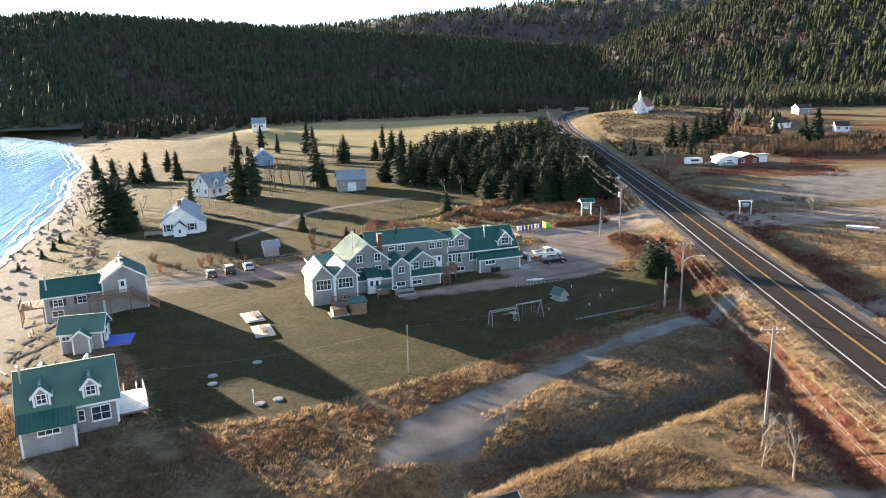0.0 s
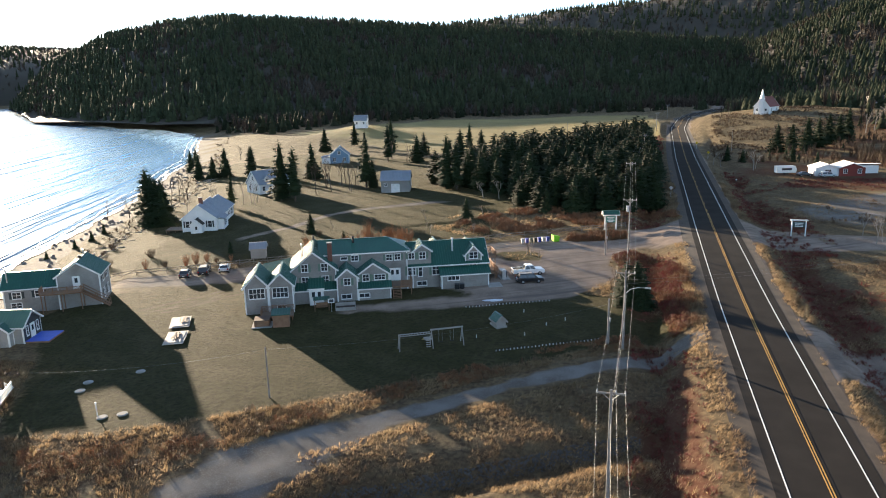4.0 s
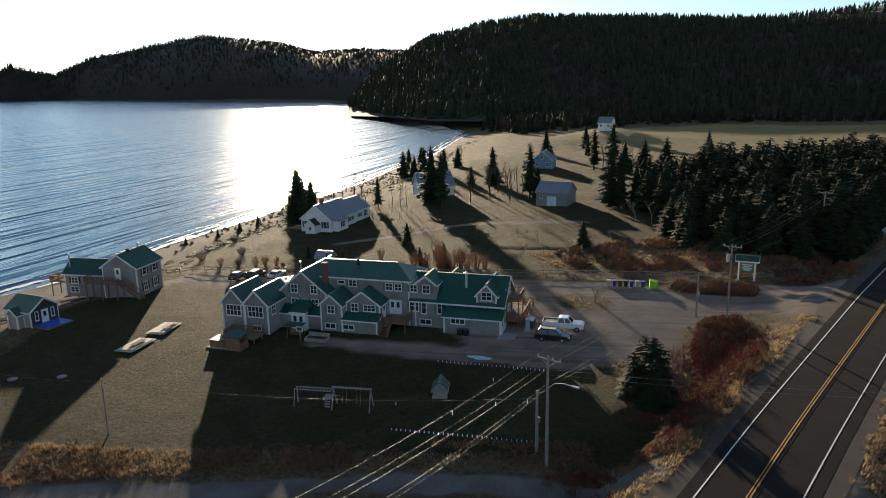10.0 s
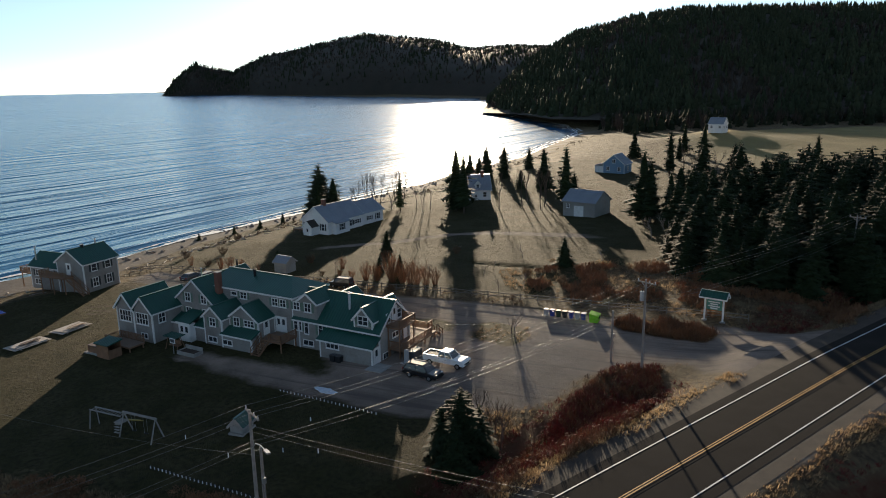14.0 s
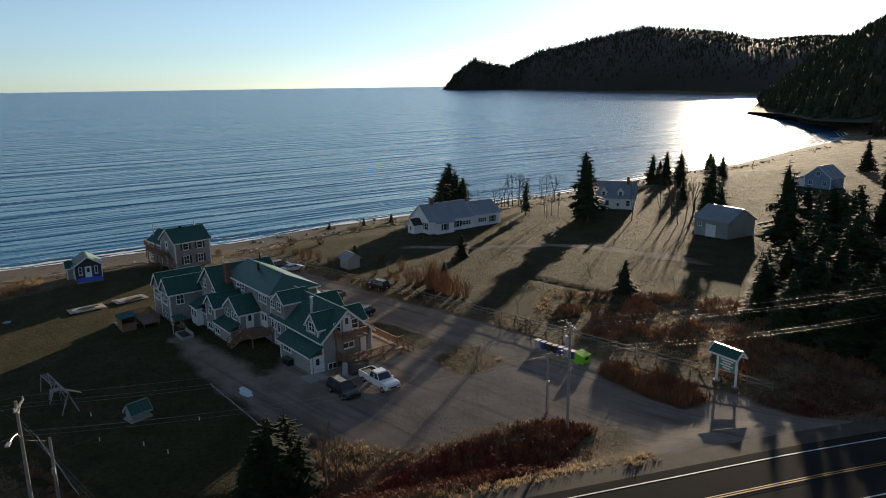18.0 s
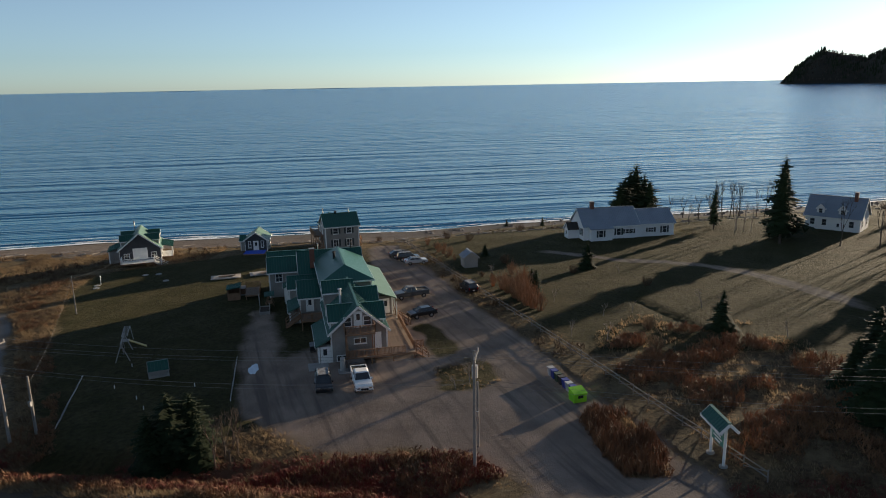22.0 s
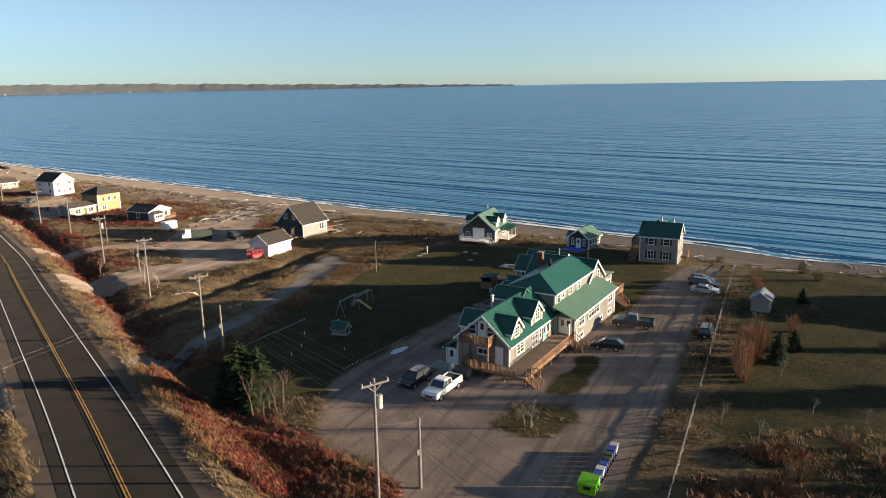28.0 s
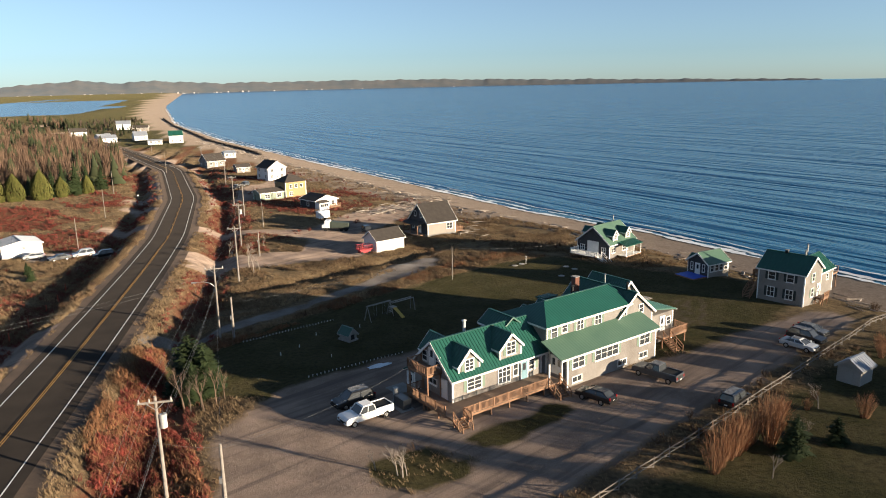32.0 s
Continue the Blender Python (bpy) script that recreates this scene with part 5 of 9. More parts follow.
walls(cc, -4.4, -3.8, 4.4, 3.8, -1.4, 0.4, mat=CONCRETE, corners=False, name="foundation")
gable_roof(cc, -4.6, -4.0, 4.6, 4.0, 3.4, 6.6, "u", 0.35, FROSTROOF)
for u in (-2.4, 2.2):
    for s in (-1, 1):
        y0, y1 = (-3.7, -1.0) if s < 0 else (1.0, 3.7)
        walls(cc, u - 0.8, y0, u + 0.8, y1, 3.6, 5.0, 5.9, "v", name="dormer_wall")
        gable_roof(cc, u - 0.8, y0, u + 0.8, y1, 5.0, 5.9, "v", 0.2, ends=(s < 0, s > 0))
        window(cc, u, s * 3.7, 4.55, "S" if s < 0 else "N", 0.8, 0.9, 2, 2)
walls(cc, -4.6, -6.4, 0.4, -4.0, -0.8, 2.4)
slab("roof_slope", cc, [(-4.9, -3.95, 3.5), (0.6, -3.95, 3.5), (0.6, -6.7, 2.5), (-4.9, -6.7, 2.5)], ROOF)
window(cc, -2.0, -6.4, 2.0, "S", 1.9, 0.45, 3, 1)
window(cc, 2.9, -4.0, 1.9, "S", 1.7, 1.5, 2, 2)
window(cc, 1.0, -4.0, 2.0, "S", 0.5, 1.1, 1, 2)
door(cc, 0.0 + 0.75 - 0.9, -4.02, 0.5, "S", 0.5, 1.6, WHITE)
part("front_panel", (lambda bm: solid(bm, [(4.6, -3.9, 0.5), (4.6, 3.9, 0.5), (4.6, 3.9, 3.3), (4.6, 0, 6.4), (4.6, -3.9, 3.3)], (0.03, 0, 0)) or bm)(bmesh.new()), DARKSIDE, cc, "charcoal gable")
part("door_panel", a_box(4.63, -1.4, 1.2, 4.68, 1.4, 3.6), WHITE, cc, "white double doors")
window(cc, 4.63, -2.6, 2.0, "E", 0.9, 1.0, 2, 2)
window(cc, 4.63, 2.6, 2.0, "E", 0.9, 1.0, 2, 2)
deck(cc, 4.7, -3.6, 7.6, 2.6, 1.1, 2.4, WHITEWOOD, "v")
railing(cc, (7.6, -3.6), (7.6, 2.6), 1.1, mat=WHITEWOOD)
railing(cc, (4.7, -3.6), (7.6, -3.6), 1.1, mat=WHITEWOOD)
stairs(cc, 6.2, 2.6, 1.1, 90, 1.4, 1.9, WHITEWOOD)
deck(cc, -3.8, 4.0, 1.8, 6.2, 0.8, 2.0, WHITEWOOD, "u")
for u in (-3.7, -1.0, 1.7):
    part("porch_post", a_box(u - 0.07, 6.0, 0.8, u + 0.07, 6.14, 3.0), WHITE, cc)
slab("roof_slope", cc, [(2.0, 4.0, 3.5), (-4.0, 4.0, 3.5), (-4.0, 6.4, 2.95), (2.0, 6.4, 2.95)], ROOF)
window(cc, -1.0, 4.0, 2.0, "N", 1.8, 1.1, 3, 2)
window(cc, 3.2, 4.0, 2.0, "N", 1.2, 1.0, 2, 2)
stovepipe(cc, -4.2, -1.2, 4.0, 7.6, 0.12)

# white house with grey metal roof
wh = house("house", -66.0, 165.2, 19.3, "white clapboard house with a grey metal roof above the shore")
walls(wh, -8.2, 0, 0, 12.5, -1.0, 3.1, 6.3, "v", mat=WHITESIDE)
gable_roof(wh, -8.2, 0, 0, 12.5, 3.1, 6.3, "v", 0.35, GREYMETAL)
walls(wh, -8.0, 12.5, -0.3, 21.0, -1.0, 3.1, 5.6, "v", mat=WHITESIDE)
gable_roof(wh, -8.0, 12.5, -0.3, 21.0, 3.1, 5.6, "v", 0.35, GREYMETAL, ends=(False, True))
walls(wh, -5.6, -0.02 - 2.4, -3.0, -0.02, -1.0, 2.0, 3.2, "v", mat=WHITESIDE)
gable_roof(wh, -5.6, -2.4, -3.0, 0, 2.0, 3.2, "v", 0.25, SHADE_ROOF, ends=(True, False))
walls(wh, 0, 1.2, 1.4, 6.0, -1.0, 2.6, mat=WHITESIDE)
slab("roof_slope", wh, [(0.0, 0.9, 3.4), (0.0, 6.3, 3.4), (1.7, 6.3, 2.7), (1.7, 0.9, 2.7)], GREYMETAL)
chimney(wh, -4.1, 3.2, 5.5, 7.7, 0.8, BRICKMAT)
for v, w in ((3.4, 0.9), (8.0, 0.9), (10.4, 1.7), (15.6, 1.2), (18.8, 0.9)):
    window(wh, 1.4 if v < 6 else (0 if v < 12.5 else -0.3), v, 1.6, "E", w, 1.4 if w < 1 else 0.9, 1 if w < 1 else 2, 2, True, shut_mat=BLACK_SHUT)
for u in (-6.9, -1.6):
    window(wh, u, 0, 1.7, "S", 0.9, 1.5, 1, 2, True, shut_mat=BLACK_SHUT)
door(wh, -4.3, -2.42, -0.2, "S", 0.9, 2.0, WHITE)
deck(wh, -12.6, 1.0, -8.2, 5.0, 0.3, 1.5, along="u")

# grey-roofed house by the shore with dormers
h2 = house("house", -82.0, 221.2, -31.5, "pale wooden house with a grey gabled roof and dormers")
walls(h2, -4, -5.5, 4, 5.5, -1, 3.1, 6.9, "v", mat=WHITESIDE)
gable_roof(h2, -4, -5.5, 4, 5.5, 3.1, 6.9, "v", 0.4, GREYMETAL)
walls(h2, -8, -3, -4, 3, -1, 2.6, 4.6, "u", mat=WHITESIDE)
gable_roof(h2, -8, -3, -4, 3, 2.6, 4.6, "u", 0.3, GREYMETAL, ends=(True, False))
for v in (-2.6, 1.8):
    walls(h2, 1.4, v - 0.75, 3.6, v + 0.75, 3.2, 4.6, 5.5, "u", mat=WHITESIDE, name="dormer_wall")
    gable_roof(h2, 0.9, v - 0.75, 3.6, v + 0.75, 4.6, 5.5, "u", 0.2, GREYMETAL, ends=(False, True))
    window(h2, 3.6, v, 4.0, "E", 0.7, 1.0, 1, 2)
for v in (-4.0, -1.6, 3.8):
    window(h2, 4.0, v, 1.6, "E", 0.9, 1.3, 1, 2)
door(h2, 4.02, 1.2, -0.2, "E", 0.9, 2.0, WHITE)
for face, v in (("S", -5.5), ("N", 5.5)):
    for u, z in ((0, 4.7), (-2.0, 1.6), (2.0, 1.6)):
        window(h2, u, v, z, face, 0.9, 1.2, 1, 2)
chimney(h2, 0.6, 3.6, 6.2, 8.2, 0.7, BRICKMAT)

# blue house, old barn, tool shed
bh = house("house", -89.0, 297.0, 20, "blue clapboard house with white trim at the field edge")
walls(bh, -4, -4, 4, 4, -1, 3.4, 6.6, "v", mat=BLUESIDE)
gable_roof(bh, -4, -4, 4, 4, 3.4, 6.6, "v", 0.35, GREYMETAL)
walls(bh, -7.5, -3, -4, 3, -1, 2.4, mat=WHITESIDE)
slab("roof_slope", bh, [(-4, -3.3, 3.2), (-4, 3.3, 3.2), (-7.8, 3.3, 2.5), (-7.8, -3.3, 2.5)], GREYMETAL)
for u in (-2.1, 2.1):
    window(bh, u, -4, 1.6, "S", 1.1, 1.3, 2, 2)
window(bh, 0, -4, 4.4, "S", 1.1, 1.2, 2, 2)
window(bh, 4, 0, 1.6, "E", 1.1, 1.3, 2, 2)
barn = house("barn", -39.5, 224.5, 14, "weathered grey board barn with a metal roof", "barn")
walls(barn, -4.4, -4.2, 4.4, 4.2, -1, 3.6, 6.0, "u", mat=OLDWOOD, corners=False)
gable_roof(barn, -4.4, -4.2, 4.4, 4.2, 3.6, 6.0, "u", 0.3, GREYMETAL, OLDWOOD)
part("door", a_box(-1.3, -4.28, -0.4, 1.3, -4.2, 2.6), WHITEWOOD, barn)
part("ramp", (lambda bm: solid(bm, [(-0.9, -4.3, 0.0), (0.9, -4.3, 0.0), (0.9, -6.6, -0.6), (-0.9, -6.6, -0.6)], (0, 0, -0.15)) or bm)(bmesh.new()), OLDWOOD, barn)
window(barn, -3.0, -4.2, 2.4, "S", 0.8, 0.8, 2, 2)
for n_, (x, y) in enumerate(((-42.6, 143.4),)):
    sh = house("shed", x, y, 23, "small weathered shed with a pale metal roof by the fence", "shed")
    walls(sh, -1.5, -1.3, 1.5, 1.3, -0.5, 2.0, 2.9, "u", mat=OLDWOOD, corners=False)
    gable_roof(sh, -1.5, -1.3, 1.5, 1.3, 2.0, 2.9, "u", 0.25, GREYMETAL, OLDWOOD)
    part("door", a_box(1.5, -0.5, 0, 1.55, 0.5, 1.8), OLDWOOD, sh)


def simple_house(name, x, y, turn, w, d, ze, zr, side, roof, label, axis="u", rows=1, category="house", z=None):
    """A plain distant house with windows on all sides."""
    h = house(name, x, y, turn, label, category, z)
    walls(h, -w / 2, -d / 2, w / 2, d / 2, -1.5, ze, zr, axis, mat=side, corners=False)
    gable_roof(h, -w / 2, -d / 2, w / 2, d / 2, ze, zr, axis, 0.35, roof)
    for r in range(rows):
        zc = 1.6 + 2.5 * r
        for k in (-0.28, 0.28):
            window(h, k * w, -d / 2, zc, "S", 1.0, 1.2, 2, 2)
            window(h, k * w, d / 2, zc, "N", 1.0, 1.2, 2, 2)
            window(h, w / 2, k * d, zc, "E", 1.0, 1.2, 2, 2)
    door(h, 0, d / 2, 0.1, "N", 0.9, 2.0, WHITE)
    return h


simple_house("house", -128, 424, 10, 7.5, 6.5, 3.2, 6.2, WHITESIDE, GREYMETAL, "white farmhouse at the edge of the woods")
REDROOF = material("dull_red_roof", (0.20, 0.07, 0.055), 0.7)
ch = simple_house("church", 101, 436, -28, 8, 15, 3.4, 8.2, WHITESIDE, REDROOF, "small white wooden church with a red roof and steeple", "v", category="church")
walls(ch, -1.2, -8.6, 1.2, -6.4, -1, 7.6, mat=WHITESIDE, name="tower", corners=False)
part("spire", a_tube((0, -7.5, 7.6), (0, -7.5, 12.6), 1.35, 0.04, 4), WHITE, ch)
for x, y, tn, w, d, ze, zr, sd, rf, lb in (
    (153.3, 368, 20, 8, 6, 2.6, 4.8, WHITESIDE, SHADE_ROOF, "white house with a grey roof on the hillside"),
    (186.7, 420, 10, 8, 7, 3.0, 5.0, TANSIDE, SHADE_ROOF, "grey house high on the hillside"),
    (174.4, 350, -10, 6, 5, 2.6, 4.4, WHITESIDE, SHADE_ROOF, "small white outbuilding on the hillside"),
    (171.8, 500, 15, 9, 8, 4.0, 7.5, TANSIDE, SHADE_ROOF, "brown gabled house behind bare trees"),
):
    simple_house("house", x, y, tn, w, d, ze, zr, sd, rf, lb)
rh = simple_house("house", 97, 262, 8, 7.5, 7, 2.7, 4.0, REDSIDE, WHITE, "dark red bungalow with a pale roof", "v")
walls(rh, -10.5, -3.0, -3.75, 3.4, -1, 2.5, 3.6, "v", mat=WHITESIDE, corners=False)
gable_roof(rh, -10.5, -3.0, -3.75, 3.4, 2.5, 3.6, "v", 0.3, WHITE)
window(rh, -7, -3.0, 1.5, "S", 1.8, 1.0, 3, 1)
walls(rh, 3.8, 2.0, 10.0, 7.0, -1, 2.6, mat=WHITESIDE, corners=False)
slab("roof_slope", rh, [(3.6, 1.8, 3.2), (10.3, 1.8, 3.2), (10.3, 7.2, 2.7), (3.6, 7.2, 2.7)], GREYMETAL)
camper = thing("camper", 79, 262, None, 12, "pale parked camper trailer beside the bungalow", "camper")
part("body", (lambda bm: solid(bm, [(-3, -1.1, 0.6), (3, -1.1, 0.6), (3.2, -1.1, 1.6), (2.7, -1.1, 2.7), (-3, -1.1, 2.7)], (0, 2.2, 0)) or bm)(bmesh.new()), WHITEWOOD, camper)
part("window", a_box(-1.5, -1.13, 1.4, 1.6, -1.1, 2.1), GLASS, camper)
for x in (-0.6, 0.4):
    part("wheel", a_tube((x, -1.15, 0.34), (x, -0.9, 0.34), 0.34, 0.34, 12), TAR, camper)

# south side: garage, dark-roofed house and others along the beach
gr = house("garage", 1.3, 55.0, 26, "white garage with a black roof", "garage")
walls(gr, -7.4, -5.2, 0, 0, -0.8, 2.7, 4.5, "u", mat=WHITEWOOD, trim=WHITE)
gable_roof(gr, -7.4, -5.2, 0, 0, 2.7, 4.5, "u", 0.35, SHADE_ROOF)
part("garage_door", a_box(0, -4.0, -0.2, 0.05, -1.2, 2.1), WHITEWOOD, gr)
dh = house("house", -13.2, 41.0, 20, "tall gabled grey house with a dark shingle roof")
walls(dh, -8.2, -8.6, 0, 0, -0.8, 3.6, 7.6, "u", mat=TANSIDE)
gable_roof(dh, -8.2, -8.6, 0, 0, 3.6, 7.6, "u", 0.4, SHADE_ROOF)
walls(dh, -8.3, -8.7, 0.05, 0.1, -0.9, 0.5, mat=CONCRETE, corners=False, name="foundation")
part("front_panel", (lambda bm: solid(bm, [(0.0, -8.5, 0.5), (0.0, -0.1, 0.5), (0.0, -0.1, 3.55), (0.0, -4.3, 7.5), (0.0, -8.5, 3.55)], (0.03, 0, 0)) or bm)(bmesh.new()), DARKSIDE, dh, "charcoal clapboard gable")
window(dh, -6.4, 0, 2.2, "N", 1.6, 1.4, 2, 2)
window(dh, 0.03, -3.0, 5.2, "E", 0.8, 1.2, 1, 2)
window(dh, 0.03, -5.8, 5.2, "E", 0.8, 1.2, 1, 2)
window(dh, 0.03, -6.8, 2.0, "E", 0.9, 1.2, 1, 2)
door(dh, 0.03, -3.6, 0.6, "E", 0.9, 2.0, WHITE)
slab("roof_slope", dh, [(0.0, -8.8, 3.5), (0.0, -1.0, 3.5), (2.4, -1.0, 2.9), (2.4, -8.8, 2.9)], SHADE_ROOF)
deck(dh, 0.06, -8.4, 2.3, -1.2, 0.5, 1.2, along="v")
for v in (-8.2, -4.8, -1.4):
    part("porch_post", a_box(2.1, v - 0.07, 0.5, 2.24, v + 0.07, 2.85), DECKWOOD, dh)
deck(dh, -10.6, -3.4, -8.3, 0.0, 0.6, 1.3, along="v")
railing(dh, (-10.6, 0.0), (-8.3, 0.0), 0.6)
railing(dh, (-10.6, -3.4), (-10.6, 0.0), 0.6)
bw = house("bungalow", 11.5, -8.3, 31, "black and white bungalow with a dark roof", "bungalow")
walls(bw, -8.0, -8.2, 0, 0, -0.8, 2.6, 4.0, "v", mat=WHITESIDE)
gable_roof(bw, -8.0, -8.2, 0, 0, 2.6, 4.0, "v", 0.4, SHADE_ROOF)
part("front_panel", a_box(0.0, -8.1, -0.1, 0.04, -0.1, 2.55), DARKSIDE, bw, "black side wall")
walls(bw, -3.6, 0, -0.2, 2.0, -0.8, 2.2, mat=WHITESIDE)
slab("roof_slope", bw, [(0.0, 0.0, 2.7), (-3.8, 0.0, 2.7), (-3.8, 2.3, 2.2), (0.0, 2.3, 2.2)], SHADE_ROOF)
window(bw, -1.9, 2.0, 1.3, "N", 2.6, 0.9, 4, 1)
window(bw, -6.4, 0, 1.5, "N", 1.0, 1.2, 1, 2)
window(bw, 0.04, -4, 1.4, "E", 1.0, 1.2, 1, 2)
deck(bw, -7.8, 0.02, -3.8, 2.2, 0.5, 1.2, along="u")
railing(bw, (-7.8, 2.2), (-3.8, 2.2), 0.5)
yh = house("house", 20.0, -34.6, 27, "pale yellow two-storey house with a low green wing")
walls(yh, -7.8, -7.5, 0, 0, -0.8, 5.4, mat=YELLOWSIDE)
for tri_ in ([(-8.1, 0.3, 5.4), (0.3, 0.3, 5.4), (-3.3, -3.75, 7.6), (-4.5, -3.75, 7.6)], [(0.3, 0.3, 5.4), (0.3, -7.8, 5.4), (-3.3, -3.75, 7.6)], [(0.3, -7.8, 5.4), (-8.1, -7.8, 5.4), (-4.5, -3.75, 7.6), (-3.3, -3.75, 7.6)], [(-8.1, -7.8, 5.4), (-8.1, 0.3, 5.4), (-4.5, -3.75, 7.6)]):
    slab("roof_slope", yh, tri_, SHADE_ROOF)
for u in (-2.0, -4.0, -6.0):
    window(yh, u, 0, 3.9, "N", 0.9, 1.1, 1, 2)
window(yh, -2.0, 0, 1.4, "N", 1.2, 1.2, 2, 2)
walls(yh, 0, -6, 9.0, -0.6, -0.8, 2.6, 3.6, "u", mat=GREENSIDE)
gable_roof(yh, 0, -6, 9.0, -0.6, 2.6, 3.6, "u", 0.35, SHADE_ROOF, ends=(False, True))
window(yh, 2.2, -0.6, 1.4, "N", 1.6, 1.2, 2, 2)
window(yh, 6.4, -0.6, 1.4, "N", 1.6, 1.2, 2, 2)
w2 = simple_house("house", 25.0, -88.0, 30, 8, 9, 5.0, 7.6, WHITESIDE, SHADE_ROOF, "white two-storey house near the beach", "v", 2)
mg = house("garage", 78.2, 34.0, 28, "low white metal garage with a shallow roof", "garage")
walls(mg, -3.0, -8.0, 5.2, 0, -0.8, 2.9, 3.7, "v", mat=WHITESIDE)
gable_roof(mg, -3.0, -8.0, 5.2, 0, 2.9, 3.7, "v", 0.3, GREYMETAL)
window(mg, -3.0, -3.4, 1.8, "W", 1.9, 1.0, 3, 1)
part("garage_door", a_box(1.2, 0, -0.1, 4.2, 0.05, 2.3), WHITEWOOD, mg)
for x, y, tn, w, d, ze, zr, sd, rf, lb in (
    (178, -415, 20, 12, 9, 3.2, 6.0, WHITESIDE, SHADE_ROOF, "white village house far down the coast"),
    (139, -336, 30, 10, 7, 2.8, 4.8, WHITESIDE, GREYMETAL, "low white village house far down the coast"),
    (121, -354, 20, 9, 9, 3.2, 6.2, WHITESIDE, GREYMETAL, "white gabled village house far down the coast"),
    (91, -316, 10, 9, 9, 5.0, 8.0, WHITESIDE, ROOF, "white two-storey house with a green roof"),
    (103, -305, 10, 9, 5, 2.4, 3.2, WHITESIDE, GREYMETAL, "long low white house"),
    (160, -500, 10, 12, 10, 5.0, 8.0, WHITESIDE, GREYMETAL, "large white village house far down the coast"),
    (140, -470, 0, 12, 8, 3.0, 5.0, TANSIDE, SHADE_ROOF, "grey village house far down the coast"),
    (150, -372, 40, 10, 8, 3.0, 5.2, WHITESIDE, GREYMETAL, "white outbuilding in the village"),
    (53, -148, 30, 9, 8, 3.0, 6.0, OLDWOOD, SHADE_ROOF, "dark wooden house by the beach"),
    (48, -190, 20, 6, 5, 2.5, 3.6, WHITESIDE, GREYMETAL, "small pale beach cabin"),
    (38, -118, 20, 6, 5, 2.4, 3.6, TANSIDE, SHADE_ROOF, "small grey beach cabin"),
):
    simple_house("house", x, y, tn, w, d, ze, zr, sd, rf, lb)

# ---- trees and bushes ----
def spruce_tree(h, seed, wide=0.26, bare=0.08, mat=None, power=0.66):
    """A spruce: tapered trunk and a rough crown of drooping, feathered boughs with gaps."""
    r_ = np.random.default_rng(seed)
    top = new("spruce")
    vs, fs = [], []
    trunk = bmesh.new()
    ox, oy, hs = 0.0, 0.0, h
    tube(trunk, (ox, oy, -0.3), (ox, oy, hs * 0.97), hs * 0.014 + 0.05, 0.02, 6)
    p1, p2 = r_.uniform(0, 6.28, 2)
    levels = int(hs * 2.1) + 5
    # the dense heart of the crown
    heart = len(vs)
    for i in range(9):
        f = i / 8
        for j in range(8):
            a, r = 6.283 * j / 8 + p1, hs * wide * 0.5 * (1 - f) ** 0.7 * r_.uniform(0.7, 1.15) + 0.02
            vs.append(np.array((ox + r * math.cos(a), oy + r * math.sin(a), hs * (bare + 0.03 + (0.93 - bare) * f))))
    for i in range(8):
        for j in range(8):
            q = (j + 1) % 8
            fs.append((heart + i * 8 + j, heart + i * 8 + q, heart + i * 8 + 8 + q, heart + i * 8 + 8 + j))
    for i in range(levels):
        f = i / (levels - 1)
        z = hs * (bare + (1 - bare) * f)
        rad = hs * wide * (1 - f) ** power * r_.uniform(0.72, 1.1) * min(1.0, 0.66 + 3.0 * f) + 0.12
        k = int(7 + 6 * (1 - f))
        a0 = r_.uniform(0, 6.28)
        for j in range(k):
            if r_.random() < 0.10:
                continue
            a = a0 + 6.283 * j / k + r_.normal(0, 0.2)
            L = rad * r_.uniform(0.6, 1.15) * (1 + 0.22 * math.sin(a * 2 + p1 + 3 * f) + 0.14 * math.sin(a * 3 + p2 + 9 * f))
            d, s = np.array((math.cos(a), math.sin(a), 0)), np.array((-math.sin(a), math.cos(a), 0))
            droop = (0.34 * (1 - f) - 0.05) * L
            root = np.array((ox, oy, z + r_.normal(0, 0.14)))
            # the spine of the bough, with side sprays of uneven length
            for q in range(4):
                g0, g1 = 0.12 + 0.22 * q, 0.12 + 0.22 * q + 0.30
                c0 = root + d * L * g0 + (0, 0, -droop * g0 ** 1.5)
                c1 = root + d * L * min(g1, 1.0) + (0, 0, -droop * min(g1, 1.0) ** 1.5)
                for sg in (-1, 1):
                    w = (0.40 * L * (1 - 0.55 * abs(g0 - 0.35)) + 0.10) * r_.uniform(0.55, 1.15)
                    b = len(vs)
                    vs += [c0, c0 + d * 0.16 * L + s * sg * w + (0, 0, -0.22 * w - 0.04), c1]
                    fs.append((b, b + 1, b + 2) if sg > 0 else (b, b + 2, b + 1))
                if q in (1, 2) and i % 2:
                    b = len(vs)
                    vs += [c0, c1, (c0 + c1) / 2 + s * r_.normal(0, 0.1) * L + (0, 0, -0.22 * L - 0.12)]
                    fs.append((b, b + 1, b + 2))
    part("trunk", trunk, BARK, top)
    raw("crown", [tuple(v) for v in vs], fs, mat or SPRUCE, top)
    return top


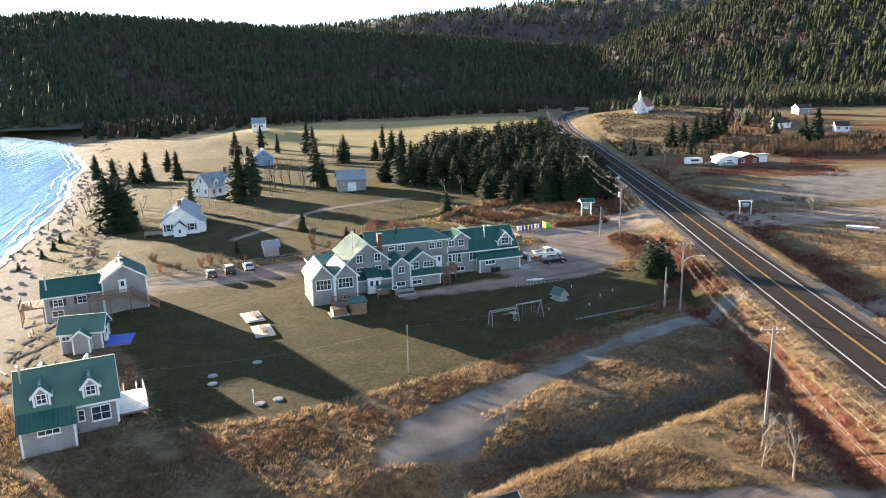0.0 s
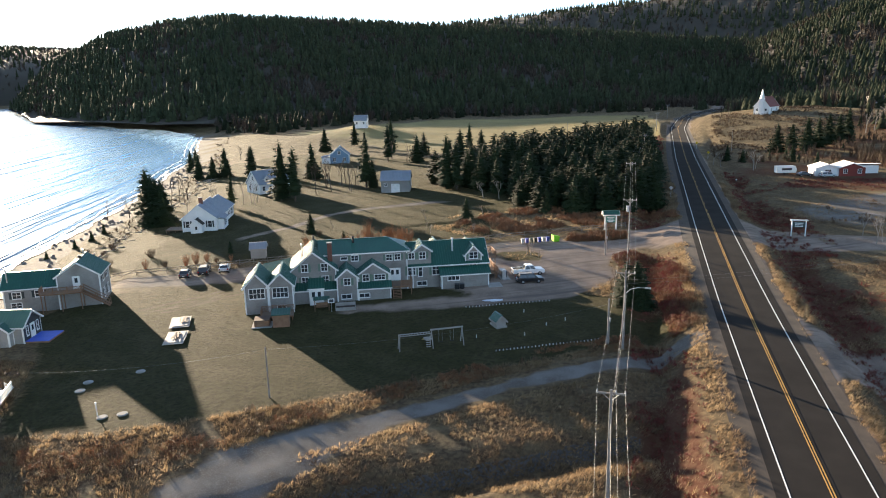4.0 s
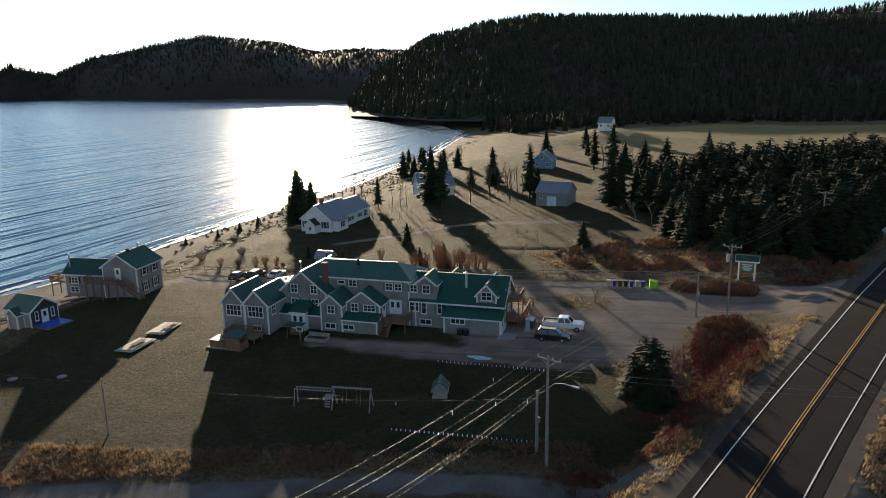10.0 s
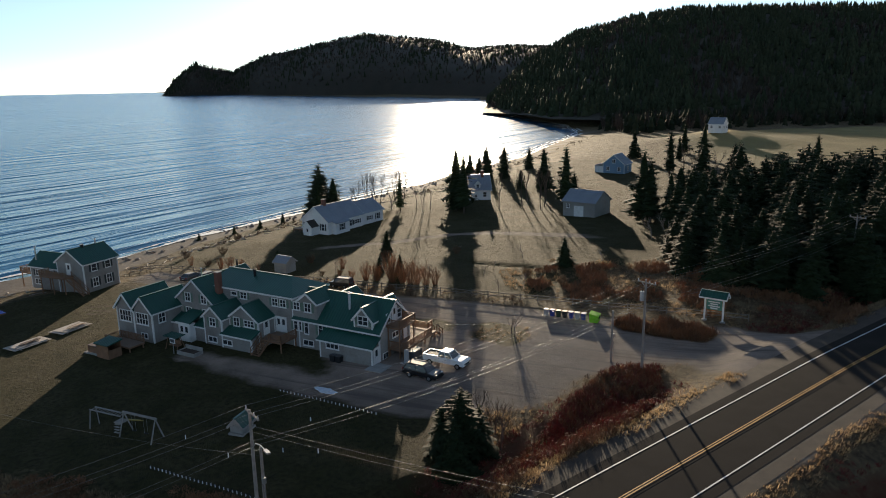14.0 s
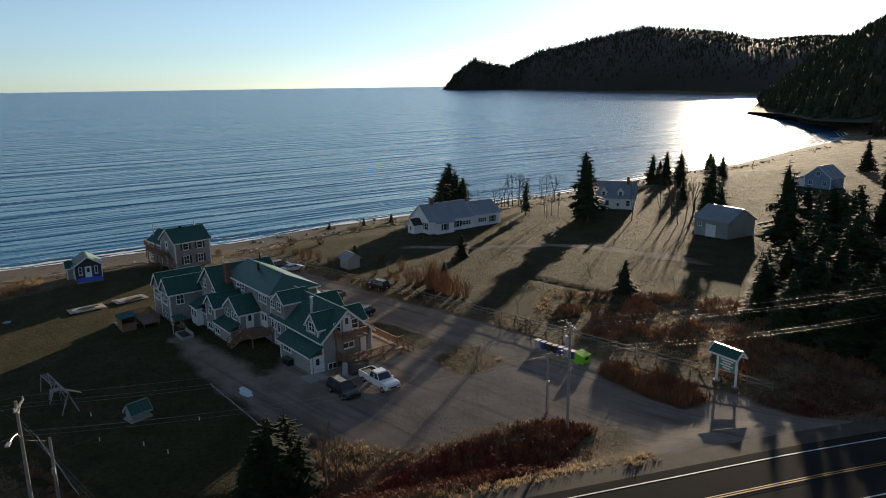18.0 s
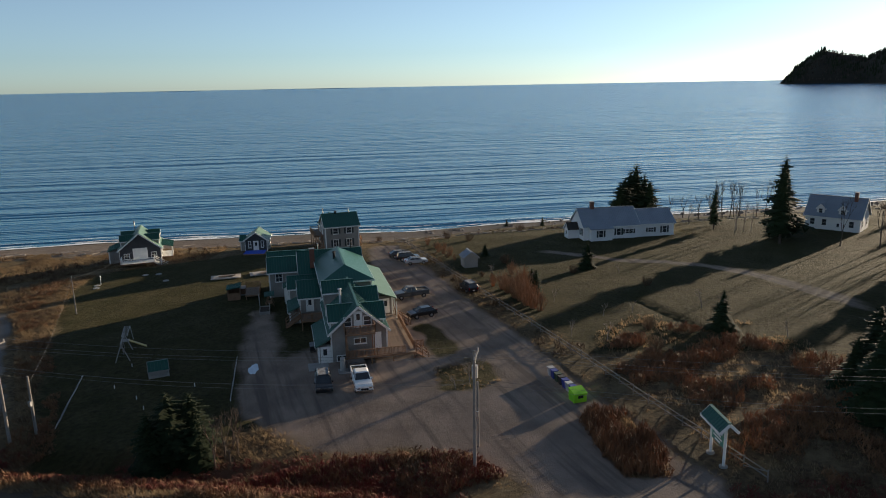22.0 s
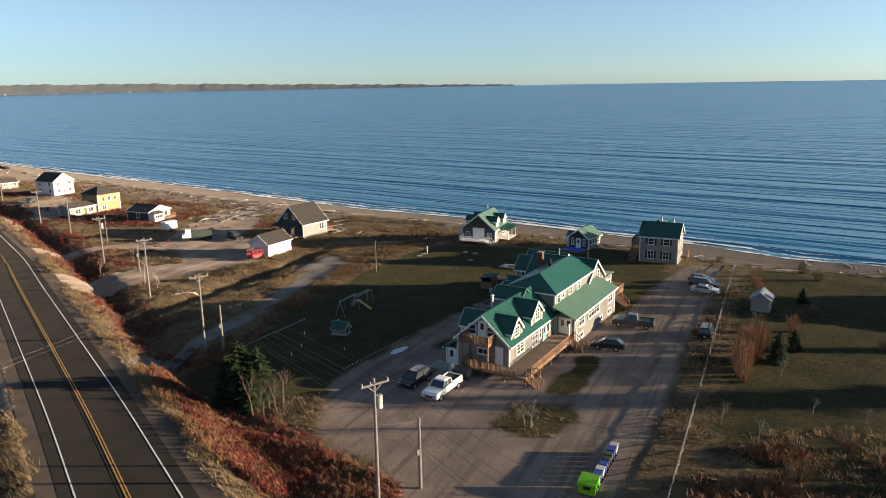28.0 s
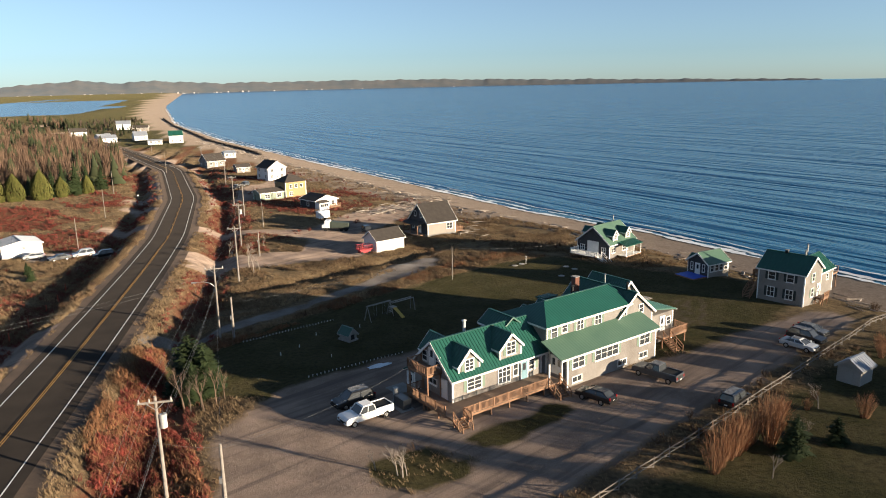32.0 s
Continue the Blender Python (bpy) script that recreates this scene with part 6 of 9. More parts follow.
def bare_tree(h, seed, mat=None, spread=0.5, depth=4, lean=0.05, thin=1.0):
    """A leafless tree: trunk, limbs and fine twigs."""
    r_ = random.Random(seed)
    trunk, crown = bmesh.new(), bmesh.new()

    def grow(p, d, length, r, k):
        q = p + d * length
        tube(trunk if k == depth else crown, p, q, r, r * 0.62, 6 if k == depth else 3)
        if k == 0:
            return
        for i in range(3 if k > 1 else 4):
            side = Vector((r_.gauss(0, 1), r_.gauss(0, 1), r_.gauss(0, 0.4)))
            nd = (d * 1.0 + side.normalized() * spread * r_.uniform(0.7, 1.3) + Vector((0, 0, 0.18))).normalized()
            grow(p + d * length * r_.uniform(0.55, 1.0), nd, length * r_.uniform(0.55, 0.8), r * 0.5, k - 1)

    grow(Vector((0, 0, -0.2)), Vector((r_.gauss(0, lean), r_.gauss(0, lean), 1)).normalized(), h * 0.36, (h * 0.014 + 0.035) * thin, depth)
    top = new("bare_tree")
    part("trunk", trunk, mat or BARK, top)
    part("crown", crown, mat or TWIG, top)
    return top


def bush(h, w, seed, mat, count=150):
    """A bush of many thin forked shoots that fan out from one stool."""
    r_ = np.random.default_rng(seed)
    vs, fs = [], []

    def shoot(p, q, t):
        d = q - p
        a = r_.uniform(0, 3.14)
        s = np.array((math.cos(a), math.sin(a), 0)) * t
        b = len(vs)
        vs.extend([tuple(p - s), tuple(p + s), tuple(q)])
        fs.append((b, b + 1, b + 2))

    for _ in range(count):
        a, rr = r_.uniform(0, 6.28), w * math.sqrt(r_.uniform(0, 1))
        end = np.array((rr * math.cos(a), rr * math.sin(a), h * r_.uniform(0.55, 1.0) * (1 - 0.3 * (rr / w) ** 2)))
        root = np.array((end[0] * 0.3, end[1] * 0.3, -0.1))
        t = 0.010 + 0.003 * h
        shoot(root, end, t)
        for f in (0.45, 0.6, 0.75):
            p = root + (end - root) * f
            shoot(p, p + (end - root) * r_.uniform(0.2, 0.4) + r_.normal(0, 0.06 * h, 3) * (1, 1, 0.4), t * 0.8)
    return raw("bush", vs, fs, mat)


def plant(proto, x, y, scale=1.0, turn=None, label="", category="tree", group="", sink=0.0):
    ob = copy_thing(proto, pose(x, y, ground(x, y) - sink, 0, 0, random.uniform(0, 360) if turn is None else turn) @ Matrix.Scale(scale, 4))
    return tagged(ob, label, category, group)


def discard(*protos):
    for p in protos:
        for o in (*p.children_recursive, p):
            bpy.data.objects.remove(o)


SPR = [spruce_tree(12, 1, 0.24), spruce_tree(12, 2, 0.31, 0.03), spruce_tree(12, 3, 0.19, 0.16, power=0.5), spruce_tree(12, 4, 0.38, 0.0), spruce_tree(12, 5, 0.36, 0.04, power=0.5)]


def spruces(*rows):
    """Single spruces: place, height and kind of each."""
    for x, y, h, v in rows:
        plant(SPR[v], x, y, h / 12, label="dark green spruce with drooping boughs" if h > 6 else "small young spruce in the grass")


# shore houses
spruces((-69.4, 206.0, 17.8, 0), (-64.5, 204.7, 16.2, 2), (-94.9, 178.2, 15.8, 1), (-92.3, 176.6, 14.0, 1), (-89.8, 175.2, 12.6, 4), (-87.4, 174.0, 11.4, 1), (-97.3, 180.6, 13.2, 1), (-93.0, 181.5, 11.5, 3), (-79.5, 194.5, 9.5, 2), (-98.5, 145.5, 2.0, 3), (-99, 155, 2.4, 3), (-101, 163, 2.6, 3), (-104, 171, 2.9, 3))
# far fields and shore
spruces((-112, 372, 13, 0), (-55, 298, 12, 1), (-33, 324, 11, 1), (-42, 302, 9, 3), (-13, 252, 11, 1), (-126, 288, 9, 1), (-111, 261, 11, 1), (-68, 299, 16, 2), (-85.2, 244.7, 6.4, 1), (-79.3, 336.6, 16.3, 0), (-32.7, 282.7, 14.2, 1), (12.8, 314.3, 12.6, 0), (27, 402, 8, 1), (-46, 358, 12, 0), (-60, 326, 10.5, 1), (-139, 268, 11, 1), (-124, 264, 12, 1), (-80, 250, 13, 1), (-131, 266, 9, 3), (-160, 294, 10, 1), (-172, 316, 9, 1))
# far fields and shore
spruces((-115, 340, 12, 1), (-96, 345, 10, 0))
# meadow north of the fence
spruces((-41.2, 165.5, 4.9, 3), (-23.6, 226, 17, 0), (-20, 224, 15, 2), (-17.5, 228, 12, 0), (-7.6, 182.5, 5.6, 3), (-51.5, 229.5, 16.5, 2), (-49.8, 231, 9.5, 1), (-30.4, 237.3, 11.3, 4), (-29, 156, 3.0, 3), (-23.6, 157, 4.2, 3))
# lot and roadside
spruces((-50.5, 145.5, 2.6, 3), (32.6, 126.0, 7.4, 4), (31.0, 127.4, 6.6, 4), (33.6, 124.4, 5.8, 3), (30.8, 125.2, 5.4, 4), (32.2, 128.6, 5.0, 3))
# edge of the wood beside the southern road
spruces((97.0, -66.0, 12.5, 0), (93.5, -69.0, 11.5, 1), (90.5, -72.0, 10.5, 0), (100.0, -64.5, 9.5, 1), (87.5, -80.0, 9.0, 1))
# east of the road
spruces((86.3, 318.7, 11.8, 1), (98.1, 323.9, 13.4, 1), (110.1, 342.9, 12.7, 4), (120.1, 353.7, 13.8, 1), (92, 321, 11, 4), (104, 333, 12.5, 1), (115, 347, 12, 4), (87, 293, 6.4, 3), (143, 318, 11.7, 1), (150, 321.8, 15.9, 3), (146, 325, 12, 1), (70.5, 58, 3.2, 3), (73, 52, 2.6, 3), (66, 300, 6, 3), (70, 290, 5, 3))
stand = []
r_ = random.Random(11)
STAND = [(-18, 226), (-2, 206), (9, 191), (22, 192), (38, 191), (40, 232), (44, 300), (46, 390), (20, 352), (-14, 300), (-22, 258)]
while len(stand) < 330:
    x, y = r_.uniform(-28, 48), r_.uniform(189, 392)
    if inside(np.array(x), np.array(y), STAND) and all((x - a) ** 2 + (y - b) ** 2 > 6 for a, b in stand) and abs(x - 49) > 9:
        stand.append((x, y))
far_stand = []
for x, y in stand:
    if y > 262:
        far_stand.append((x, y, ground(x, y)))
        continue
    plant(SPR[r_.choice((4, 1, 4, 4, 3))], x, y, r_.uniform(7.5, 13) / 12 * (0.72 + 0.28 * min(1.0, (y - 189) / 25)), label="dark spruce in a dense roadside stand", group="spruce stand")
discard(*SPR)
low = spruce_tree(5, 8, 0.36, 0.03, power=0.5)
crown = [o for o in low.children if o.name.startswith("crown")][0].data
crown.calc_loop_triangles()
cv = np.array([v.co[:] for v in crown.vertices])
ct = np.array([t.vertices[:] for t in crown.loop_triangles])
vs, fs = [], []
for k, (x, y, z) in enumerate(far_stand):
    a, sc = r_.uniform(0, 6.28), r_.uniform(8.0, 12.5) / 5
    ca_, sa_ = math.cos(a), math.sin(a)
    vs.append(np.stack([x + sc * (cv[:, 0] * ca_ - cv[:, 1] * sa_), y + sc * (cv[:, 0] * sa_ + cv[:, 1] * ca_), z + sc * cv[:, 2]], -1))
    fs.append(ct + k * len(cv))
tagged(big_mesh("spruce_stand", np.concatenate(vs), np.concatenate(fs), SPRUCE), "far side of the dense dark roadside spruce stand", "forest", kind="stuff")
discard(low)

BT = [bare_tree(10, 21, BIRCH), bare_tree(10, 22, BARK, 0.42), bare_tree(10, 23, BIRCH, 0.6), bare_tree(10, 24, TWIG, 0.35), bare_tree(10, 25, BARK, 0.30, thin=0.62), bare_tree(10, 26, BIRCH, 0.30, thin=0.6)]


def bare_trees(*rows):
    """Single leafless trees: place, height and kind of each."""
    for x, y, h, v in rows:
        plant(BT[v], x, y, h / 10, label="leafless tree with fine grey-brown branches" if h > 5 else "small leafless sapling in the grass")


# shore houses
bare_trees((-65.0, 228.3, 11.8, 3), (-60.7, 231.3, 11.5, 3), (-68.5, 237.1, 11.4, 1), (-63, 240, 10, 3), (-107.8, 200.2, 13.6, 4), (-109.5, 202.4, 13.4, 4), (-110.6, 204.5, 13.0, 4), (-112.4, 206, 13.2, 4), (-113.6, 207.8, 12.5, 4), (-108, 206, 12.2, 4), (-106, 210, 11.5, 4), (-110, 213, 12.5, 4), (-108.5, 215.5, 12, 1), (-111.5, 200.5, 11, 4), (-76.6, 200.4, 9.0, 5), (-78.4, 199.2, 8.2, 5), (-74.0, 198.0, 8.6, 5), (-75.2, 201.6, 7.6, 5), (-62.8, 215.6, 13.0, 4), (-60.4, 222.0, 13.5, 4), (-56.0, 226.0, 12.5, 4), (-53.8, 222.5, 11.5, 4), (-113.2, 192.8, 8.6, 1), (-118.7, 190.0, 8.0, 3), (-86, 196, 9, 0), (-92, 191, 7, 0), (-108, 196, 8, 1), (-113, 200, 9, 1))
# meadow north of the fence
bare_trees((-57, 234, 9, 3), (-8.9, 210, 6.5, 2), (-4, 208, 7, 0), (2.3, 203, 7, 0), (12.1, 151.7, 4.6, 2), (12.5, 151.3, 4.0, 2), (11.7, 151.5, 3.6, 2), (12.2, 151.2, 3.2, 1), (-3.4, 162.7, 3.2, 2), (-2.4, 167.3, 3.4, 0), (-12.4, 167.2, 2.6, 0), (-14.5, 171.4, 2.3, 0), (-19, 160, 3.0, 0), (-25.4, 156.0, 4.2, 0), (-17.7, 181.6, 3.8, 2), (-5, 190, 3, 2), (-38, 171, 2.5, 2))
# east of the road
bare_trees((79, 170.4, 7.2, 0), (78.5, 177.7, 5.9, 0), (80.5, 172, 6.4, 2), (139.9, 378.1, 14.6, 0), (136, 374, 13, 2), (131, 368, 12, 0), (70.8, 270, 8.9, 0), (72, 274, 7, 2), (75, 410, 11, 1), (80, 416, 10, 1), (59, 278, 6, 0), (62, 283, 6, 0))
# lot and roadside
bare_trees((27.5, 66.8, 5.2, 0), (28.6, 62.1, 7.2, 0), (26.5, 64, 4.5, 2), (14.3, 149.9, 2.6, 2), (33.0, 130.6, 6.4, 3), (31.2, 130.6, 5.6, 1), (29.6, 130.6, 5.8, 3), (30.8, 131.8, 5.0, 3), (28.8, 129.0, 4.4, 3), (32.2, 131.6, 4.6, 1), (-33, 149, 4, 2))
# far fields and shore
bare_trees((-60, 300, 10, 3), (-70, 310, 12, 3), (-58, 312, 11, 1), (-150, 320, 9, 1))
# south of the track
bare_trees((24.5, -28, 7, 1), (30, -33, 6, 1), (33.5, 45, 4.5, 0), (26, 40, 4, 0))
discard(*BT)

WILLOW = material("orange_willow_shoots", (0.300, 0.150, 0.070), 0.9, second=(0.190, 0.098, 0.050), vary=0.35)
RUST = material("rust_red_twigs", (0.185, 0.034, 0.025), 0.9, second=(0.090, 0.034, 0.023), scale=0.5, vary=0.5)
RUSSET = material("russet_stems", (0.270, 0.130, 0.060), 0.9, second=(0.135, 0.070, 0.037), scale=0.4, vary=0.45)
BROWNTW = material("brown_twigs", (0.135, 0.085, 0.048), 0.9, second=(0.085, 0.052, 0.03), vary=0.3)
WB = [bush(6, 1.7, 31, WILLOW, 120), bush(4, 1.5, 32, WILLOW, 95), bush(2.2, 1.4, 33, BROWNTW, 130)]


def bushes(*rows):
    """Willow bushes: place, kind and scale of each."""
    for x, y, v, s in rows:
        plant(WB[v], x, y, s, label="dense bush of upright orange-brown shoots", category="bush")


# meadow north of the fence
bushes((-14.5, 158.1, 1, 0.9), (-15.8, 157.0, 1, 1.1), (-17.2, 156.0, 1, 1.2), (-18.4, 155.6, 0, 0.85), (-19.6, 154.8, 1, 1.1), (-21.4, 153.8, 1, 1.1), (-22.8, 154.6, 0, 1.05), (-24.2, 152.4, 1, 1.0), (-26.2, 151.4, 1, 1.0), (-36, 152, 1, 0.8), (-38, 163, 2, 0.8), (-7.5, 173, 2, 1.0), (-30, 175, 2, 0.9), (1, 173, 2, 1.0), (6, 176, 2, 1.0))
# lot and roadside
bushes((-28.1, 149.5, 1, 0.6), (-31.6, 149.0, 1, 0.45), (-34.4, 146.8, 2, 0.6), (-47.0, 139.8, 1, 0.4), (-49.2, 138.0, 2, 0.6), (-51.4, 138.2, 1, 0.6), (-52.9, 136.6, 1, 0.75), (-54.2, 135.2, 1, 0.7), (-58.3, 134.0, 2, 0.7), (-45, 150, 2, 1))
# shore houses
bushes((-61.0, 131.6, 1, 0.6), (-66, 140, 2, 1.0), (-72, 134, 2, 1.1), (-84, 150, 2, 1.0), (-70, 118, 2, 0.8))
discard(*WB)

# ---- tall grass and low scrub ----
def cover(x, y, polys):
    return np.any([inside(x, y, p) for p in polys], axis=0)


def tufts(name, P, H, W, blades, mat, label, lean=0.5):
    """Many grass tufts in one mesh, each of a few bent blades."""
    k = len(P)
    a = rng.uniform(0, 6.28, (k, blades))
    out = rng.uniform(0.1, lean, (k, blades)) * H[:, None]
    sway = np.stack([0.35 * H[:, None] + 0 * a, -0.22 * H[:, None] + 0 * a, 0 * a], -1)
    hh = H[:, None] * rng.uniform(0.6, 1.1, (k, blades))
    base = P[:, None, :] + np.stack([np.cos(a), np.sin(a), np.zeros_like(a)], -1) * 0.12
    s = np.stack([-np.sin(a), np.cos(a), np.zeros_like(a)], -1) * W[:, None, None]
    tip = base + np.stack([np.cos(a) * out, np.sin(a) * out, hh], -1) + sway
    v = np.stack([base - s, base + s, tip], 2).reshape(-1, 3)
    return tagged(big_mesh(name, v, np.arange(len(v)).reshape(-1, 3), mat), label, "grass", kind="stuff")


def tussocks(name, P, H, spread, mat, label, blades=16):
    """Rough clumps of long grass, bent over by the wind."""
    k = len(P)
    a, r = rng.uniform(0, 6.28, (k, blades)), spread[:, None] * np.sqrt(rng.uniform(0, 1, (k, blades)))
    base = P[:, None, :] + np.stack([np.cos(a) * r, np.sin(a) * r, -0.05 + 0 * a], -1)
    hh = H[:, None] * rng.uniform(0.6, 1.1, (k, blades)) * (1 - 0.4 * (r / spread[:, None]) ** 2)
    tip = base + np.stack([np.cos(a) * r * 0.8 + 0.4 * hh, np.sin(a) * r * 0.8 - 0.25 * hh, hh], -1)
    b = rng.uniform(0, 3.14, (k, blades))
    s = np.stack([np.cos(b), np.sin(b), 0 * b], -1) * 0.035
    v = np.stack([base - s, base + s, tip], 2).reshape(-1, 3)
    return tagged(big_mesh(name, v, np.arange(len(v)).reshape(-1, 3), mat), label, "grass", kind="stuff")


def scatter(count, x0, x1, y0, y1, keep):
    x, y = rng.uniform(x0, x1, count), rng.uniform(y0, y1, count)
    ok = keep(x, y)
    x, y = x[ok], y[ok]
    return np.stack([x, y, height(x, y) - 0.03], -1)


def wild(x, y):
    """Where long dry grass stands: off the lawns, gravel, road and beach, in uneven patches."""
    d = (x - np.interp(y, SHORE_Y, SHORE_X)) * 0.92
    off = np.abs(x - road_x(y))
    lot = cover(x, y, [LOT, LAWN, PAD, NORTH, [(-72, 132), (-66, 112), (-62, 86), (-44, 88), (-44, 112), (-38, 124), (-46, 134)]]) & ~(inside(x, y, ISLAND) & (lumps(x, y, 1.9, 6.0) > -0.15))
    trk = (np.abs(y - track_mid(x)) < 3.4) & (x > -6) & (x < 47)
    gardens = cover(x, y, YARDS + [[(41, 55), (41, 63), (5, 59), (-6, 30), (14, 24), (18, 52)], [(54, 99), (54, 117), (90, 107), (130, 91), (130, 79), (84, 95)], [(54, 159), (54, 181), (160, 192), (160, 180), (84, 166)]])
    return (d > 21) & (off > 5.9 + 0.6 * lumps(x, y, 2.0)) & ~lot & ~trk & ~gardens & (~cover(x, y, RED[:7]) | (lumps(x, y, 2.6, 8.0) > 0.55)) & (lumps(x, y, 5.0, 3.0) + 0.4 * lumps(x, y, 1.7, 1.0) > -0.35)


GOLD = material("long_dry_grass", (0.35, 0.258, 0.150), 0.9, second=(0.160, 0.106, 0.066), scale=0.16, fine=0.7, bump=0, vary=0.45, spec=0.1, leaf=0.35)
P = scatter(170000, -62, 92, 22, 130, wild)
tufts("long_grass", P, rng.uniform(0.15, 0.42, len(P)) * (1 + 0.6 * lumps(P[:, 0], P[:, 1], 6.0, 2.0)), rng.uniform(0.014, 0.032, len(P)), 6, GOLD, "long dry golden grass in uneven tufts")
P = scatter(60000, -75, 92, 130, 260, wild)
tufts("long_grass", P, rng.uniform(0.15, 0.42, len(P)) * (1 + 0.5 * lumps(P[:, 0], P[:, 1], 6.0, 2.0)), rng.uniform(0.02, 0.04, len(P)), 5, GOLD, "long dry golden grass in uneven tufts")
P = scatter(55000, -60, 150, -140, 22, lambda x, y: wild(x, y) & (red_patch(x, y) < 0.5))
tufts("long_grass", P, rng.uniform(0.25, 0.6, len(P)), rng.uniform(0.03, 0.06, len(P)), 4, GOLD, "long dry golden grass in uneven tufts")
P = scatter(60000, -62, 92, 22, 135, lambda x, y: wild(x, y) & (lumps(x, y, 7.0, 9.0) + rng.normal(0, 0.4, x.shape) > 0.0))
tussocks("grass_tussocks", P, rng.uniform(0.4, 0.95, len(P)), rng.uniform(0.25, 0.55, len(P)), GOLD, "rough golden grass tussocks bent by the wind")
P = scatter(16000, -62, 130, -140, 22, lambda x, y: wild(x, y) & (red_patch(x, y) < 0.5) & (lumps(x, y, 9.0, 9.0) + rng.normal(0, 0.4, x.shape) > 0.0))
tussocks("grass_tussocks", P, rng.uniform(0.4, 0.9, len(P)), rng.uniform(0.3, 0.6, len(P)), GOLD, "rough golden grass tussocks bent by the wind", 10)
edge = lambda x, y: ((np.abs(np.abs(x - road_x(y)) - 7.3 - 0.6 * lumps(x, y, 4.0, 3.0)) < 1.1) & (lumps(x, y, 3.0) > -0.5) & ~cover(x, y, YARDS + [LOT, [(41, 55), (41, 63), (5, 59)], [(54, 99), (54, 117), (90, 107)], [(54, 159), (54, 181), (160, 180)]])) | ((np.abs(np.abs(y - track_mid(x)) * 0.87 - 4.2) < 1.0) & (x > -6) & (x < 40))
P = scatter(200000, 0, 64, -120, 235, edge)
tufts("long_grass", P, rng.uniform(0.2, 0.55, len(P)), rng.uniform(0.025, 0.05, len(P)), 5, GOLD, "pale dry grass along the road and track")
TURF = material("short_turf", (0.050, 0.048, 0.020), 0.9, second=(0.080, 0.070, 0.032), scale=0.1, fine=0.7, bump=0, vary=0.35, spec=0.1, leaf=0.2)
P = scatter(80000, -62, 40, 70, 130, lambda x, y: inside(x, y, LAWN) & ~inside(x, y, LOT))
tufts("short_grass", P, rng.uniform(0.025, 0.07, len(P)), rng.uniform(0.02, 0.045, len(P)), 2, TURF, "short frosted lawn grass", 0.9)
P = scatter(110000, -115, 10, 125, 260, lambda x, y: inside(x, y, NORTH) & ((x + 0) * 0 == 0))
tufts("short_grass", P, rng.uniform(0.03, 0.09, len(P)), rng.uniform(0.025, 0.05, len(P)), 2, TURF, "short frosted meadow grass", 0.9)


def scrub(name, P, H, W, mat, label, blades=12):
    ob = bare_field(name, P, H, W, mat, label, blades)
    return tagged(ob, category="scrub")


P = scatter(72000, -20, 130, -130, 430, lambda x, y: (cover(x, y, RED) | (red_patch(x, y) > 0.45) | cover(x, y, [[(42.6, -7), (31, -11), (29.5, 22), (40.5, 22)], [(41, 38), (26, 29), (25, 46), (41, 51)]])) & ~cover(x, y, YARDS) & (np.abs(x - road_x(y)) > 8.3 + 0.8 * lumps(x, y, 4.0, 3.0)) & ~cover(x, y, [LOT]) & (lumps(x, y, 4.0) + rng.normal(0, 0.3, x.shape) > -0.25))
scrub("red_scrub", P, rng.uniform(0.35, 1.0, len(P)), rng.uniform(0.35, 0.75, len(P)), RUST, "low rust-red leafless scrub by the road", 14)
P = scatter(9000, -62, 92, 25, 215, lambda x, y: wild(x, y) & (lumps(x, y, 8.0, 5.0) > 0.25))
scrub("brown_scrub", P, rng.uniform(0.5, 1.5, len(P)), rng.uniform(0.4, 0.9, len(P)), BROWNTW, "low brown leafless scrub among the grass")
P = scatter(6500, -12, 42, 164, 202, lambda x, y: (lumps(x, y, 4.0, 6.0) > 0.0) & ~cover(x, y, [LOT]) & inside(x, y, [(4, 166), (30, 178), (42, 182), (40, 200), (6, 196), (-6, 182), (-10, 172)]))
scrub("brown_scrub", P, rng.uniform(0.6, 1.6, len(P)), rng.uniform(0.4, 0.9, len(P)), RUSSET, "rough russet scrub beyond the fence", 9)
P = scatter(5200, -16, 42, 160, 204, lambda x, y: (lumps(x, y, 5.0, 7.0) > -0.1) & ~cover(x, y, [LOT]) & inside(x, y, [(-2, 164), (30, 177), (40, 181), (39, 200), (6, 199), (-12, 186), (-14, 172)]))
tussocks("grass_tussocks", P, rng.uniform(0.3, 0.8, len(P)), rng.uniform(0.25, 0.55, len(P)), GOLD, "dry grass tussocks among the scrub beyond the fence", 10)
P = scatter(14000, -250, -20, -60, 460, lambda x, y: (np.abs((x - np.interp(y, SHORE_Y, SHORE_X)) * 0.92 - np.where(y > 125, 18, 30)) < 5) & ((y > 130) | (y < 92)) & (lumps(x, y, 9.0, 1.0) > 0.0))
scrub("brown_scrub", P, rng.uniform(0.5, 1.4, len(P)), rng.uniform(0.5, 1.0, len(P)), BROWNTW, "low wind-bent scrub on the bank above the beach")
P = scatter(2600, 42, 130, -100, 50, lambda x, y: (np.abs(x - road_x(y)) > 9) & (lumps(x, y, 7.0, 2.0) > 0.35))
scrub("red_scrub", P, rng.uniform(0.6, 1.6, len(P)), rng.uniform(0.5, 1.0, len(P)), RUST, "low rust-red leafless scrub by the road")
P = scatter(1500, -30, 45, -130, 40, lambda x, y: (x > np.interp(y, SHORE_Y, SHORE_X) + 26) & (np.abs(x - road_x(y)) > 8) & (lumps(x, y, 8.0, 4.0) > 0.3))
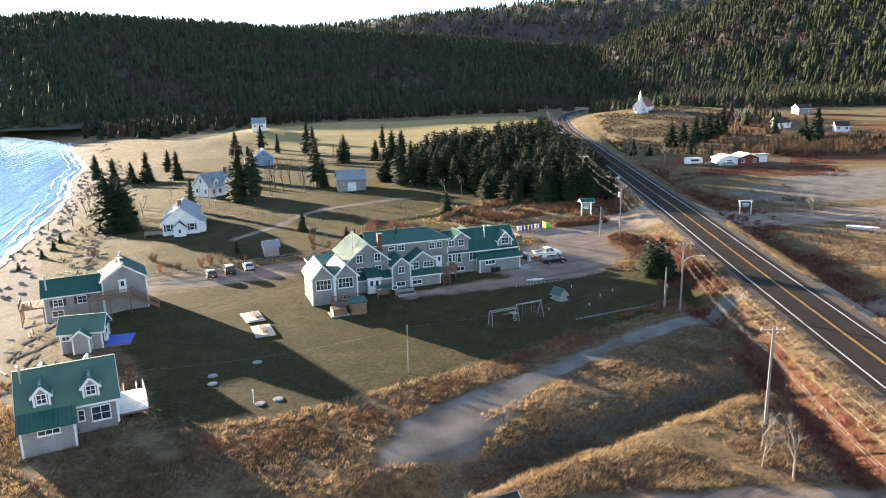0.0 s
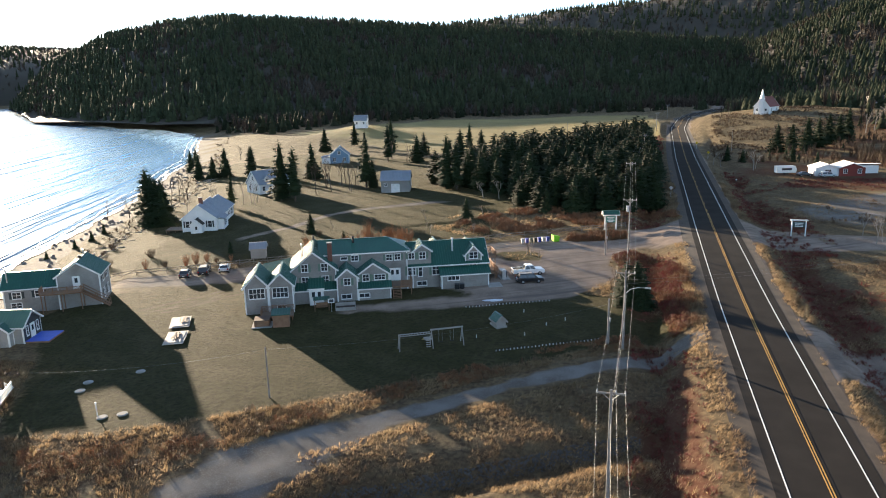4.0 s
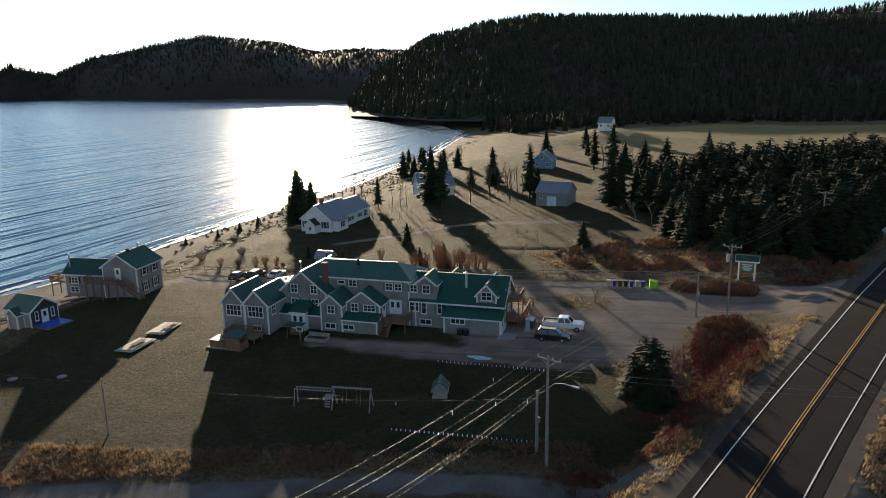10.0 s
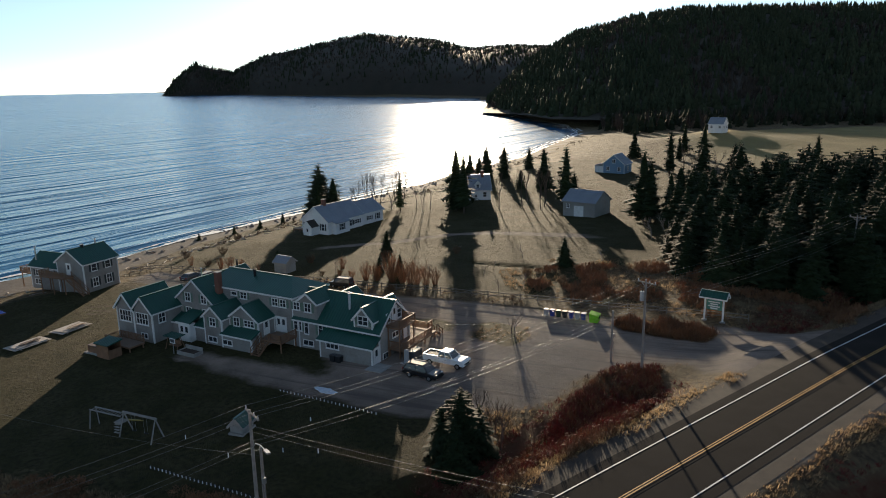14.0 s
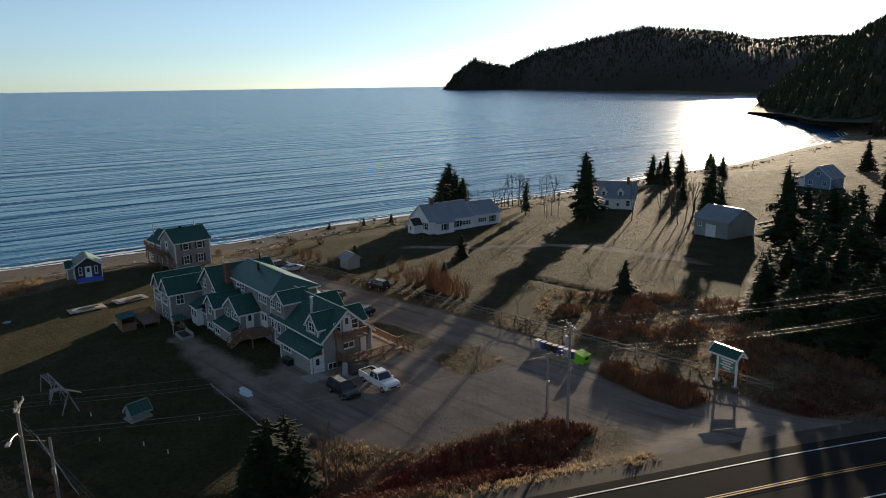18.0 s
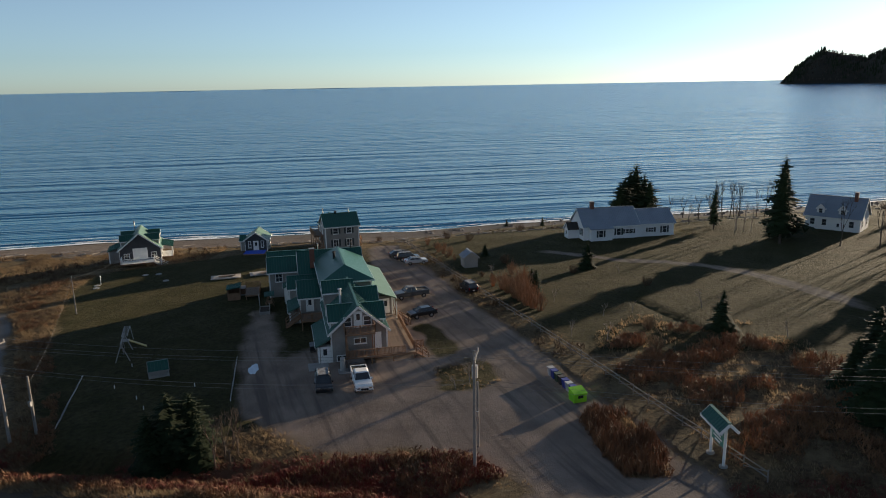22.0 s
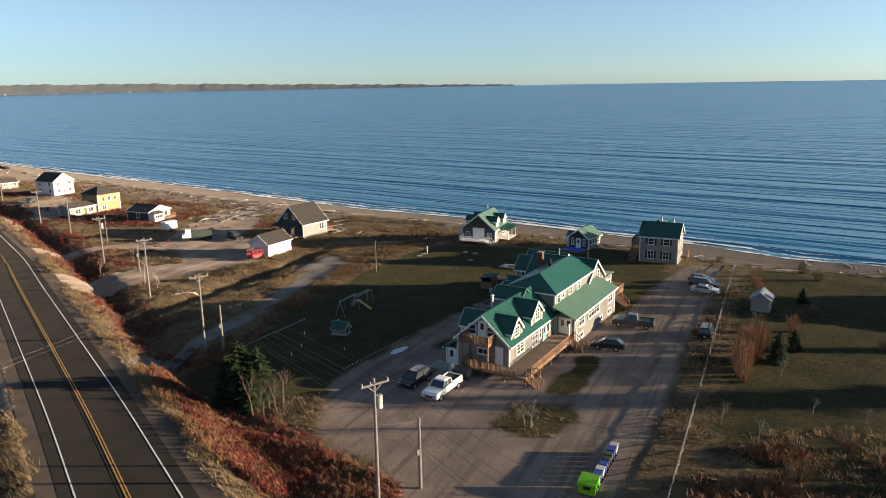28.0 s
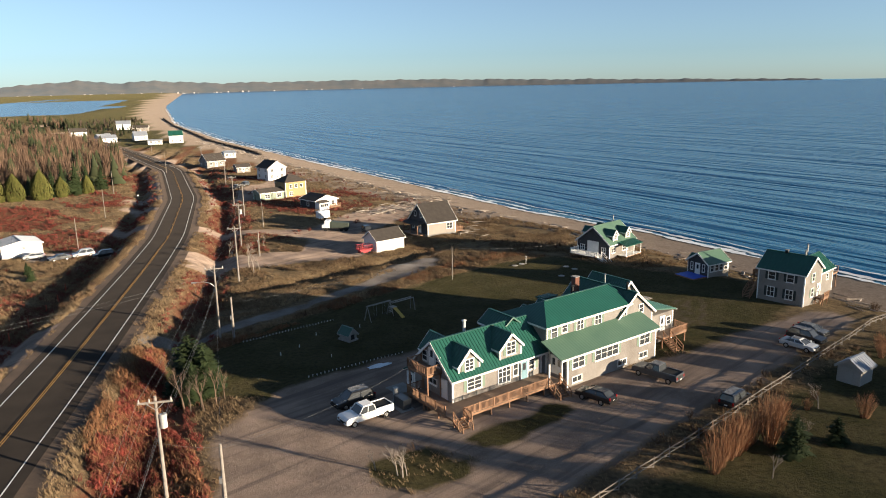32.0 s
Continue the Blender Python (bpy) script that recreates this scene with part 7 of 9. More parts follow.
scrub("red_scrub", P, rng.uniform(0.5, 1.3, len(P)), rng.uniform(0.5, 1.0, len(P)), RUST, "low rust-red leafless scrub among the beach houses")

BANKSIDE = [(37.5, 112), (41, 114), (41, 140), (37, 150), (32, 157), (28, 153), (31, 142), (36, 130)]
P = scatter(15000, 27, 42, 110, 158, lambda x, y: inside(x, y, BANKSIDE) & (np.abs(x - road_x(y)) > 8.4) & (lumps(x, y, 3.4, 4.0) + rng.normal(0, 0.3, x.shape) > -0.05))
scrub("red_scrub", P, rng.uniform(0.4, 1.2, len(P)), rng.uniform(0.25, 0.5, len(P)), RUST, "rust-red leafless scrub between the road and the lot", 9)
P = scatter(7000, 24, 42, 108, 160, lambda x, y: inside(x, y, BANKSIDE) & (lumps(x, y, 2.2, 8.0) + rng.normal(0, 0.3, x.shape) > -0.1))
scrub("brown_scrub", P, rng.uniform(0.5, 1.4, len(P)), rng.uniform(0.3, 0.6, len(P)), RUSSET, "russet weeds among the red scrub by the lot", 10)
P = scatter(11000, 24, 44, 108, 160, lambda x, y: inside(x, y, BANKSIDE) & (lumps(x, y, 3.4, 4.0) + rng.normal(0, 0.3, x.shape) < 0.25))
tussocks("grass_tussocks", P, rng.uniform(0.4, 0.9, len(P)), rng.uniform(0.2, 0.45, len(P)), GOLD, "dry grass tussocks among the red scrub by the lot", 10)
P = scatter(26000, -10, 75, -60, 240, lambda x, y: (cover(x, y, RED[:6]) | (red_patch(x, y) > 0.45)) & ~cover(x, y, YARDS) & (np.abs(x - road_x(y)) > 7.4) & ~cover(x, y, [LOT]) & (lumps(x, y, 4.0) + rng.normal(0, 0.3, x.shape) < 0.0))
tussocks("grass_tussocks", P, rng.uniform(0.35, 0.8, len(P)), rng.uniform(0.25, 0.5, len(P)), GOLD, "dry grass tussocks among the red scrub", 9)
P = scatter(1500, 17, 31, 163, 171, lambda x, y: inside(x, y, THICKET) & (lumps(x, y, 3.0, 5.0) > -0.3))
scrub("brown_scrub", P, rng.uniform(0.7, 2.0, len(P)), rng.uniform(0.4, 0.8, len(P)), RUSSET, "tall russet thicket between the drive and the fence", 12)
P = scatter(1600, 17, 31, 163, 171, lambda x, y: inside(x, y, THICKET))
tussocks("grass_tussocks", P, rng.uniform(0.3, 0.7, len(P)), rng.uniform(0.2, 0.45, len(P)), GOLD, "dry grass between the drive and the fence", 9)
# scrub added to darken the church slope, standing in for the shade on it
P = scatter(5000, 58, 152, 296, 475, lambda x, y: inside(x, y, [(60, 300), (95, 330), (150, 420), (130, 470), (75, 450)]) & (lumps(x, y, 10.0, 2.0) > -0.2))
scrub("brown_scrub", P, rng.uniform(0.6, 1.7, len(P)), rng.uniform(0.6, 1.3, len(P)), BROWNTW, "brown scrub added in place of shade on the slope below the church")

# woods beside the road to the south, at the foot of the ridge, and behind the fields
def wood(poly, count, h, bare, label, twigs=None):
    xs_, ys_ = [p[0] for p in poly], [p[1] for p in poly]
    P = scatter(count, min(xs_), max(xs_), min(ys_), max(ys_), lambda x, y: inside(x, y, poly) & (np.abs(x - road_x(y)) > 14))
    b_ = rng.random(len(P)) < bare
    H = h * rng.uniform(0.6, 1.2, len(P))
    conifer_field("spruce_wood", P[~b_], H[~b_] * 0.85, H[~b_] * 0.24, FOREST, label, 7)
    if bare:
        bare_field("bare_wood", P[b_], H[b_] * 1.0, H[b_] * 0.26, twigs or LARCH, "leafless russet trees beside the spruces", 36, 0.62)


LARCH = material("russet_hardwoods", (0.150, 0.098, 0.068), 0.95, second=(0.095, 0.066, 0.048), scale=0.05, fine=0.4, bump=0, vary=0.35, spec=0.05)
wood([(118, -61), (84, -86), (88, -125), (105, -190), (150, -290), (260, -290), (250, -90)], 2600, 13.5, 0.74, "spruces beside the coast road")
wood([(190, -330), (205, -530), (300, -700), (560, -600), (560, -330)], 1500, 11, 0.5, "spruces beyond the village")
wood([(150, -60), (420, -60), (420, 260), (150, 60)], 1500, 12, 0.4, "mixed wood inland of the road", BAREWOOD)
wood([(-205, 455), (-290, 520), (-330, 600), (-200, 660), (-90, 690), (60, 690), (60, 660), (-110, 640), (-180, 560)], 1300, 13, 0.35, "spruces and bare trees at the foot of the ridge", BAREWOOD)
wood([(130, 470), (300, 480), (320, 700), (90, 720), (80, 640)], 1700, 13, 0.2, "mixed wood behind the church", BAREWOOD)
wood([(120, 335), (150, 350), (175, 420), (140, 420)], 60, 9, 0.6, "bare trees among the hillside houses", BAREWOOD)
wood([(66, 296), (82, 280), (104, 292), (128, 330), (150, 352), (150, 372), (110, 352), (84, 312)], 420, 4.2, 0.95, "brush below the hillside spruces", BROWNTW)
wood([(100, 290), (112, 280), (160, 272), (200, 300), (170, 330), (115, 312)], 900, 5.0, 0.97, "thicket behind the bungalow", BROWNTW)

wood([(130, -385), (225, -385), (300, -640), (170, -680)], 420, 6.5, 0.55, "trees among the village houses", BAREWOOD)

# rounded cedars at the edge of the wood
CEDAR = material("olive_cedar_foliage", (0.075, 0.085, 0.022), 0.9, second=(0.115, 0.105, 0.030), scale=1.5, vary=0.4, spec=0.1)


def cedar(h, seed):
    """A rounded cedar: a short trunk under an egg of many small upright sprays."""
    r_ = np.random.default_rng(seed)
    top = new("cedar")
    part("trunk", a_tube((0, 0, -0.3), (0, 0, h * 0.6), h * 0.02 + 0.05, 0.04, 6), BARK, top)
    vs, fs = [], []
    for _ in range(1300):
        f, a = r_.uniform(0.02, 1), r_.uniform(0, 6.28)
        rad = h * 0.36 * math.sin(math.pi * min(1, 0.12 + 0.88 * f) ** 0.8) ** 0.7 * r_.uniform(0.7, 1.06) * (1 + 0.12 * math.sin(3 * a + 5 * f))
        p = np.array((rad * math.cos(a), rad * math.sin(a), h * f))
        s = np.array((-math.sin(a), math.cos(a), 0)) * h * 0.03
        b = len(vs)
        vs += [tuple(p - s - (0, 0, 0.03 * h)), tuple(p + s - (0, 0, 0.03 * h)), tuple(p * (0.93, 0.93, 1) + (0, 0, h * r_.uniform(0.05, 0.10)))]
        fs.append((b, b + 1, b + 2))
    raw("crown", vs, fs, CEDAR, top)
    return top


CD = cedar(9, 41)
for x, y, s in ((110.3, -58.5, 1.0), (102.3, -60.0, 1.08), (115.5, -57.5, 0.9), (90.0, -70.0, 0.7), (97.0, -64.0, 0.75)):
    plant(CD, x, y, s, label="rounded olive-green cedar at the edge of the wood")
discard(CD)

# the rough bank between the lawn and the track, and stones on the ditch bank
bank = lambda x, y: (np.abs((y - track_mid(x)) * 0.87 - 5.6) < 2.2) & (x > -30) & (x < 40) & (lumps(x, y, 5.0, 7.0) > -0.25)
P = scatter(16000, -30, 40, 60, 125, bank)
scrub("red_scrub", P, rng.uniform(0.3, 0.9, len(P)), rng.uniform(0.25, 0.5, len(P)), RUSSET, "russet scrub on the bank below the lawn", 12)
P = scatter(16000, -30, 40, 60, 125, bank)
tussocks("grass_tussocks", P, rng.uniform(0.2, 0.55, len(P)), rng.uniform(0.2, 0.45, len(P)), GOLD, "dry grass on the bank below the lawn", 8)
P = scatter(26000, -4, 33, 62, 88, lambda x, y: (np.abs((y - (63.6 + 0.6 * x)) * 0.86 - 1.5) < 0.9))
P = P[:3600]
k = len(P)
octa = np.array([(1, 0, 0), (-1, 0, 0), (0, 1, 0), (0, -1, 0), (0, 0, 1), (0, 0, -1)], float)
tri = np.array([(0, 2, 4), (2, 1, 4), (1, 3, 4), (3, 0, 4), (2, 0, 5), (1, 2, 5), (3, 1, 5), (0, 3, 5)])
V = P[:, None, :] + octa[None] * rng.uniform(0.06, 0.22, (k, 1, 3)) + rng.normal(0, 0.02, (k, 6, 3))
tagged(big_mesh("riprap", V.reshape(-1, 3), (np.arange(k)[:, None, None] * 6 + tri[None]).reshape(-1, 3), material("riprap_stone", (0.12, 0.112, 0.105), 0.9, vary=0.35)), "loose grey stones lining the ditch bank", "stones", kind="stuff")

# log wall along the top of the southern beach
ys = np.arange(-760.0, -200.0, 1.5) + rng.uniform(-0.4, 0.4, 374)
xs = np.interp(ys, [-1047, -575, -325, -205], [221, 126, 68, 31]) + 1.2 * lumps(ys, ys * 0.4, 17.0)
bm = bmesh.new()
for x, y in zip(xs, ys):
    w, h = rng.uniform(0.4, 0.8), rng.uniform(0.7, 1.5)
    box(bm, -w, -0.6, -0.4, w, 0.6, h, pose(x, y, ground(x, y), 0, 0, rng.uniform(0, 90)))
tagged(part("log_wall", bm, material("tarred_log", (0.085, 0.068, 0.055), 0.9, vary=0.4)), "low dark wall of upright logs and rocks along the beach", "sea wall", kind="stuff")

# driftwood, boulders and the far shore
DRIFT = material("bleached_driftwood", (0.42, 0.37, 0.32), 0.9, second=(0.28, 0.24, 0.2), vary=0.25)
bm = bmesh.new()
for _ in range(700):
    y = random.uniform(-320, 260)
    d = random.gauss(21, 2.6)
    x = float(np.interp(y, SHORE_Y, SHORE_X)) + d / 0.92
    L, a = random.uniform(0.8, 4.0), random.gauss(1.9, 0.7)
    z = ground(x, y) + 0.1
    x2, y2 = x + L * math.cos(a), y + L * math.sin(a)
    tube(bm, (x, y, z), (x2, y2, ground(x2, y2) + 0.12), random.uniform(0.06, 0.17), 0.05, 5)
for cx, cy, wx, wy, k in ((-8, 0, 4.5, 2.6, 90), (-18, -8, 4.0, 3.0, 70), (-26, -20, 4.0, 6.0, 70), (-24, 34, 3.0, 5.0, 40)):
    for _ in range(k):
        x, y = random.gauss(cx, wx), random.gauss(cy, wy)
        L, a = random.uniform(0.8, 3.6), random.uniform(0, 3.14)
        x2, y2 = x + L * math.cos(a), y + L * math.sin(a)
        tube(bm, (x, y, ground(x, y) + random.uniform(0.05, 0.4)), (x2, y2, ground(x2, y2) + random.uniform(0.05, 0.5)), random.uniform(0.05, 0.14), 0.04, 5)
tagged(part("driftwood", bm, DRIFT), "bleached driftwood logs along the top of the beach", "driftwood", kind="stuff")
bm = bmesh.new()
for _ in range(140):
    y = random.uniform(125, 330)
    x = float(np.interp(y, SHORE_Y, SHORE_X)) + random.gauss(7, 2.5)
    m = pose(x, y, ground(x, y), random.uniform(0, 90), random.uniform(0, 90), random.uniform(0, 360)) @ Matrix.Diagonal((random.uniform(0.3, 1.0), random.uniform(0.3, 0.8), random.uniform(0.25, 0.6), 1))
    bmesh.ops.create_icosphere(bm, subdivisions=1, radius=1.0, matrix=m)
tagged(part("boulders", bm, material("shore_rock", (0.24, 0.21, 0.19), 0.9)), "grey boulders along the shore", "rocks", kind="stuff")
bm = bmesh.new()
for _ in range(150):
    a = random.uniform(-128, -70)
    R_ = float(np.interp(a, [-140, -106, -92, -80, -60], [4600, 4300, 3900, 3300, 2900])) - random.uniform(0, 10)
    x, y, s = HC[0] + R_ * math.cos(radians(a)), HC[1] + R_ * math.sin(radians(a)), random.uniform(1.5, 3.5)
    z = random.uniform(10, 19)
    box(bm, x - s, y - s, 4, x + s, y + s, z)
tagged(part("far_village", bm, material("far_house", (0.5, 0.47, 0.45), 0.8)), "tiny pale houses along the far coast", "village", kind="stuff")

def loft(bm, rings):
    """Joins rings of the same number of points into a closed skin."""
    vv = [[bm.verts.new(p) for p in r] for r in rings]
    k = len(vv[0])
    for a, b in zip(vv, vv[1:]):
        for i in range(k):
            bm.faces.new((a[i], a[(i + 1) % k], b[(i + 1) % k], b[i]))
    bm.faces.new(vv[0][::-1])
    bm.faces.new(vv[-1])



# ---- fence along the parking lot ----
FENCEWOOD = material("grey_fence_wood", (0.235, 0.205, 0.178), 0.9, second=(0.15, 0.13, 0.113), vary=0.25)
fa, fb = Vector((-69.5, 122.0)), Vector((30.5, 178.8))
fence = thing("fence", fa.x, fa.y, 0.0, 0, "long weathered rail fence beside the parking lot", "fence")
count = 42
for i in range(count + 1):
    p = fa.lerp(fb, i / count)
    shared("post", "fencepost", lambda: a_tube((0, 0, -0.3), (0, 0, 1.15), 0.07, 0.06, 6), FENCEWOOD, fence, pose(p.x - fa.x, p.y - fa.y, ground(p.x, p.y), random.gauss(0, 2), random.gauss(0, 2), 0))
    if i < count:
        q = fa.lerp(fb, (i + 1) / count)
        for zz in (0.45, 0.95):
            beam("rail", fence, (p.x - fa.x, p.y - fa.y, ground(p.x, p.y) + zz), (q.x - fa.x, q.y - fa.y, ground(q.x, q.y) + zz + random.gauss(0, 0.03)), 0.06, 0.10, FENCEWOOD)
        beam("brace", fence, (p.x - fa.x, p.y - fa.y, ground(p.x, p.y) + 0.1), (q.x - fa.x, q.y - fa.y, ground(q.x, q.y) + 1.0), 0.04, 0.07, FENCEWOOD)

# ---- utility poles and wires ----
INSUL = material("grey_insulator", (0.45, 0.45, 0.44), 0.35)


def utility_pole(x, y, high, arm=True, turn=0.0, lamp=False, can=False, label="weathered wooden utility pole with a crossarm", thick=0.17):
    ob = thing("utility_pole", x, y, None, turn, label, "utility pole")
    part("pole", a_tube((0, 0, -0.5), (0, 0, high), thick, thick * 0.65, 10), POLEWOOD, ob)
    if arm:
        part("crossarm", a_box(-1.25, 0.12, high - 0.5, 1.25, 0.24, high - 0.36), POLEWOOD, ob)
        for xx in (-1.15, 0.4, 1.15):
            part("insulator", a_tube((xx, 0.18, high - 0.36), (xx, 0.18, high - 0.1), 0.07, 0.04, 8), INSUL, ob)
        for s in (-1, 1):
            beam("brace", ob, (s * 0.7, 0.14, high - 0.45), (0, 0.12, high - 1.1), 0.03, 0.05, METAL)
    if lamp:
        bm = bmesh.new()
        pts = [(0, 0, high - 3.2), (0.7, 0, high - 2.5), (1.6, 0, high - 2.25), (2.6, 0, high - 2.25)]
        for a, b in zip(pts, pts[1:]):
            tube(bm, a, b, 0.04, 0.04, 6)
        part("lamp_arm", bm, METAL, ob)
        part("lamp_head", a_box(2.5, -0.14, high - 2.33, 3.2, 0.14, high - 2.2), METAL, ob)
    if can:
        body = part("transformer", a_tube((-0.42, 0, high - 2.6), (-0.42, 0, high - 1.5), 0.27, 0.27, 14), INSUL, ob, "grey transformer can")
        part("bushing", a_tube((-0.42, 0, high - 1.5), (-0.42, 0, high - 1.25), 0.06, 0.04, 8), TAR, body)
    return ob


LINE = [(55, 545, 10), (44, 420, 10), (36, 300, 10), (31.1, 208.0, 10.6), (31.2, 154.4, 11.3), (30.9, 107.0, 10.9), (30.1, 72.4, 10.8), (31.3, 37.0, 10.3), (32.2, -2.4, 9.8), (36.5, -27.0, 9.5), (42.3, -77.0, 9.5), (58, -150, 9.5)]
for i, (x, y, h) in enumerate(LINE):
    utility_pole(x, y, h, True, 0, lamp=(i == 5), can=(i in (4, 7)))
for x, y, h in ((26.9, 154.1, 6.6), (28.9, 108.4, 6.4), (26.8, 49.5, 5.5)):
    st = utility_pole(x, y, h, False, label="shorter wooden service pole")
    part("meter_box", a_box(0.1, -0.14, 3.2, 0.32, 0.14, 3.7), METAL, st)
    part("conduit", a_tube((0.16, 0, 0.2), (0.16, 0, 3.2), 0.035, 0.035, 6), METAL, st)
for x, y, h in ((-8.8, 84.5, 6.3), (69.0, 29.1, 7.5), (72.4, -14.7, 8.5), (80.1, -64.0, 8.5), (-67, 481, 7), (-3.9, 423, 7), (70.5, 324, 9), (148, 366, 9), (90.6, 640, 8), (26.6, 15, 7), (70, -120, 8.5), (95, -240, 8.5), (52, -205, 8)):
    utility_pole(x, y, h, False, label="slender wooden pole in the grass", thick=0.10)


def wire(a, b, sag, r=0.009):
    bm = bmesh.new()
    a, b = Vector(a), Vector(b)
    pts = []
    for i in range(13):
        f = i / 12
        p = a.lerp(b, f)
        p.z -= 4 * sag * f * (1 - f)
        pts.append(p)
    side = (b - a).cross(Vector((0, 0, 1))).normalized()
    up = side.cross((b - a).normalized())
    loft(bm, [[p + side * r * math.cos(k * 1.0472) + up * r * math.sin(k * 1.0472) for k in range(6)] for p in pts])
    for face in bm.faces:
        face.smooth = True
    return tagged(part("power_line", bm, WIRE), "thin dark overhead wire between poles", "wire", group="overhead wires")


for (x0, y0, h0), (x1, y1, h1) in zip(LINE, LINE[1:]):
    g0, g1 = ground(x0, y0), ground(x1, y1)
    for dx, dz in ((-1.15, -0.1), (0.4, -0.1), (1.15, -0.1), (0.0, -2.6), (0.05, -3.0)):
        wire((x0 + dx, y0 + 0.18, g0 + h0 + dz), (x1 + dx, y1 + 0.18, g1 + h1 + dz), 0.8 if dz > -1 else 1.1)
gp = lambda x, y, h: (x, y, ground(x, y) + h)
for a, b, s in ((gp(31.2, 154.4, 7.4), gp(26.9, 154.1, 6.3), 0.15), (gp(26.9, 154.1, 6.2), gp(8.4, 136.4, 4.6), 0.7), (gp(30.9, 107, 7.6), gp(28.9, 108.4, 6.2), 0.1), (gp(28.9, 108.4, 5.6), gp(-8.8, 84.5, 6.0), 1.0), (gp(-8.8, 84.5, 6.0), gp(-38.5, 76.5, 4.2), 0.8), (gp(30.9, 107, 8.2), gp(26.9, 154.1, 6.4), 0.9), (gp(31.3, 37, 7), gp(26.8, 49.5, 5.3), 0.3)):
    wire(a, b, s, 0.007)
utility_pole(82.0, 138.0, 9.5, False, label="slender wooden pole in the grass")
for dz in (0.0, 0.5):
    wire(gp(30.9, 107, 9.1 + dz), gp(82.0, 138.0, 8.6 + dz), 1.0, 0.007)

# ---- signs ----
sg = thing("sign_stand", 27.2, 175.4, None, 15, "tall wooden entrance sign under a small green roof", "sign")
for s in (-1, 1):
    part("post", a_tube((s * 1.25, 0, -0.3), (s * 1.25, 0, 3.6), 0.13, 0.13, 10), WHITEWOOD, sg)
    part("footing", a_tube((s * 1.25, 0, -0.1), (s * 1.25, 0, 0.15), 0.4, 0.36, 12), CONCRETE, sg)
board = part("board", a_box(-1.05, -0.06, 1.7, 1.05, 0.06, 3.1), material("sign_board", (0.10, 0.26, 0.20), 0.6), sg, "green board with pale lettering bars")
for k, (w, z) in enumerate(((0.8, 2.8), (0.55, 2.5), (0.8, 2.2), (0.5, 1.9))):
    for yy in (-0.075, 0.06):
        part("lettering_bar", a_box(-w, yy, z - 0.08, w, yy + 0.015, z + 0.08), WHITE, board)
gable_roof(sg, -1.75, -0.75, 1.75, 0.75, 3.55, 4.25, "u", 0.1)
gs = thing("gate_sign", 65.6, 175.0, None, 0, "white timber gate sign with a dark board", "sign")
for s in (-1, 1):
    part("post", a_box(s * 1.35 - 0.1, -0.1, -0.3, s * 1.35 + 0.1, 0.1, 3.6), WHITEWOOD, gs)
part("lintel", a_box(-1.7, -0.12, 3.3, 1.7, 0.12, 3.55), WHITEWOOD, gs)
gb = part("board", a_box(-1.2, -0.05, 1.9, 1.2, 0.05, 3.1), material("dark_board", (0.06, 0.09, 0.09), 0.6), gs)
for z in (2.8, 2.45, 2.15):
    part("lettering_bar", a_box(-0.8, -0.065, z - 0.07, 0.8, -0.05, z + 0.07), WHITE, gb)
for x, y, mt, lb in ((58.6, 293, material("sign_yellow", (0.65, 0.42, 0.02), 0.5), "yellow diamond road warning sign"), (41.6, 209.2, METAL, "grey back of a diamond road sign"), (57.5, 330, material("sign_yellow", (0, 0, 0)), "yellow diamond road warning sign")):
    rs = thing("road_sign", x, y, None, 0, lb, "road sign")
    part("post", a_tube((0, 0, -0.3), (0, 0, 2.6), 0.04, 0.04, 6), METAL, rs)
    pl = part("plate", a_box(-0.4, -0.02, -0.4, 0.4, 0.02, 0.4), mt, rs)
    pl.matrix_basis = pose(0, -0.05, 2.5, 0, 45, 0)

# ---- vehicles ----
def prism_y(bm, profile, w0, w1=None, bevel=0.0):
    """A side profile (x, z) pushed across the car's width."""
    solid(bm, [(x, -w0 / 2, z) for x, z in profile], (0, w0, 0))
    bmesh.ops.recalc_face_normals(bm, faces=bm.faces)
    if bevel:
        bmesh.ops.bevel(bm, geom=list(bm.edges), offset=bevel, segments=2, affect="EDGES", profile=0.6)


FROSTED = material("roof_frost", (0.24, 0.25, 0.265), 0.7, second=(0.07, 0.073, 0.08), scale=2.5)


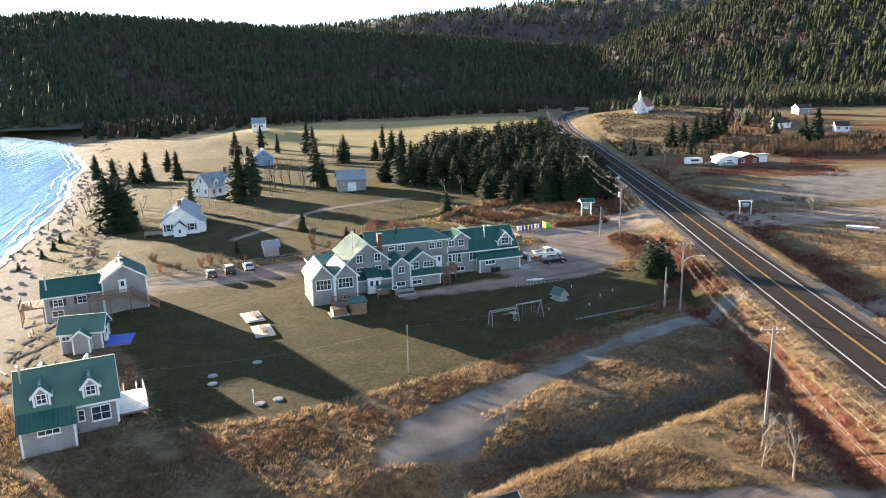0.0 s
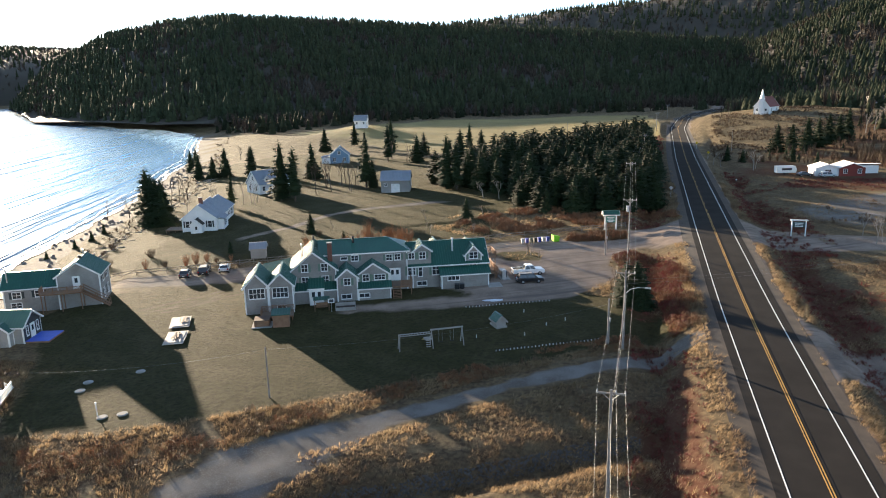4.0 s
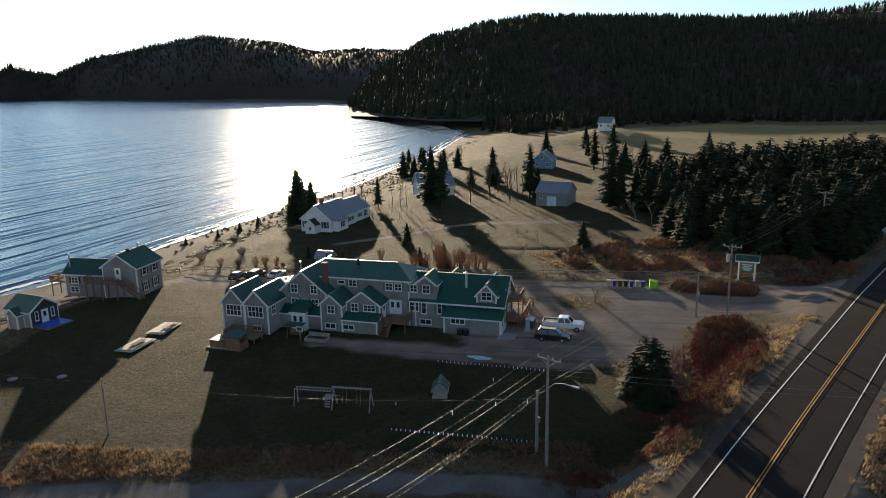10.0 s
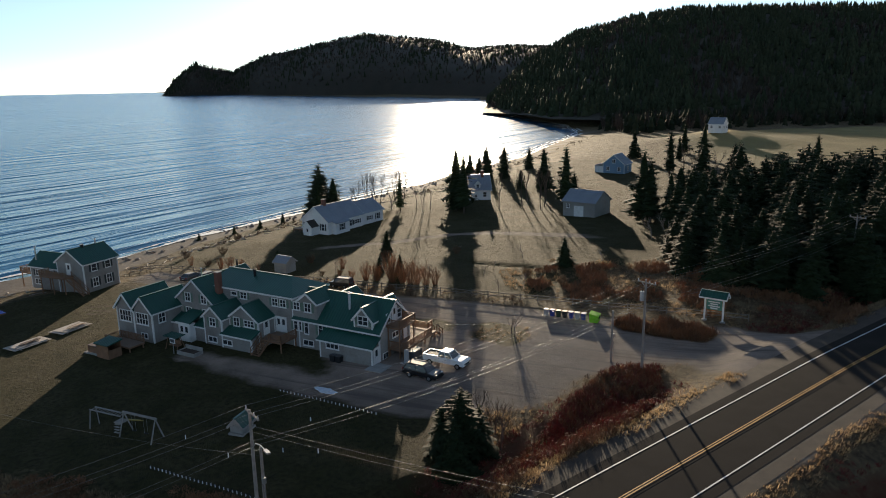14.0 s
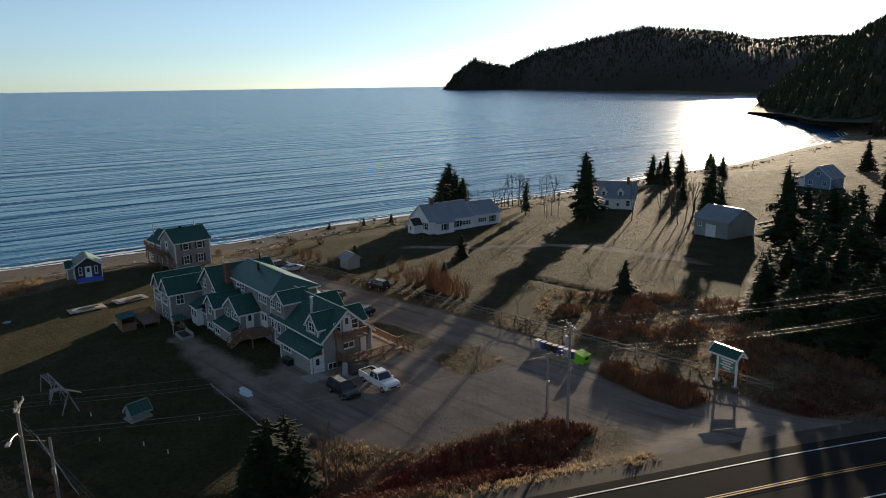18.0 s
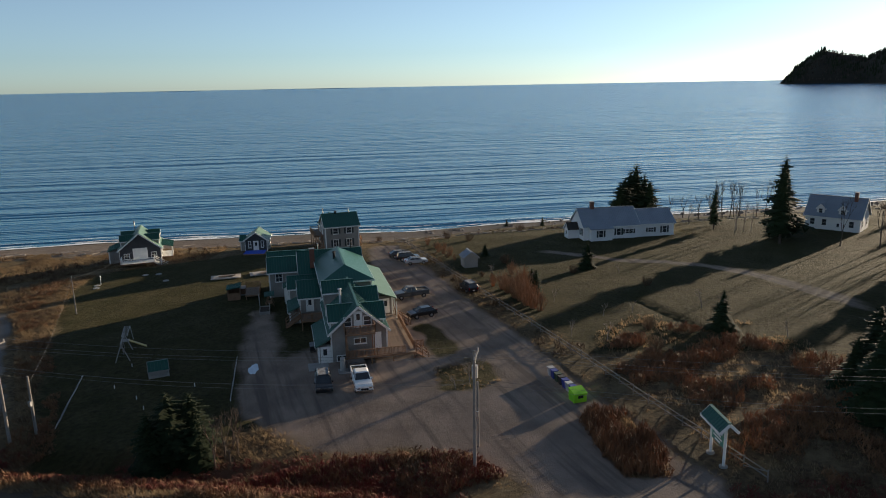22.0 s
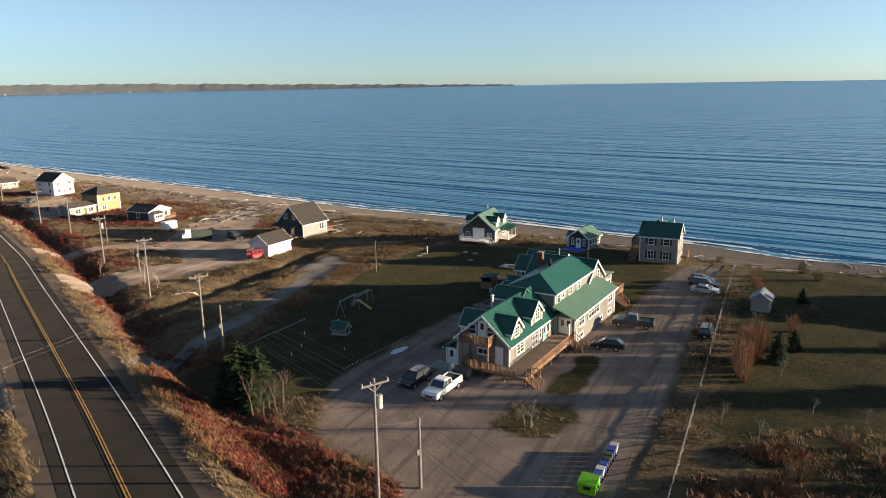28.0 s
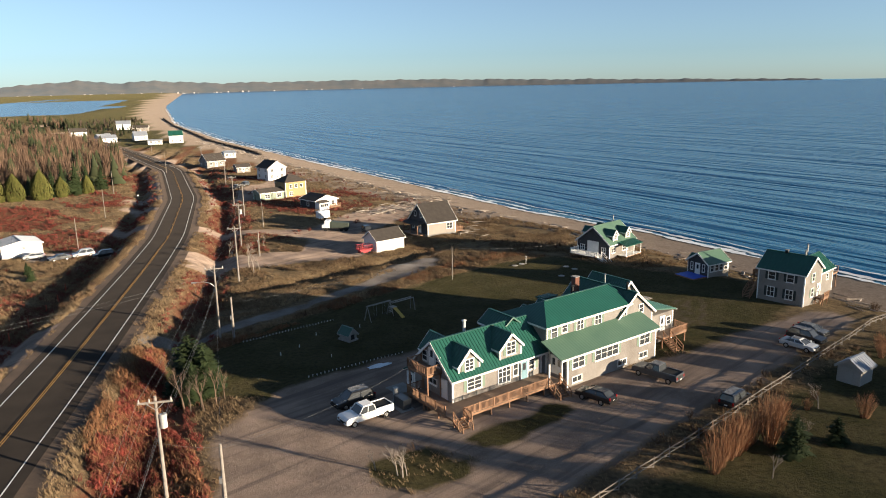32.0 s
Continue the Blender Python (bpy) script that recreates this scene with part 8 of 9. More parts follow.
def vehicle(kind, x, y, turn, paint, label, category="car", frost=False):
    """A parked car seen from above: body, cabin glass, roof, wheels, lights. Its front points along its own x."""
    car = thing("pickup_truck" if kind == "pickup" else category.replace(" ", "_"), x, y, None, turn, label, category)
    L, W, H = {"pickup": (5.8, 1.98, 1.9), "suv": (4.7, 1.88, 1.72), "hatch": (4.3, 1.8, 1.5), "sedan": (4.6, 1.82, 1.45), "jeep": (4.2, 1.8, 1.8)}[kind]
    h = L / 2
    bm = bmesh.new()
    if kind == "pickup":
        prism_y(bm, [(-h, 0.5), (h - 0.1, 0.42), (h, 0.62), (h - 0.05, 1.0), (h - 0.35, 1.12), (0.9, 1.2), (-0.7, 1.2), (-h, 1.2)], W, bevel=0.07)
    else:
        hood = 0.98 if kind != "jeep" else 1.1
        prism_y(bm, [(-h + 0.05, 0.42), (h - 0.1, 0.38), (h, 0.6), (h - 0.06, hood - 0.16), (h - 0.4, hood - 0.05), (h * 0.42, hood + 0.03), (-h + 0.25, hood + 0.06), (-h, hood - 0.1)], W, bevel=0.08)
    body = part("body", bm, paint, car)
    # cabin
    a, b, c, d = {"pickup": (-0.75, -0.55, 0.75, 1.35), "suv": (-h + 0.15, -h + 0.5, 0.55, 1.25), "hatch": (-h + 0.2, -h + 0.85, 0.4, 1.2), "sedan": (-h + 0.6, -1.0, 0.3, 1.15), "jeep": (-h + 0.08, -h + 0.25, 0.75, 1.05)}[kind]
    z0 = 1.12 if kind in ("pickup", "jeep") else 0.98
    bm = bmesh.new()
    w0, w1 = W / 2 - 0.08, W / 2 - 0.26
    loft(bm, [[(a, -w0, z0), (d, -w0, z0), (d, w0, z0), (a, w0, z0)], [(b, -w1, H - 0.08), (c, -w1, H - 0.08), (c, w1, H - 0.08), (b, w1, H - 0.08)]])
    bmesh.ops.recalc_face_normals(bm, faces=bm.faces)
    part("window_glass", bm, GLASS, car, "dark car windows")
    bm = bmesh.new()
    loft(bm, [[(b - 0.03, -w1 - 0.03, H - 0.1), (c + 0.05, -w1 - 0.03, H - 0.1), (c + 0.05, w1 + 0.03, H - 0.1), (b - 0.03, w1 + 0.03, H - 0.1)], [(b + 0.1, -w1 + 0.08, H), (c - 0.12, -w1 + 0.08, H), (c - 0.12, w1 - 0.08, H), (b + 0.1, w1 - 0.08, H)]])
    bmesh.ops.recalc_face_normals(bm, faces=bm.faces)
    part("roof", bm, paint, car)
    for s in (-1, 1):
        for xa, xb in ((a, b), (d, c), ((a + d) / 2, (b + c) / 2)):
            beam("pillar", car, (xa, s * w0, z0), (xb, s * (w1 + 0.02), H - 0.08), 0.07, 0.09, paint)
    if kind == "pickup":
        part("cargo_bed", a_box(-h + 0.1, -W / 2 + 0.14, 1.0, -0.85, W / 2 - 0.14, 1.212), TAR, car, "dark open cargo bed")
        for s in (-1, 1):
            part("bed_rail", a_box(-h + 0.05, s * (W / 2 - 0.08) - 0.06, 1.19, -0.8, s * (W / 2 - 0.08) + 0.06, 1.3), paint, car)
        part("tailgate", a_box(-h, -W / 2 + 0.1, 0.7, -h + 0.09, W / 2 - 0.1, 1.3), paint, car)
    if kind in ("suv", "jeep"):
        for s in (-1, 1):
            part("roof_rail", a_box(b + 0.2, s * (w1 - 0.06) - 0.02, H + 0.01, c - 0.3, s * (w1 - 0.06) + 0.02, H + 0.06), CHROME, car)
    if frost:
        part("roof_frost", a_box(b + 0.14, -w1 + 0.1, H + 0.002, c - 0.16, w1 - 0.1, H + 0.012), FROSTED, car, "thin white frost on the roof")
    for wx in (h - 0.95, -h + 1.0):
        for s in (-1, 1):
            wy = s * (W / 2 - 0.1)
            tyre = part("wheel", a_tube((wx, wy - 0.12, 0.36), (wx, wy + 0.13, 0.36), 0.36, 0.36, 16), TAR, car)
            part("rim", a_tube((wx, wy + s * 0.10, 0.36), (wx, wy + s * 0.15, 0.36), 0.22, 0.20, 12), METAL, tyre)
    zl = 0.78
    for s in (-1, 1):
        part("headlight", a_box(h - 0.12, s * (W / 2 - 0.32) - 0.17, zl - 0.08, h + 0.01, s * (W / 2 - 0.32) + 0.17, zl + 0.08), CHROME, car)
        part("tail_light", a_box(-h - 0.01, s * (W / 2 - 0.16) - 0.09, zl, -h + 0.1, s * (W / 2 - 0.16) + 0.09, zl + 0.3), material("red_lens", (0.35, 0.02, 0.02), 0.2), car)
        part("wing_mirror", a_box(d - 0.25, s * (W / 2 + 0.08) - 0.09, z0 + 0.02, d - 0.1, s * (W / 2 + 0.08) + 0.09, z0 + 0.18), paint, car)
    part("grille", a_box(h - 0.1, -0.45, 0.58, h + 0.015, 0.45, 0.78), TAR, car)
    part("bumper", a_box(h - 0.15, -W / 2 + 0.06, 0.38, h + 0.06, W / 2 - 0.06, 0.54), TAR if kind != "pickup" else CHROME, car)
    part("rear_bumper", a_box(-h - 0.06, -W / 2 + 0.06, 0.42, -h + 0.1, W / 2 - 0.06, 0.58), TAR if kind != "pickup" else CHROME, car)
    part("number_plate", a_box(-h - 0.075, -0.16, 0.62, -h - 0.06, 0.16, 0.74), WHITE, car)
    return car


def paint(name, c):
    return material(name, c, 0.3, 0.0, [v * 0.9 for v in c], 2.0, 20, 0.0, spec=0.4, coat=0.3)


WHITE_P, BLACK_P, SILVER_P, GREY_P = paint("white_car_paint", (0.78, 0.78, 0.77)), paint("black_car_paint", (0.015, 0.015, 0.017)), paint("silver_car_paint", (0.42, 0.44, 0.46)), paint("dark_grey_car_paint", (0.07, 0.075, 0.08))
vehicle("pickup", 13.8, 138.8, 24, WHITE_P, "white pickup truck parked on the gravel", "pickup truck")
vehicle("suv", 14.7, 134.5, 22, BLACK_P, "black estate car with frosted roof on the gravel", frost=True)
vehicle("pickup", -21.1, 136.8, -58, GREY_P, "dark pickup truck parked beside the inn", "pickup truck", True)
vehicle("hatch", -11.4, 140.7, -55, BLACK_P, "black hatchback parked beside the inn")
vehicle("jeep", -25.2, 145.8, -150, BLACK_P, "small black off-road car parked by the fence", frost=True)
vehicle("sedan", -44.0, 132.6, 116, SILVER_P, "silver car parked at the end of the lot", "car", True)
vehicle("suv", -47.0, 130.3, 116, BLACK_P, "black frosted car parked at the end of the lot", frost=True)
vehicle("hatch", -49.6, 128.0, 116, GREY_P, "dark grey frosted car parked at the end of the lot", frost=True)
for x, y, tn, k, p in ((70.0, 40.5, 30, "sedan", GREY_P), (66.0, 37.0, 25, "suv", SILVER_P), (62.5, 34.0, 20, "suv", BLACK_P), (76.0, 37.5, 8, "hatch", SILVER_P), (84, 258, 10, "sedan", GREY_P), (90, 256, 15, "suv", SILVER_P), (35, -70, 60, "suv", GREY_P), (38, -64, 60, "hatch", BLACK_P), (0.5, 31, 100, "suv", BLACK_P)):
    vehicle(k, x, y, tn, p, "car parked on gravel beside a house")

tk = thing("dump_truck", 8.0, 25.5, None, -15, "white dump truck parked on the gravel yard", "truck")
part("chassis", a_box(-3.4, -1.0, 0.6, 3.4, 1.0, 0.95), TAR, tk)
part("cab", (lambda bm: prism_y(bm, [(1.4, 0.9), (3.5, 0.9), (3.5, 1.7), (2.9, 1.85), (2.7, 2.8), (1.4, 2.8)], 2.2, bevel=0.06) or bm)(bmesh.new()), WHITE_P, tk)
part("windscreen", a_box(2.74, -0.95, 1.95, 2.86, 0.95, 2.6), GLASS, tk)
part("dump_box", (lambda bm: solid(bm, [(-3.5, -1.15, 1.0), (1.2, -1.15, 1.0), (1.2, -1.15, 2.5), (-3.5, -1.15, 2.2)], (0, 2.3, 0)) or bm)(bmesh.new()), material("green_grey_steel", (0.07, 0.085, 0.07), 0.6), tk)
for wx in (2.5, -1.6, -2.8):
    for s in (-1, 1):
        part("wheel", a_tube((wx, s * 1.0 - 0.15, 0.5), (wx, s * 1.0 + 0.15, 0.5), 0.5, 0.5, 14), TAR, tk)
for x, y, tn, L in ((10.3, 8.5, 20, 3.4),):
    tr = thing("trailer", x, y, None, tn, "white box trailer parked on the gravel yard", "trailer")
    part("body", (lambda bm: prism_y(bm, [(-L / 2, 0.6), (L / 2, 0.6), (L / 2, 2.5), (-L / 2, 2.6)], 2.2, bevel=0.08) or bm)(bmesh.new()), WHITE_P, tr)
    part("door", a_box(-L / 2 - 0.03, -0.8, 0.8, -L / 2, 0.8, 2.3), INSUL, tr)
    for s in (-1, 1):
        part("wheel", a_tube((0, s * 1.05 - 0.1, 0.35), (0, s * 1.05 + 0.1, 0.35), 0.35, 0.35, 12), TAR, tr)
REDP = material("red_painted_steel", (0.42, 0.04, 0.05), 0.5)
lift = thing("platform_lift", 4.0, 54.0, None, 18, "red steel platform lift standing by the garage", "lift")
part("base", a_box(-1.2, -0.8, 0.3, 1.2, 0.8, 0.8), REDP, lift)
for a, b in (((-1.6, -0.9), (1.6, -0.9)), ((-1.6, 0.9), (1.6, 0.9)), ((-1.6, -0.9), (-1.6, 0.9)), ((1.6, -0.9), (1.6, 0.9))):
    railing(lift, a, b, 1.0, 1.0, REDP, 0.4)
part("floor_plate", a_box(-1.6, -0.9, 0.9, 1.6, 0.9, 1.0), REDP, lift)
for wx in (-0.9, 0.9):
    for s in (-1, 1):
        part("wheel", a_tube((wx, s * 0.8 - 0.1, 0.3), (wx, s * 0.8 + 0.1, 0.3), 0.3, 0.3, 12), TAR, lift)

# ---- bins by the fence ----
LIME = material("lime_green_steel", (0.22, 0.55, 0.02), 0.8, second=(0.18, 0.46, 0.02))
dm = thing("dumpster", 16.2, 163.4, None, 28, "bright lime-green steel dumpster by the fence", "dumpster")
part("body", (lambda bm: prism_y(bm, [(-0.6, 0.15), (0.6, 0.15), (0.65, 1.1), (-0.65, 1.4)], 1.5, bevel=0.03) or bm)(bmesh.new()), LIME, dm)
lid = part("lid", a_box(-0.7, -0.78, 0, 0.73, 0.78, 0.06), LIME, dm)
lid.matrix_basis = pose(0, 0, 1.28, 0, 12.5, 0)
for s in (-1, 1):
    part("side_pocket", a_box(-0.5, s * 0.79 - 0.06, 0.7, 0.5, s * 0.79 + 0.06, 0.88), LIME, dm)
part("opening", a_box(0.62, -0.3, 0.65, 0.68, 0.3, 0.95), TAR, dm)
for i, c in enumerate(((0.03, 0.05, 0.25), (0.35, 0.35, 0.36), (0.03, 0.05, 0.25), (0.03, 0.03, 0.03), (0.03, 0.06, 0.04), (0.06, 0.05, 0.04), (0.03, 0.03, 0.03))):
    bn = thing("wheelie_bin", 14.6 - i * 0.82, 162.9 - i * 0.42, None, -62, "plastic wheeled waste bin in a row by the fence", "bin", "row of bins")
    mt = material("bin_plastic_%d" % (i % 5), c, 0.6)
    bm = bmesh.new()
    loft(bm, [[(-0.24, -0.27, 0.06), (0.24, -0.27, 0.06), (0.24, 0.27, 0.06), (-0.24, 0.27, 0.06)], [(-0.33, -0.33, 1.0), (0.33, -0.33, 1.0), (0.33, 0.33, 1.0), (-0.33, 0.33, 1.0)]])
    part("tub", bm, mt, bn)
    part("lid", a_box(-0.36, -0.35, 1.0, 0.38, 0.35, 1.07), INSUL if i == 1 else mt, bn)
    for s in (-1, 1):
        part("wheel", a_tube((-0.28, s * 0.24 - 0.04, 0.1), (-0.28, s * 0.24 + 0.04, 0.1), 0.1, 0.1, 10), TAR, bn)

# ---- lawn things ----
GREYWOOD = material("grey_play_wood", (0.33, 0.31, 0.28), 0.85, second=(0.24, 0.22, 0.2))
sw = thing("swing_set", 5.6, 103.0, None, 29, "grey wooden swing set with monkey bars and a slide", "swing set")
part("swing_beam", a_box(0.0, -0.09, 2.3, 4.6, 0.09, 2.48), GREYWOOD, sw)
for x in (0.15, 4.45):
    for s in (-1, 1):
        part("leg", a_tube((x, s * 0.9, -0.1), (x, 0, 2.35), 0.07, 0.07, 6), GREYWOOD, sw)
for s in (-1, 1):
    part("ladder_rail", a_box(-4.4, s * 0.35 - 0.05, 1.95, 0.0, s * 0.35 + 0.05, 2.05), GREYWOOD, sw)
    part("leg", a_tube((-4.4, s * 0.6, -0.1), (-4.3, s * 0.35, 2.0), 0.06, 0.06, 6), GREYWOOD, sw)
for i in range(11):
    part("rung", a_box(-4.2 + i * 0.4, -0.35, 1.98, -4.14 + i * 0.4, 0.35, 2.03), GREYWOOD, sw)
part("platform", a_box(-0.9, -0.5, 1.2, 0.1, 0.5, 1.28), GREYWOOD, sw)
part("slide", (lambda bm: solid(bm, [(-0.7, 0.5, 1.25), (-0.1, 0.5, 1.25), (-0.1, 2.6, 0.15), (-0.7, 2.6, 0.15)], (0, 0, -0.08)) or bm)(bmesh.new()), material("yellow_plastic", (0.5, 0.36, 0.08), 0.4), sw)
for i in range(4):
    part("step", a_box(-0.75, -0.75 + i * 0.06, 0.25 + i * 0.28, -0.1, -0.55 + i * 0.06, 0.3 + i * 0.28), GREYWOOD, sw)
for x in (1.4, 3.0):
    part("swing_seat", a_box(x - 0.25, -0.1, 0.5, x + 0.25, 0.1, 0.54), TAR, sw)
    for s in (-1, 1):
        part("chain", a_tube((x + s * 0.24, 0, 0.5), (x + s * 0.24, 0, 2.32), 0.012, 0.012, 4), METAL, sw)
ph = thing("playhouse", 13.2, 112.6, None, 125, "small wooden playhouse with a green gable roof", "playhouse")
walls(ph, -1.0, -0.72, 1.0, 0.72, 0.25, 1.0, 1.65, "u", mat=GREYWOOD, corners=False)
gable_roof(ph, -1.0, -0.72, 1.0, 0.72, 1.0, 1.75, "u", 0.2, ROOF, GREYWOOD)
part("floor_plate", a_box(-1.2, -0.85, 0.0, 1.2, 0.85, 0.24), GREYWOOD, ph)
part("doorway", a_box(1.0, -0.3, 0.25, 1.03, 0.3, 0.95), TAR, ph)
PALE_PANEL = material("pale_panel", (0.40, 0.37, 0.335), 0.8, second=(0.24, 0.215, 0.19), scale=1.3, fine=7.0, vary=0.2)
for x, y, w, d, turn in ((-34.8, 105.0, 2.9, 5.2, 30), (-31.4, 98.9, 2.8, 5.4, 26)):
    pl = thing("panel_stack", x, y, None, turn, "stack of pale weathered panels and loose boards lying on the lawn", "panel stack")
    for k in range(2):
        sl = part("panel", a_box(-w / 2 + k * 0.25, -d / 2 + k * 0.5, 0.12 + k * 0.07, w / 2 - k * 0.3, d / 2 - k * 0.35, 0.18 + k * 0.07), PALE_PANEL, pl)
        sl.matrix_basis = pose(0, 0, 0, 0, 0, random.uniform(-3, 3) * k)
    for yy in (-d / 3, d / 3):
        part("bearer", a_box(-w / 2, yy - 0.08, -0.1, w / 2, yy + 0.08, 0.12), FENCEWOOD, pl)
    for k in range(9):
        bd = part("board", a_box(-0.09, -random.uniform(0.9, 1.6), 0.0, 0.09, random.uniform(0.9, 1.6), 0.04), FENCEWOOD if k % 2 else DECKFLOOR, pl)
        bd.matrix_basis = pose(random.uniform(-0.2, 1.0), random.uniform(-0.4, 1.0), 0.262 + k * 0.022, 0, 0, random.uniform(-16, 16))
tub = thing("hot_tub", -21.6, 106.4, None, 23.5, "brown hot tub with a cover on a pale slab", "hot tub")
part("slab", a_box(-1.5, -1.5, -0.15, 1.5, 1.3, 0.1), CONCRETE, tub)
for i in range(10):
    part("cladding_board", a_box(-1.1 + i * 0.22, -1.12, 0.1, -0.89 + i * 0.22, -1.06, 0.95), DECKWOOD, tub)
part("shell", a_box(-1.1, -1.06, 0.1, 1.1, 1.06, 0.95), DECKWOOD, tub)
part("cover", a_box(-1.14, -1.12, 0.95, 1.14, 1.1, 1.08), material("brown_vinyl", (0.12, 0.08, 0.06), 0.5), tub)
cb2 = thing("cabin_booth", -18.7, 106.9, None, 23.5, "small wooden changing booth with a green roof", "booth")
for a in ((-1.2, -1.0, 0, 1.2, -0.94, 1.9), (-1.2, 0.94, 0, 1.2, 1.0, 2.1), (-1.2, -0.94, 0, -1.14, 0.94, 2.0), (1.14, -0.94, 0, 1.2, 0.94, 1.2)):
    part("wall_panel", a_box(*a), DECKWOOD, cb2)
slab("roof_slope", cb2, [(-1.4, 1.2, 2.3), (1.4, 1.2, 2.3), (1.4, -1.2, 2.0), (-1.4, -1.2, 2.0)], ROOF)
dk2 = thing("tub_deck", -20.6, 109.4, None, 23.5, "raised wooden deck with a railing by the hot tub", "deck")
deck(dk2, -2.4, -1.2, 2.4, 1.2, 0.8, 0.8, along="u")
railing(dk2, (-2.4, 1.2), (2.4, 1.2), 0.8)
railing(dk2, (-2.4, -1.2), (-2.4, 1.2), 0.8)
gsw = thing("garden_swing", -15.6, 114.6, None, 23.5, "wooden garden swing seat with a green canopy", "garden swing")
for s in (-1, 1):
    for k in (-1, 1):
        part("leg", a_tube((s * 1.1, k * 0.75, -0.1), (s * 1.1, 0, 1.9), 0.05, 0.05, 6), DECKWOOD, gsw)
part("seat", a_box(-0.9, -0.3, 0.45, 0.9, 0.3, 0.52), DECKWOOD, gsw)
part("backrest", a_box(-0.9, 0.28, 0.55, 0.9, 0.34, 1.1), DECKWOOD, gsw)
slab("canopy", gsw, [(-1.3, 0.8, 1.95), (1.3, 0.8, 1.95), (1.3, -0.8, 1.85), (-1.3, -0.8, 1.85)], ROOF, 0.06)
bench = thing("sandbox", -11.9, 115.4, None, 23.5, "low timber-framed planter with a rail", "planter")
for a in ((-1.6, -0.8, 0, 1.6, -0.7, 0.5), (-1.6, 0.7, 0, 1.6, 0.8, 0.9), (-1.6, -0.7, 0, -1.5, 0.7, 0.5), (1.5, -0.7, 0, 1.6, 0.7, 0.5)):
    part("side_board", a_box(*a), GREYWOOD, bench)
part("soil", a_box(-1.5, -0.7, 0, 1.5, 0.7, 0.35), material("soil", (0.06, 0.045, 0.035), 0.95), bench)
hp = thing("basketball_hoop", -13.6, 113.8, None, 23.5, "small white backboard on a post", "hoop")
part("post", a_tube((0, 0, -0.2), (0, 0, 1.9), 0.05, 0.05, 8), METAL, hp)
part("backboard", a_box(-0.5, -0.08, 1.5, 0.5, -0.03, 2.2), WHITE, hp)
part("panel", a_box(-0.36, -0.09, 1.62, 0.36, -0.08, 2.08), GREY_P, hp)
tp = thing("frozen_puddle", 10.3, 123.8, None, 20, "pale frozen puddle sheet on the gravel", "puddle")
bm = bmesh.new()
ring = [(1.9 * math.cos(a) * random.uniform(0.7, 1.1), 0.75 * math.sin(a) * random.uniform(0.6, 1.1), 0.04) for a in [i * math.pi / 9 for i in range(18)]]
solid(bm, ring, (0, 0, 0.03))
part("ice", bm, material("ice", (0.62, 0.68, 0.74), 0.35, second=(0.45, 0.5, 0.56), scale=1.5), tp)
for n_, (p, q, k) in enumerate((((6.7, 119.8), (19.2, 125.1), 26), ((14.6, 103.1), (27.6, 109.6), 30))):
    rp = thing("rope_fence", p[0], p[1], 0.0, 0, "low rope with small white floats on the grass", "rope fence")
    for i in range(k):
        x, y = p[0] + (q[0] - p[0]) * i / (k - 1), p[1] + (q[1] - p[1]) * i / (k - 1)
        shared("float", "ropefloat", lambda: a_tube((0, 0, -0.05), (0, 0, 0.24), 0.045, 0.045, 6), WHITE, rp, pose(x - p[0], y - p[1], ground(x, y)))
    beam("rope", rp, (0, 0, ground(*p) + 0.2), (q[0] - p[0], q[1] - p[1], ground(*q) + 0.2), 0.05, 0.05, TAR)
for x, y in ((16, 119), (20, 114), (22.5, 116.5), (17.5, 109.5), (11, 107.5)):
    mk = thing("marker_stake", x, y, None, 0, "short white marker stake in the grass", "stake")
    part("stake", a_tube((0, 0, -0.1), (0, 0, 0.45), 0.05, 0.04, 6), WHITE, mk)
for x, y in ((-33.4, 83.8), (-32.6, 81.5), (-25.2, 76.4), (-23.4, 77.5), (-29, 88)):
    mh = thing("well_cover", x, y, None, 0, "round concrete tank cover in the lawn", "cover")
    part("ring", a_tube((0, 0, -0.2), (0, 0, 0.06), 0.62, 0.6, 18), CONCRETE, mh)
    part("lid", a_tube((0, 0, 0.06), (0, 0, 0.1), 0.5, 0.48, 18), CONCRETE, mh)
vp = thing("pump", -26.0, 76.6, None, 0, "white standpipe with a cap in the grass", "pump")
part("pipe", a_tube((0, 0, -0.2), (0, 0, 1.5), 0.06, 0.06, 10), WHITE, vp)
part("cap", a_tube((0, 0, 1.5), (0, 0, 1.65), 0.13, 0.1, 10), WHITE, vp)
ub = thing("utility_tank", 9.6, 136.9, None, 23.5, "grey fuel tanks beside the deck steps", "tank")
part("tank", a_box(-0.5, -1.0, 0.15, 0.5, 1.0, 1.25), GREY_P, ub)
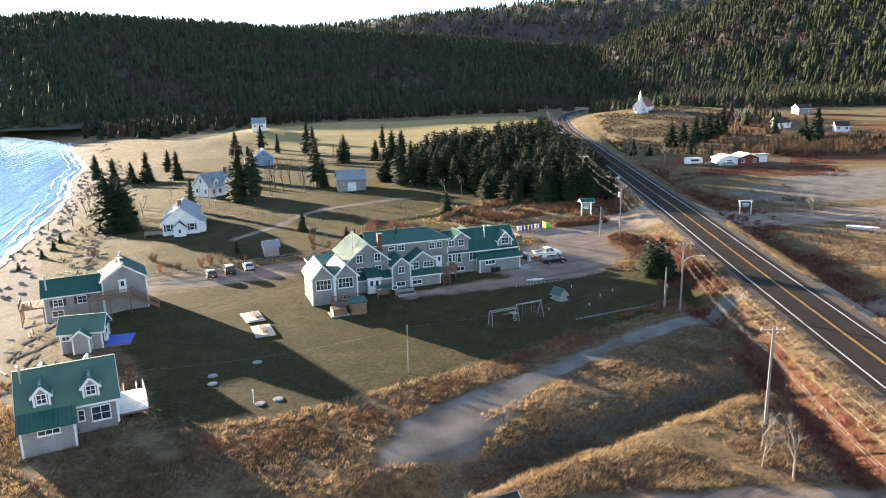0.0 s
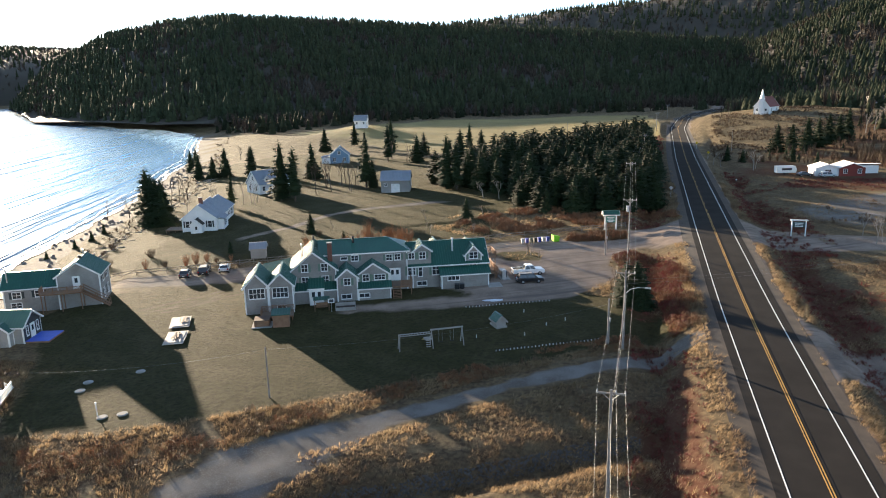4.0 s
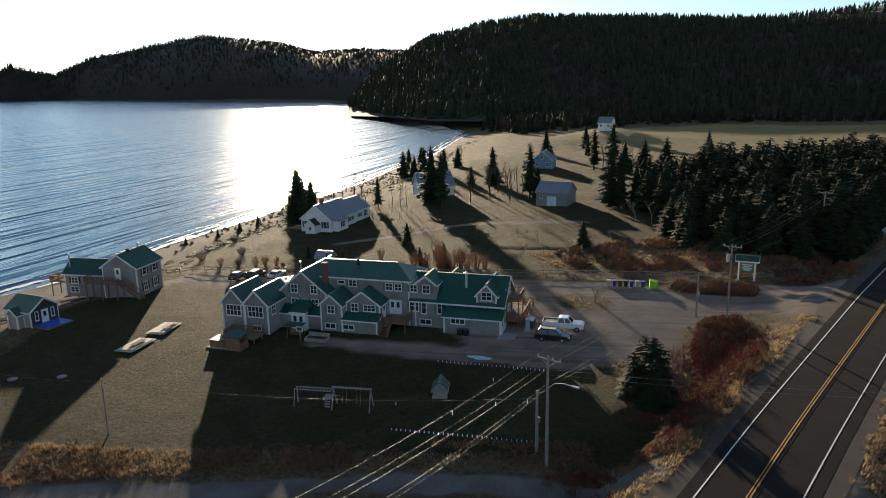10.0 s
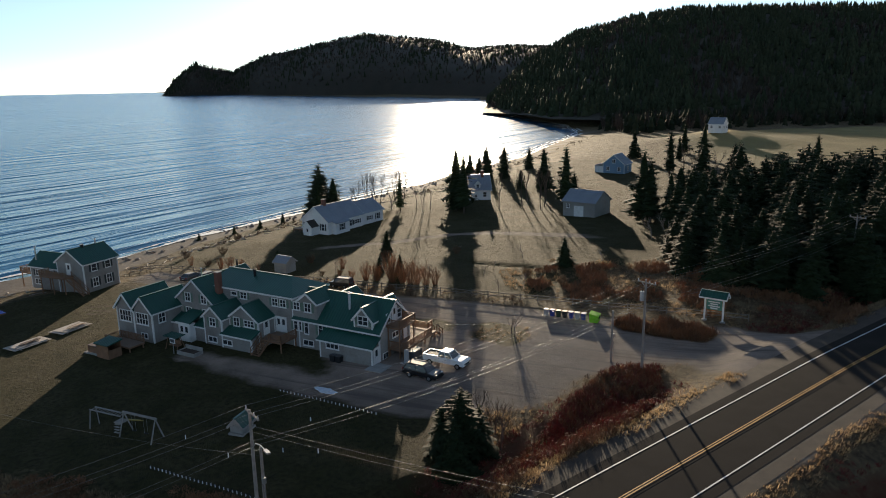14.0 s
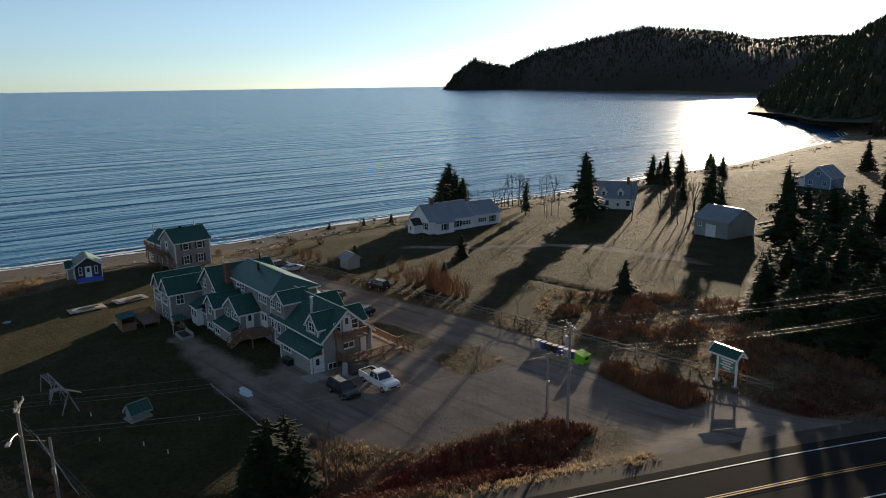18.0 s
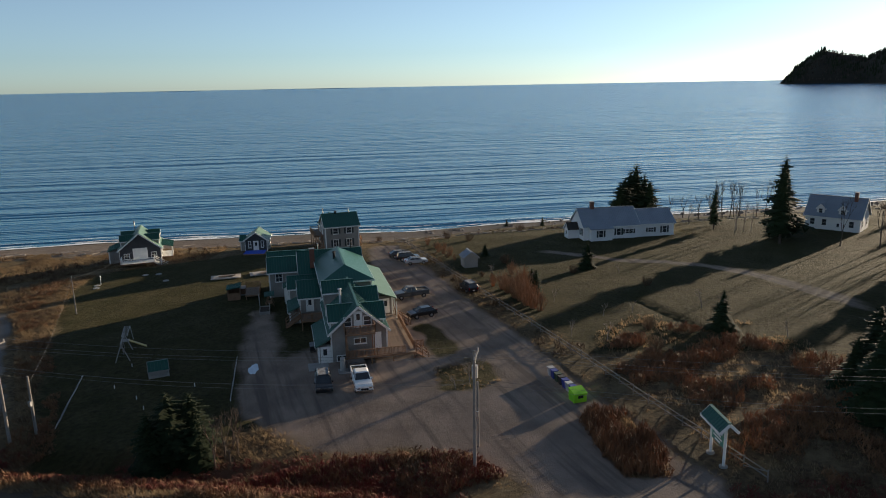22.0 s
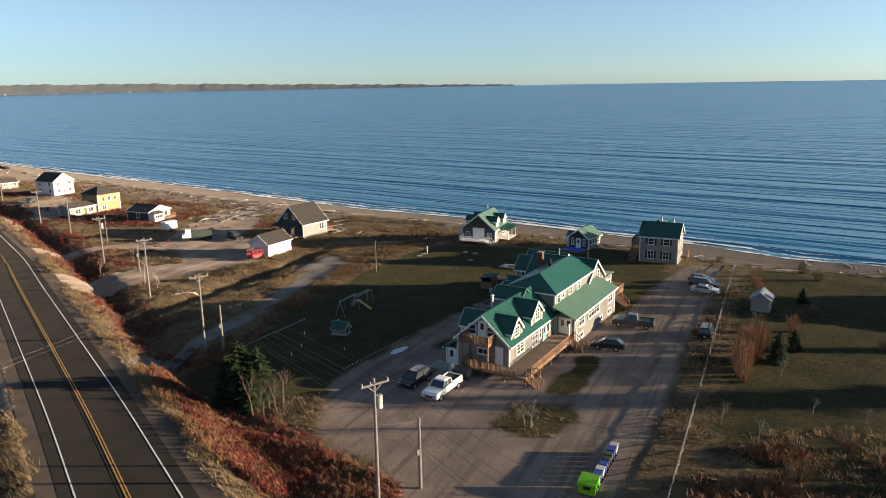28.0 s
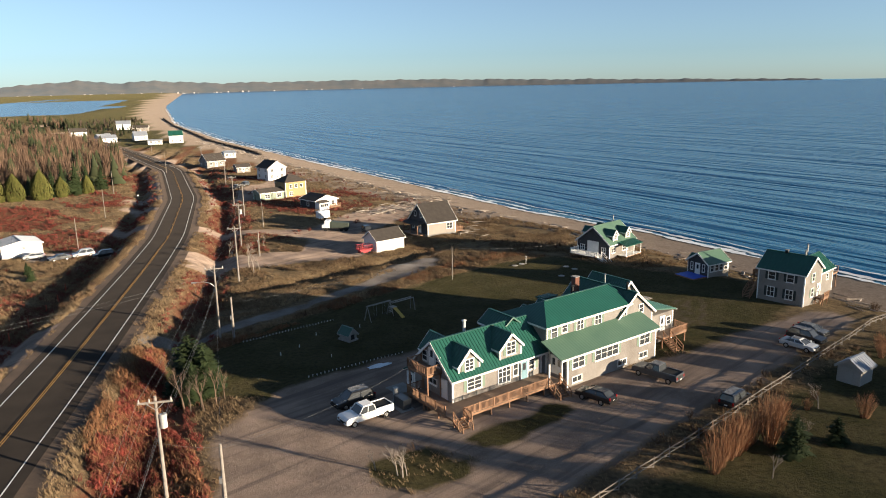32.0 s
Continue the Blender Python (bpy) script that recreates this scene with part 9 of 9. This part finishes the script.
part("cylinder", a_tube((-0.2, -1.6, 0.0), (-0.2, -1.6, 1.7), 0.35, 0.3, 14), INSUL, ub)
part("slab", a_box(-0.8, -2.2, -0.15, 0.9, 1.2, 0.06), CONCRETE, ub)
st0 = thing("doorstep", 8.3, 131.9, None, 23.5, "concrete slab at the side entrance", "doorstep")
part("slab", a_box(-0.6, -1.6, -0.2, 1.8, 0.9, 0.08), CONCRETE, st0)
gp2 = thing("gas_bin", 3.5, 129.0, None, 23.5, "black waste bins against the lean-to wall", "bin")
for k in (-0.5, 0.4):
    part("bin", a_box(k - 0.35, -0.35, 0, k + 0.35, 0.35, 0.8), TAR, gp2)
    part("lid", a_box(k - 0.38, -0.38, 0.8, k + 0.38, 0.38, 0.88), GREY_P, gp2)
# a made-up hull on a cradle stands in for a pile of white boards
bt = thing("boat", 84, 157, None, -35, "pile of white boards by the drive, shaped as a boat hull", "boat")
part("hull", (lambda bm: loft(bm, [[(-3, -0.2, 0.2), (-3, 0.2, 0.2), (-3, 0.8, 0.9), (-3, -0.8, 0.9)], [(1.5, -0.2, 0.2), (1.5, 0.2, 0.2), (1.5, 0.9, 1.0), (1.5, -0.9, 1.0)], [(3.3, -0.03, 0.8), (3.3, 0.03, 0.8), (3.3, 0.05, 1.1), (3.3, -0.05, 1.1)]]) or bm)(bmesh.new()), WHITE_P, bt)
part("cradle", a_box(-2, -0.6, 0, 1, 0.6, 0.3), FENCEWOOD, bt)
for x, y in ((61.7, 72.8), (61.6, 88.8), (62.5, 64.9), (61.5, 80), (62, 96)):
    fp = thing("marker_post", x, y, None, 0, "orange-red marker post by the road ditch", "post")
    part("post", a_tube((0, 0, -0.3), (0, 0, 1.4), 0.09, 0.08, 8), material("orange_red_paint", (0.5, 0.10, 0.05), 0.6), fp)
for x, y in ((63, 250), (71, -58)):
    mb = thing("mailbox", x, y, None, 0, "small mailbox on a post by the road", "mailbox")
    part("post", a_tube((0, 0, -0.2), (0, 0, 1.0), 0.05, 0.05, 6), FENCEWOOD, mb)
    part("box", a_box(-0.2, -0.3, 1.0, 0.2, 0.3, 1.3), WHITE, mb)
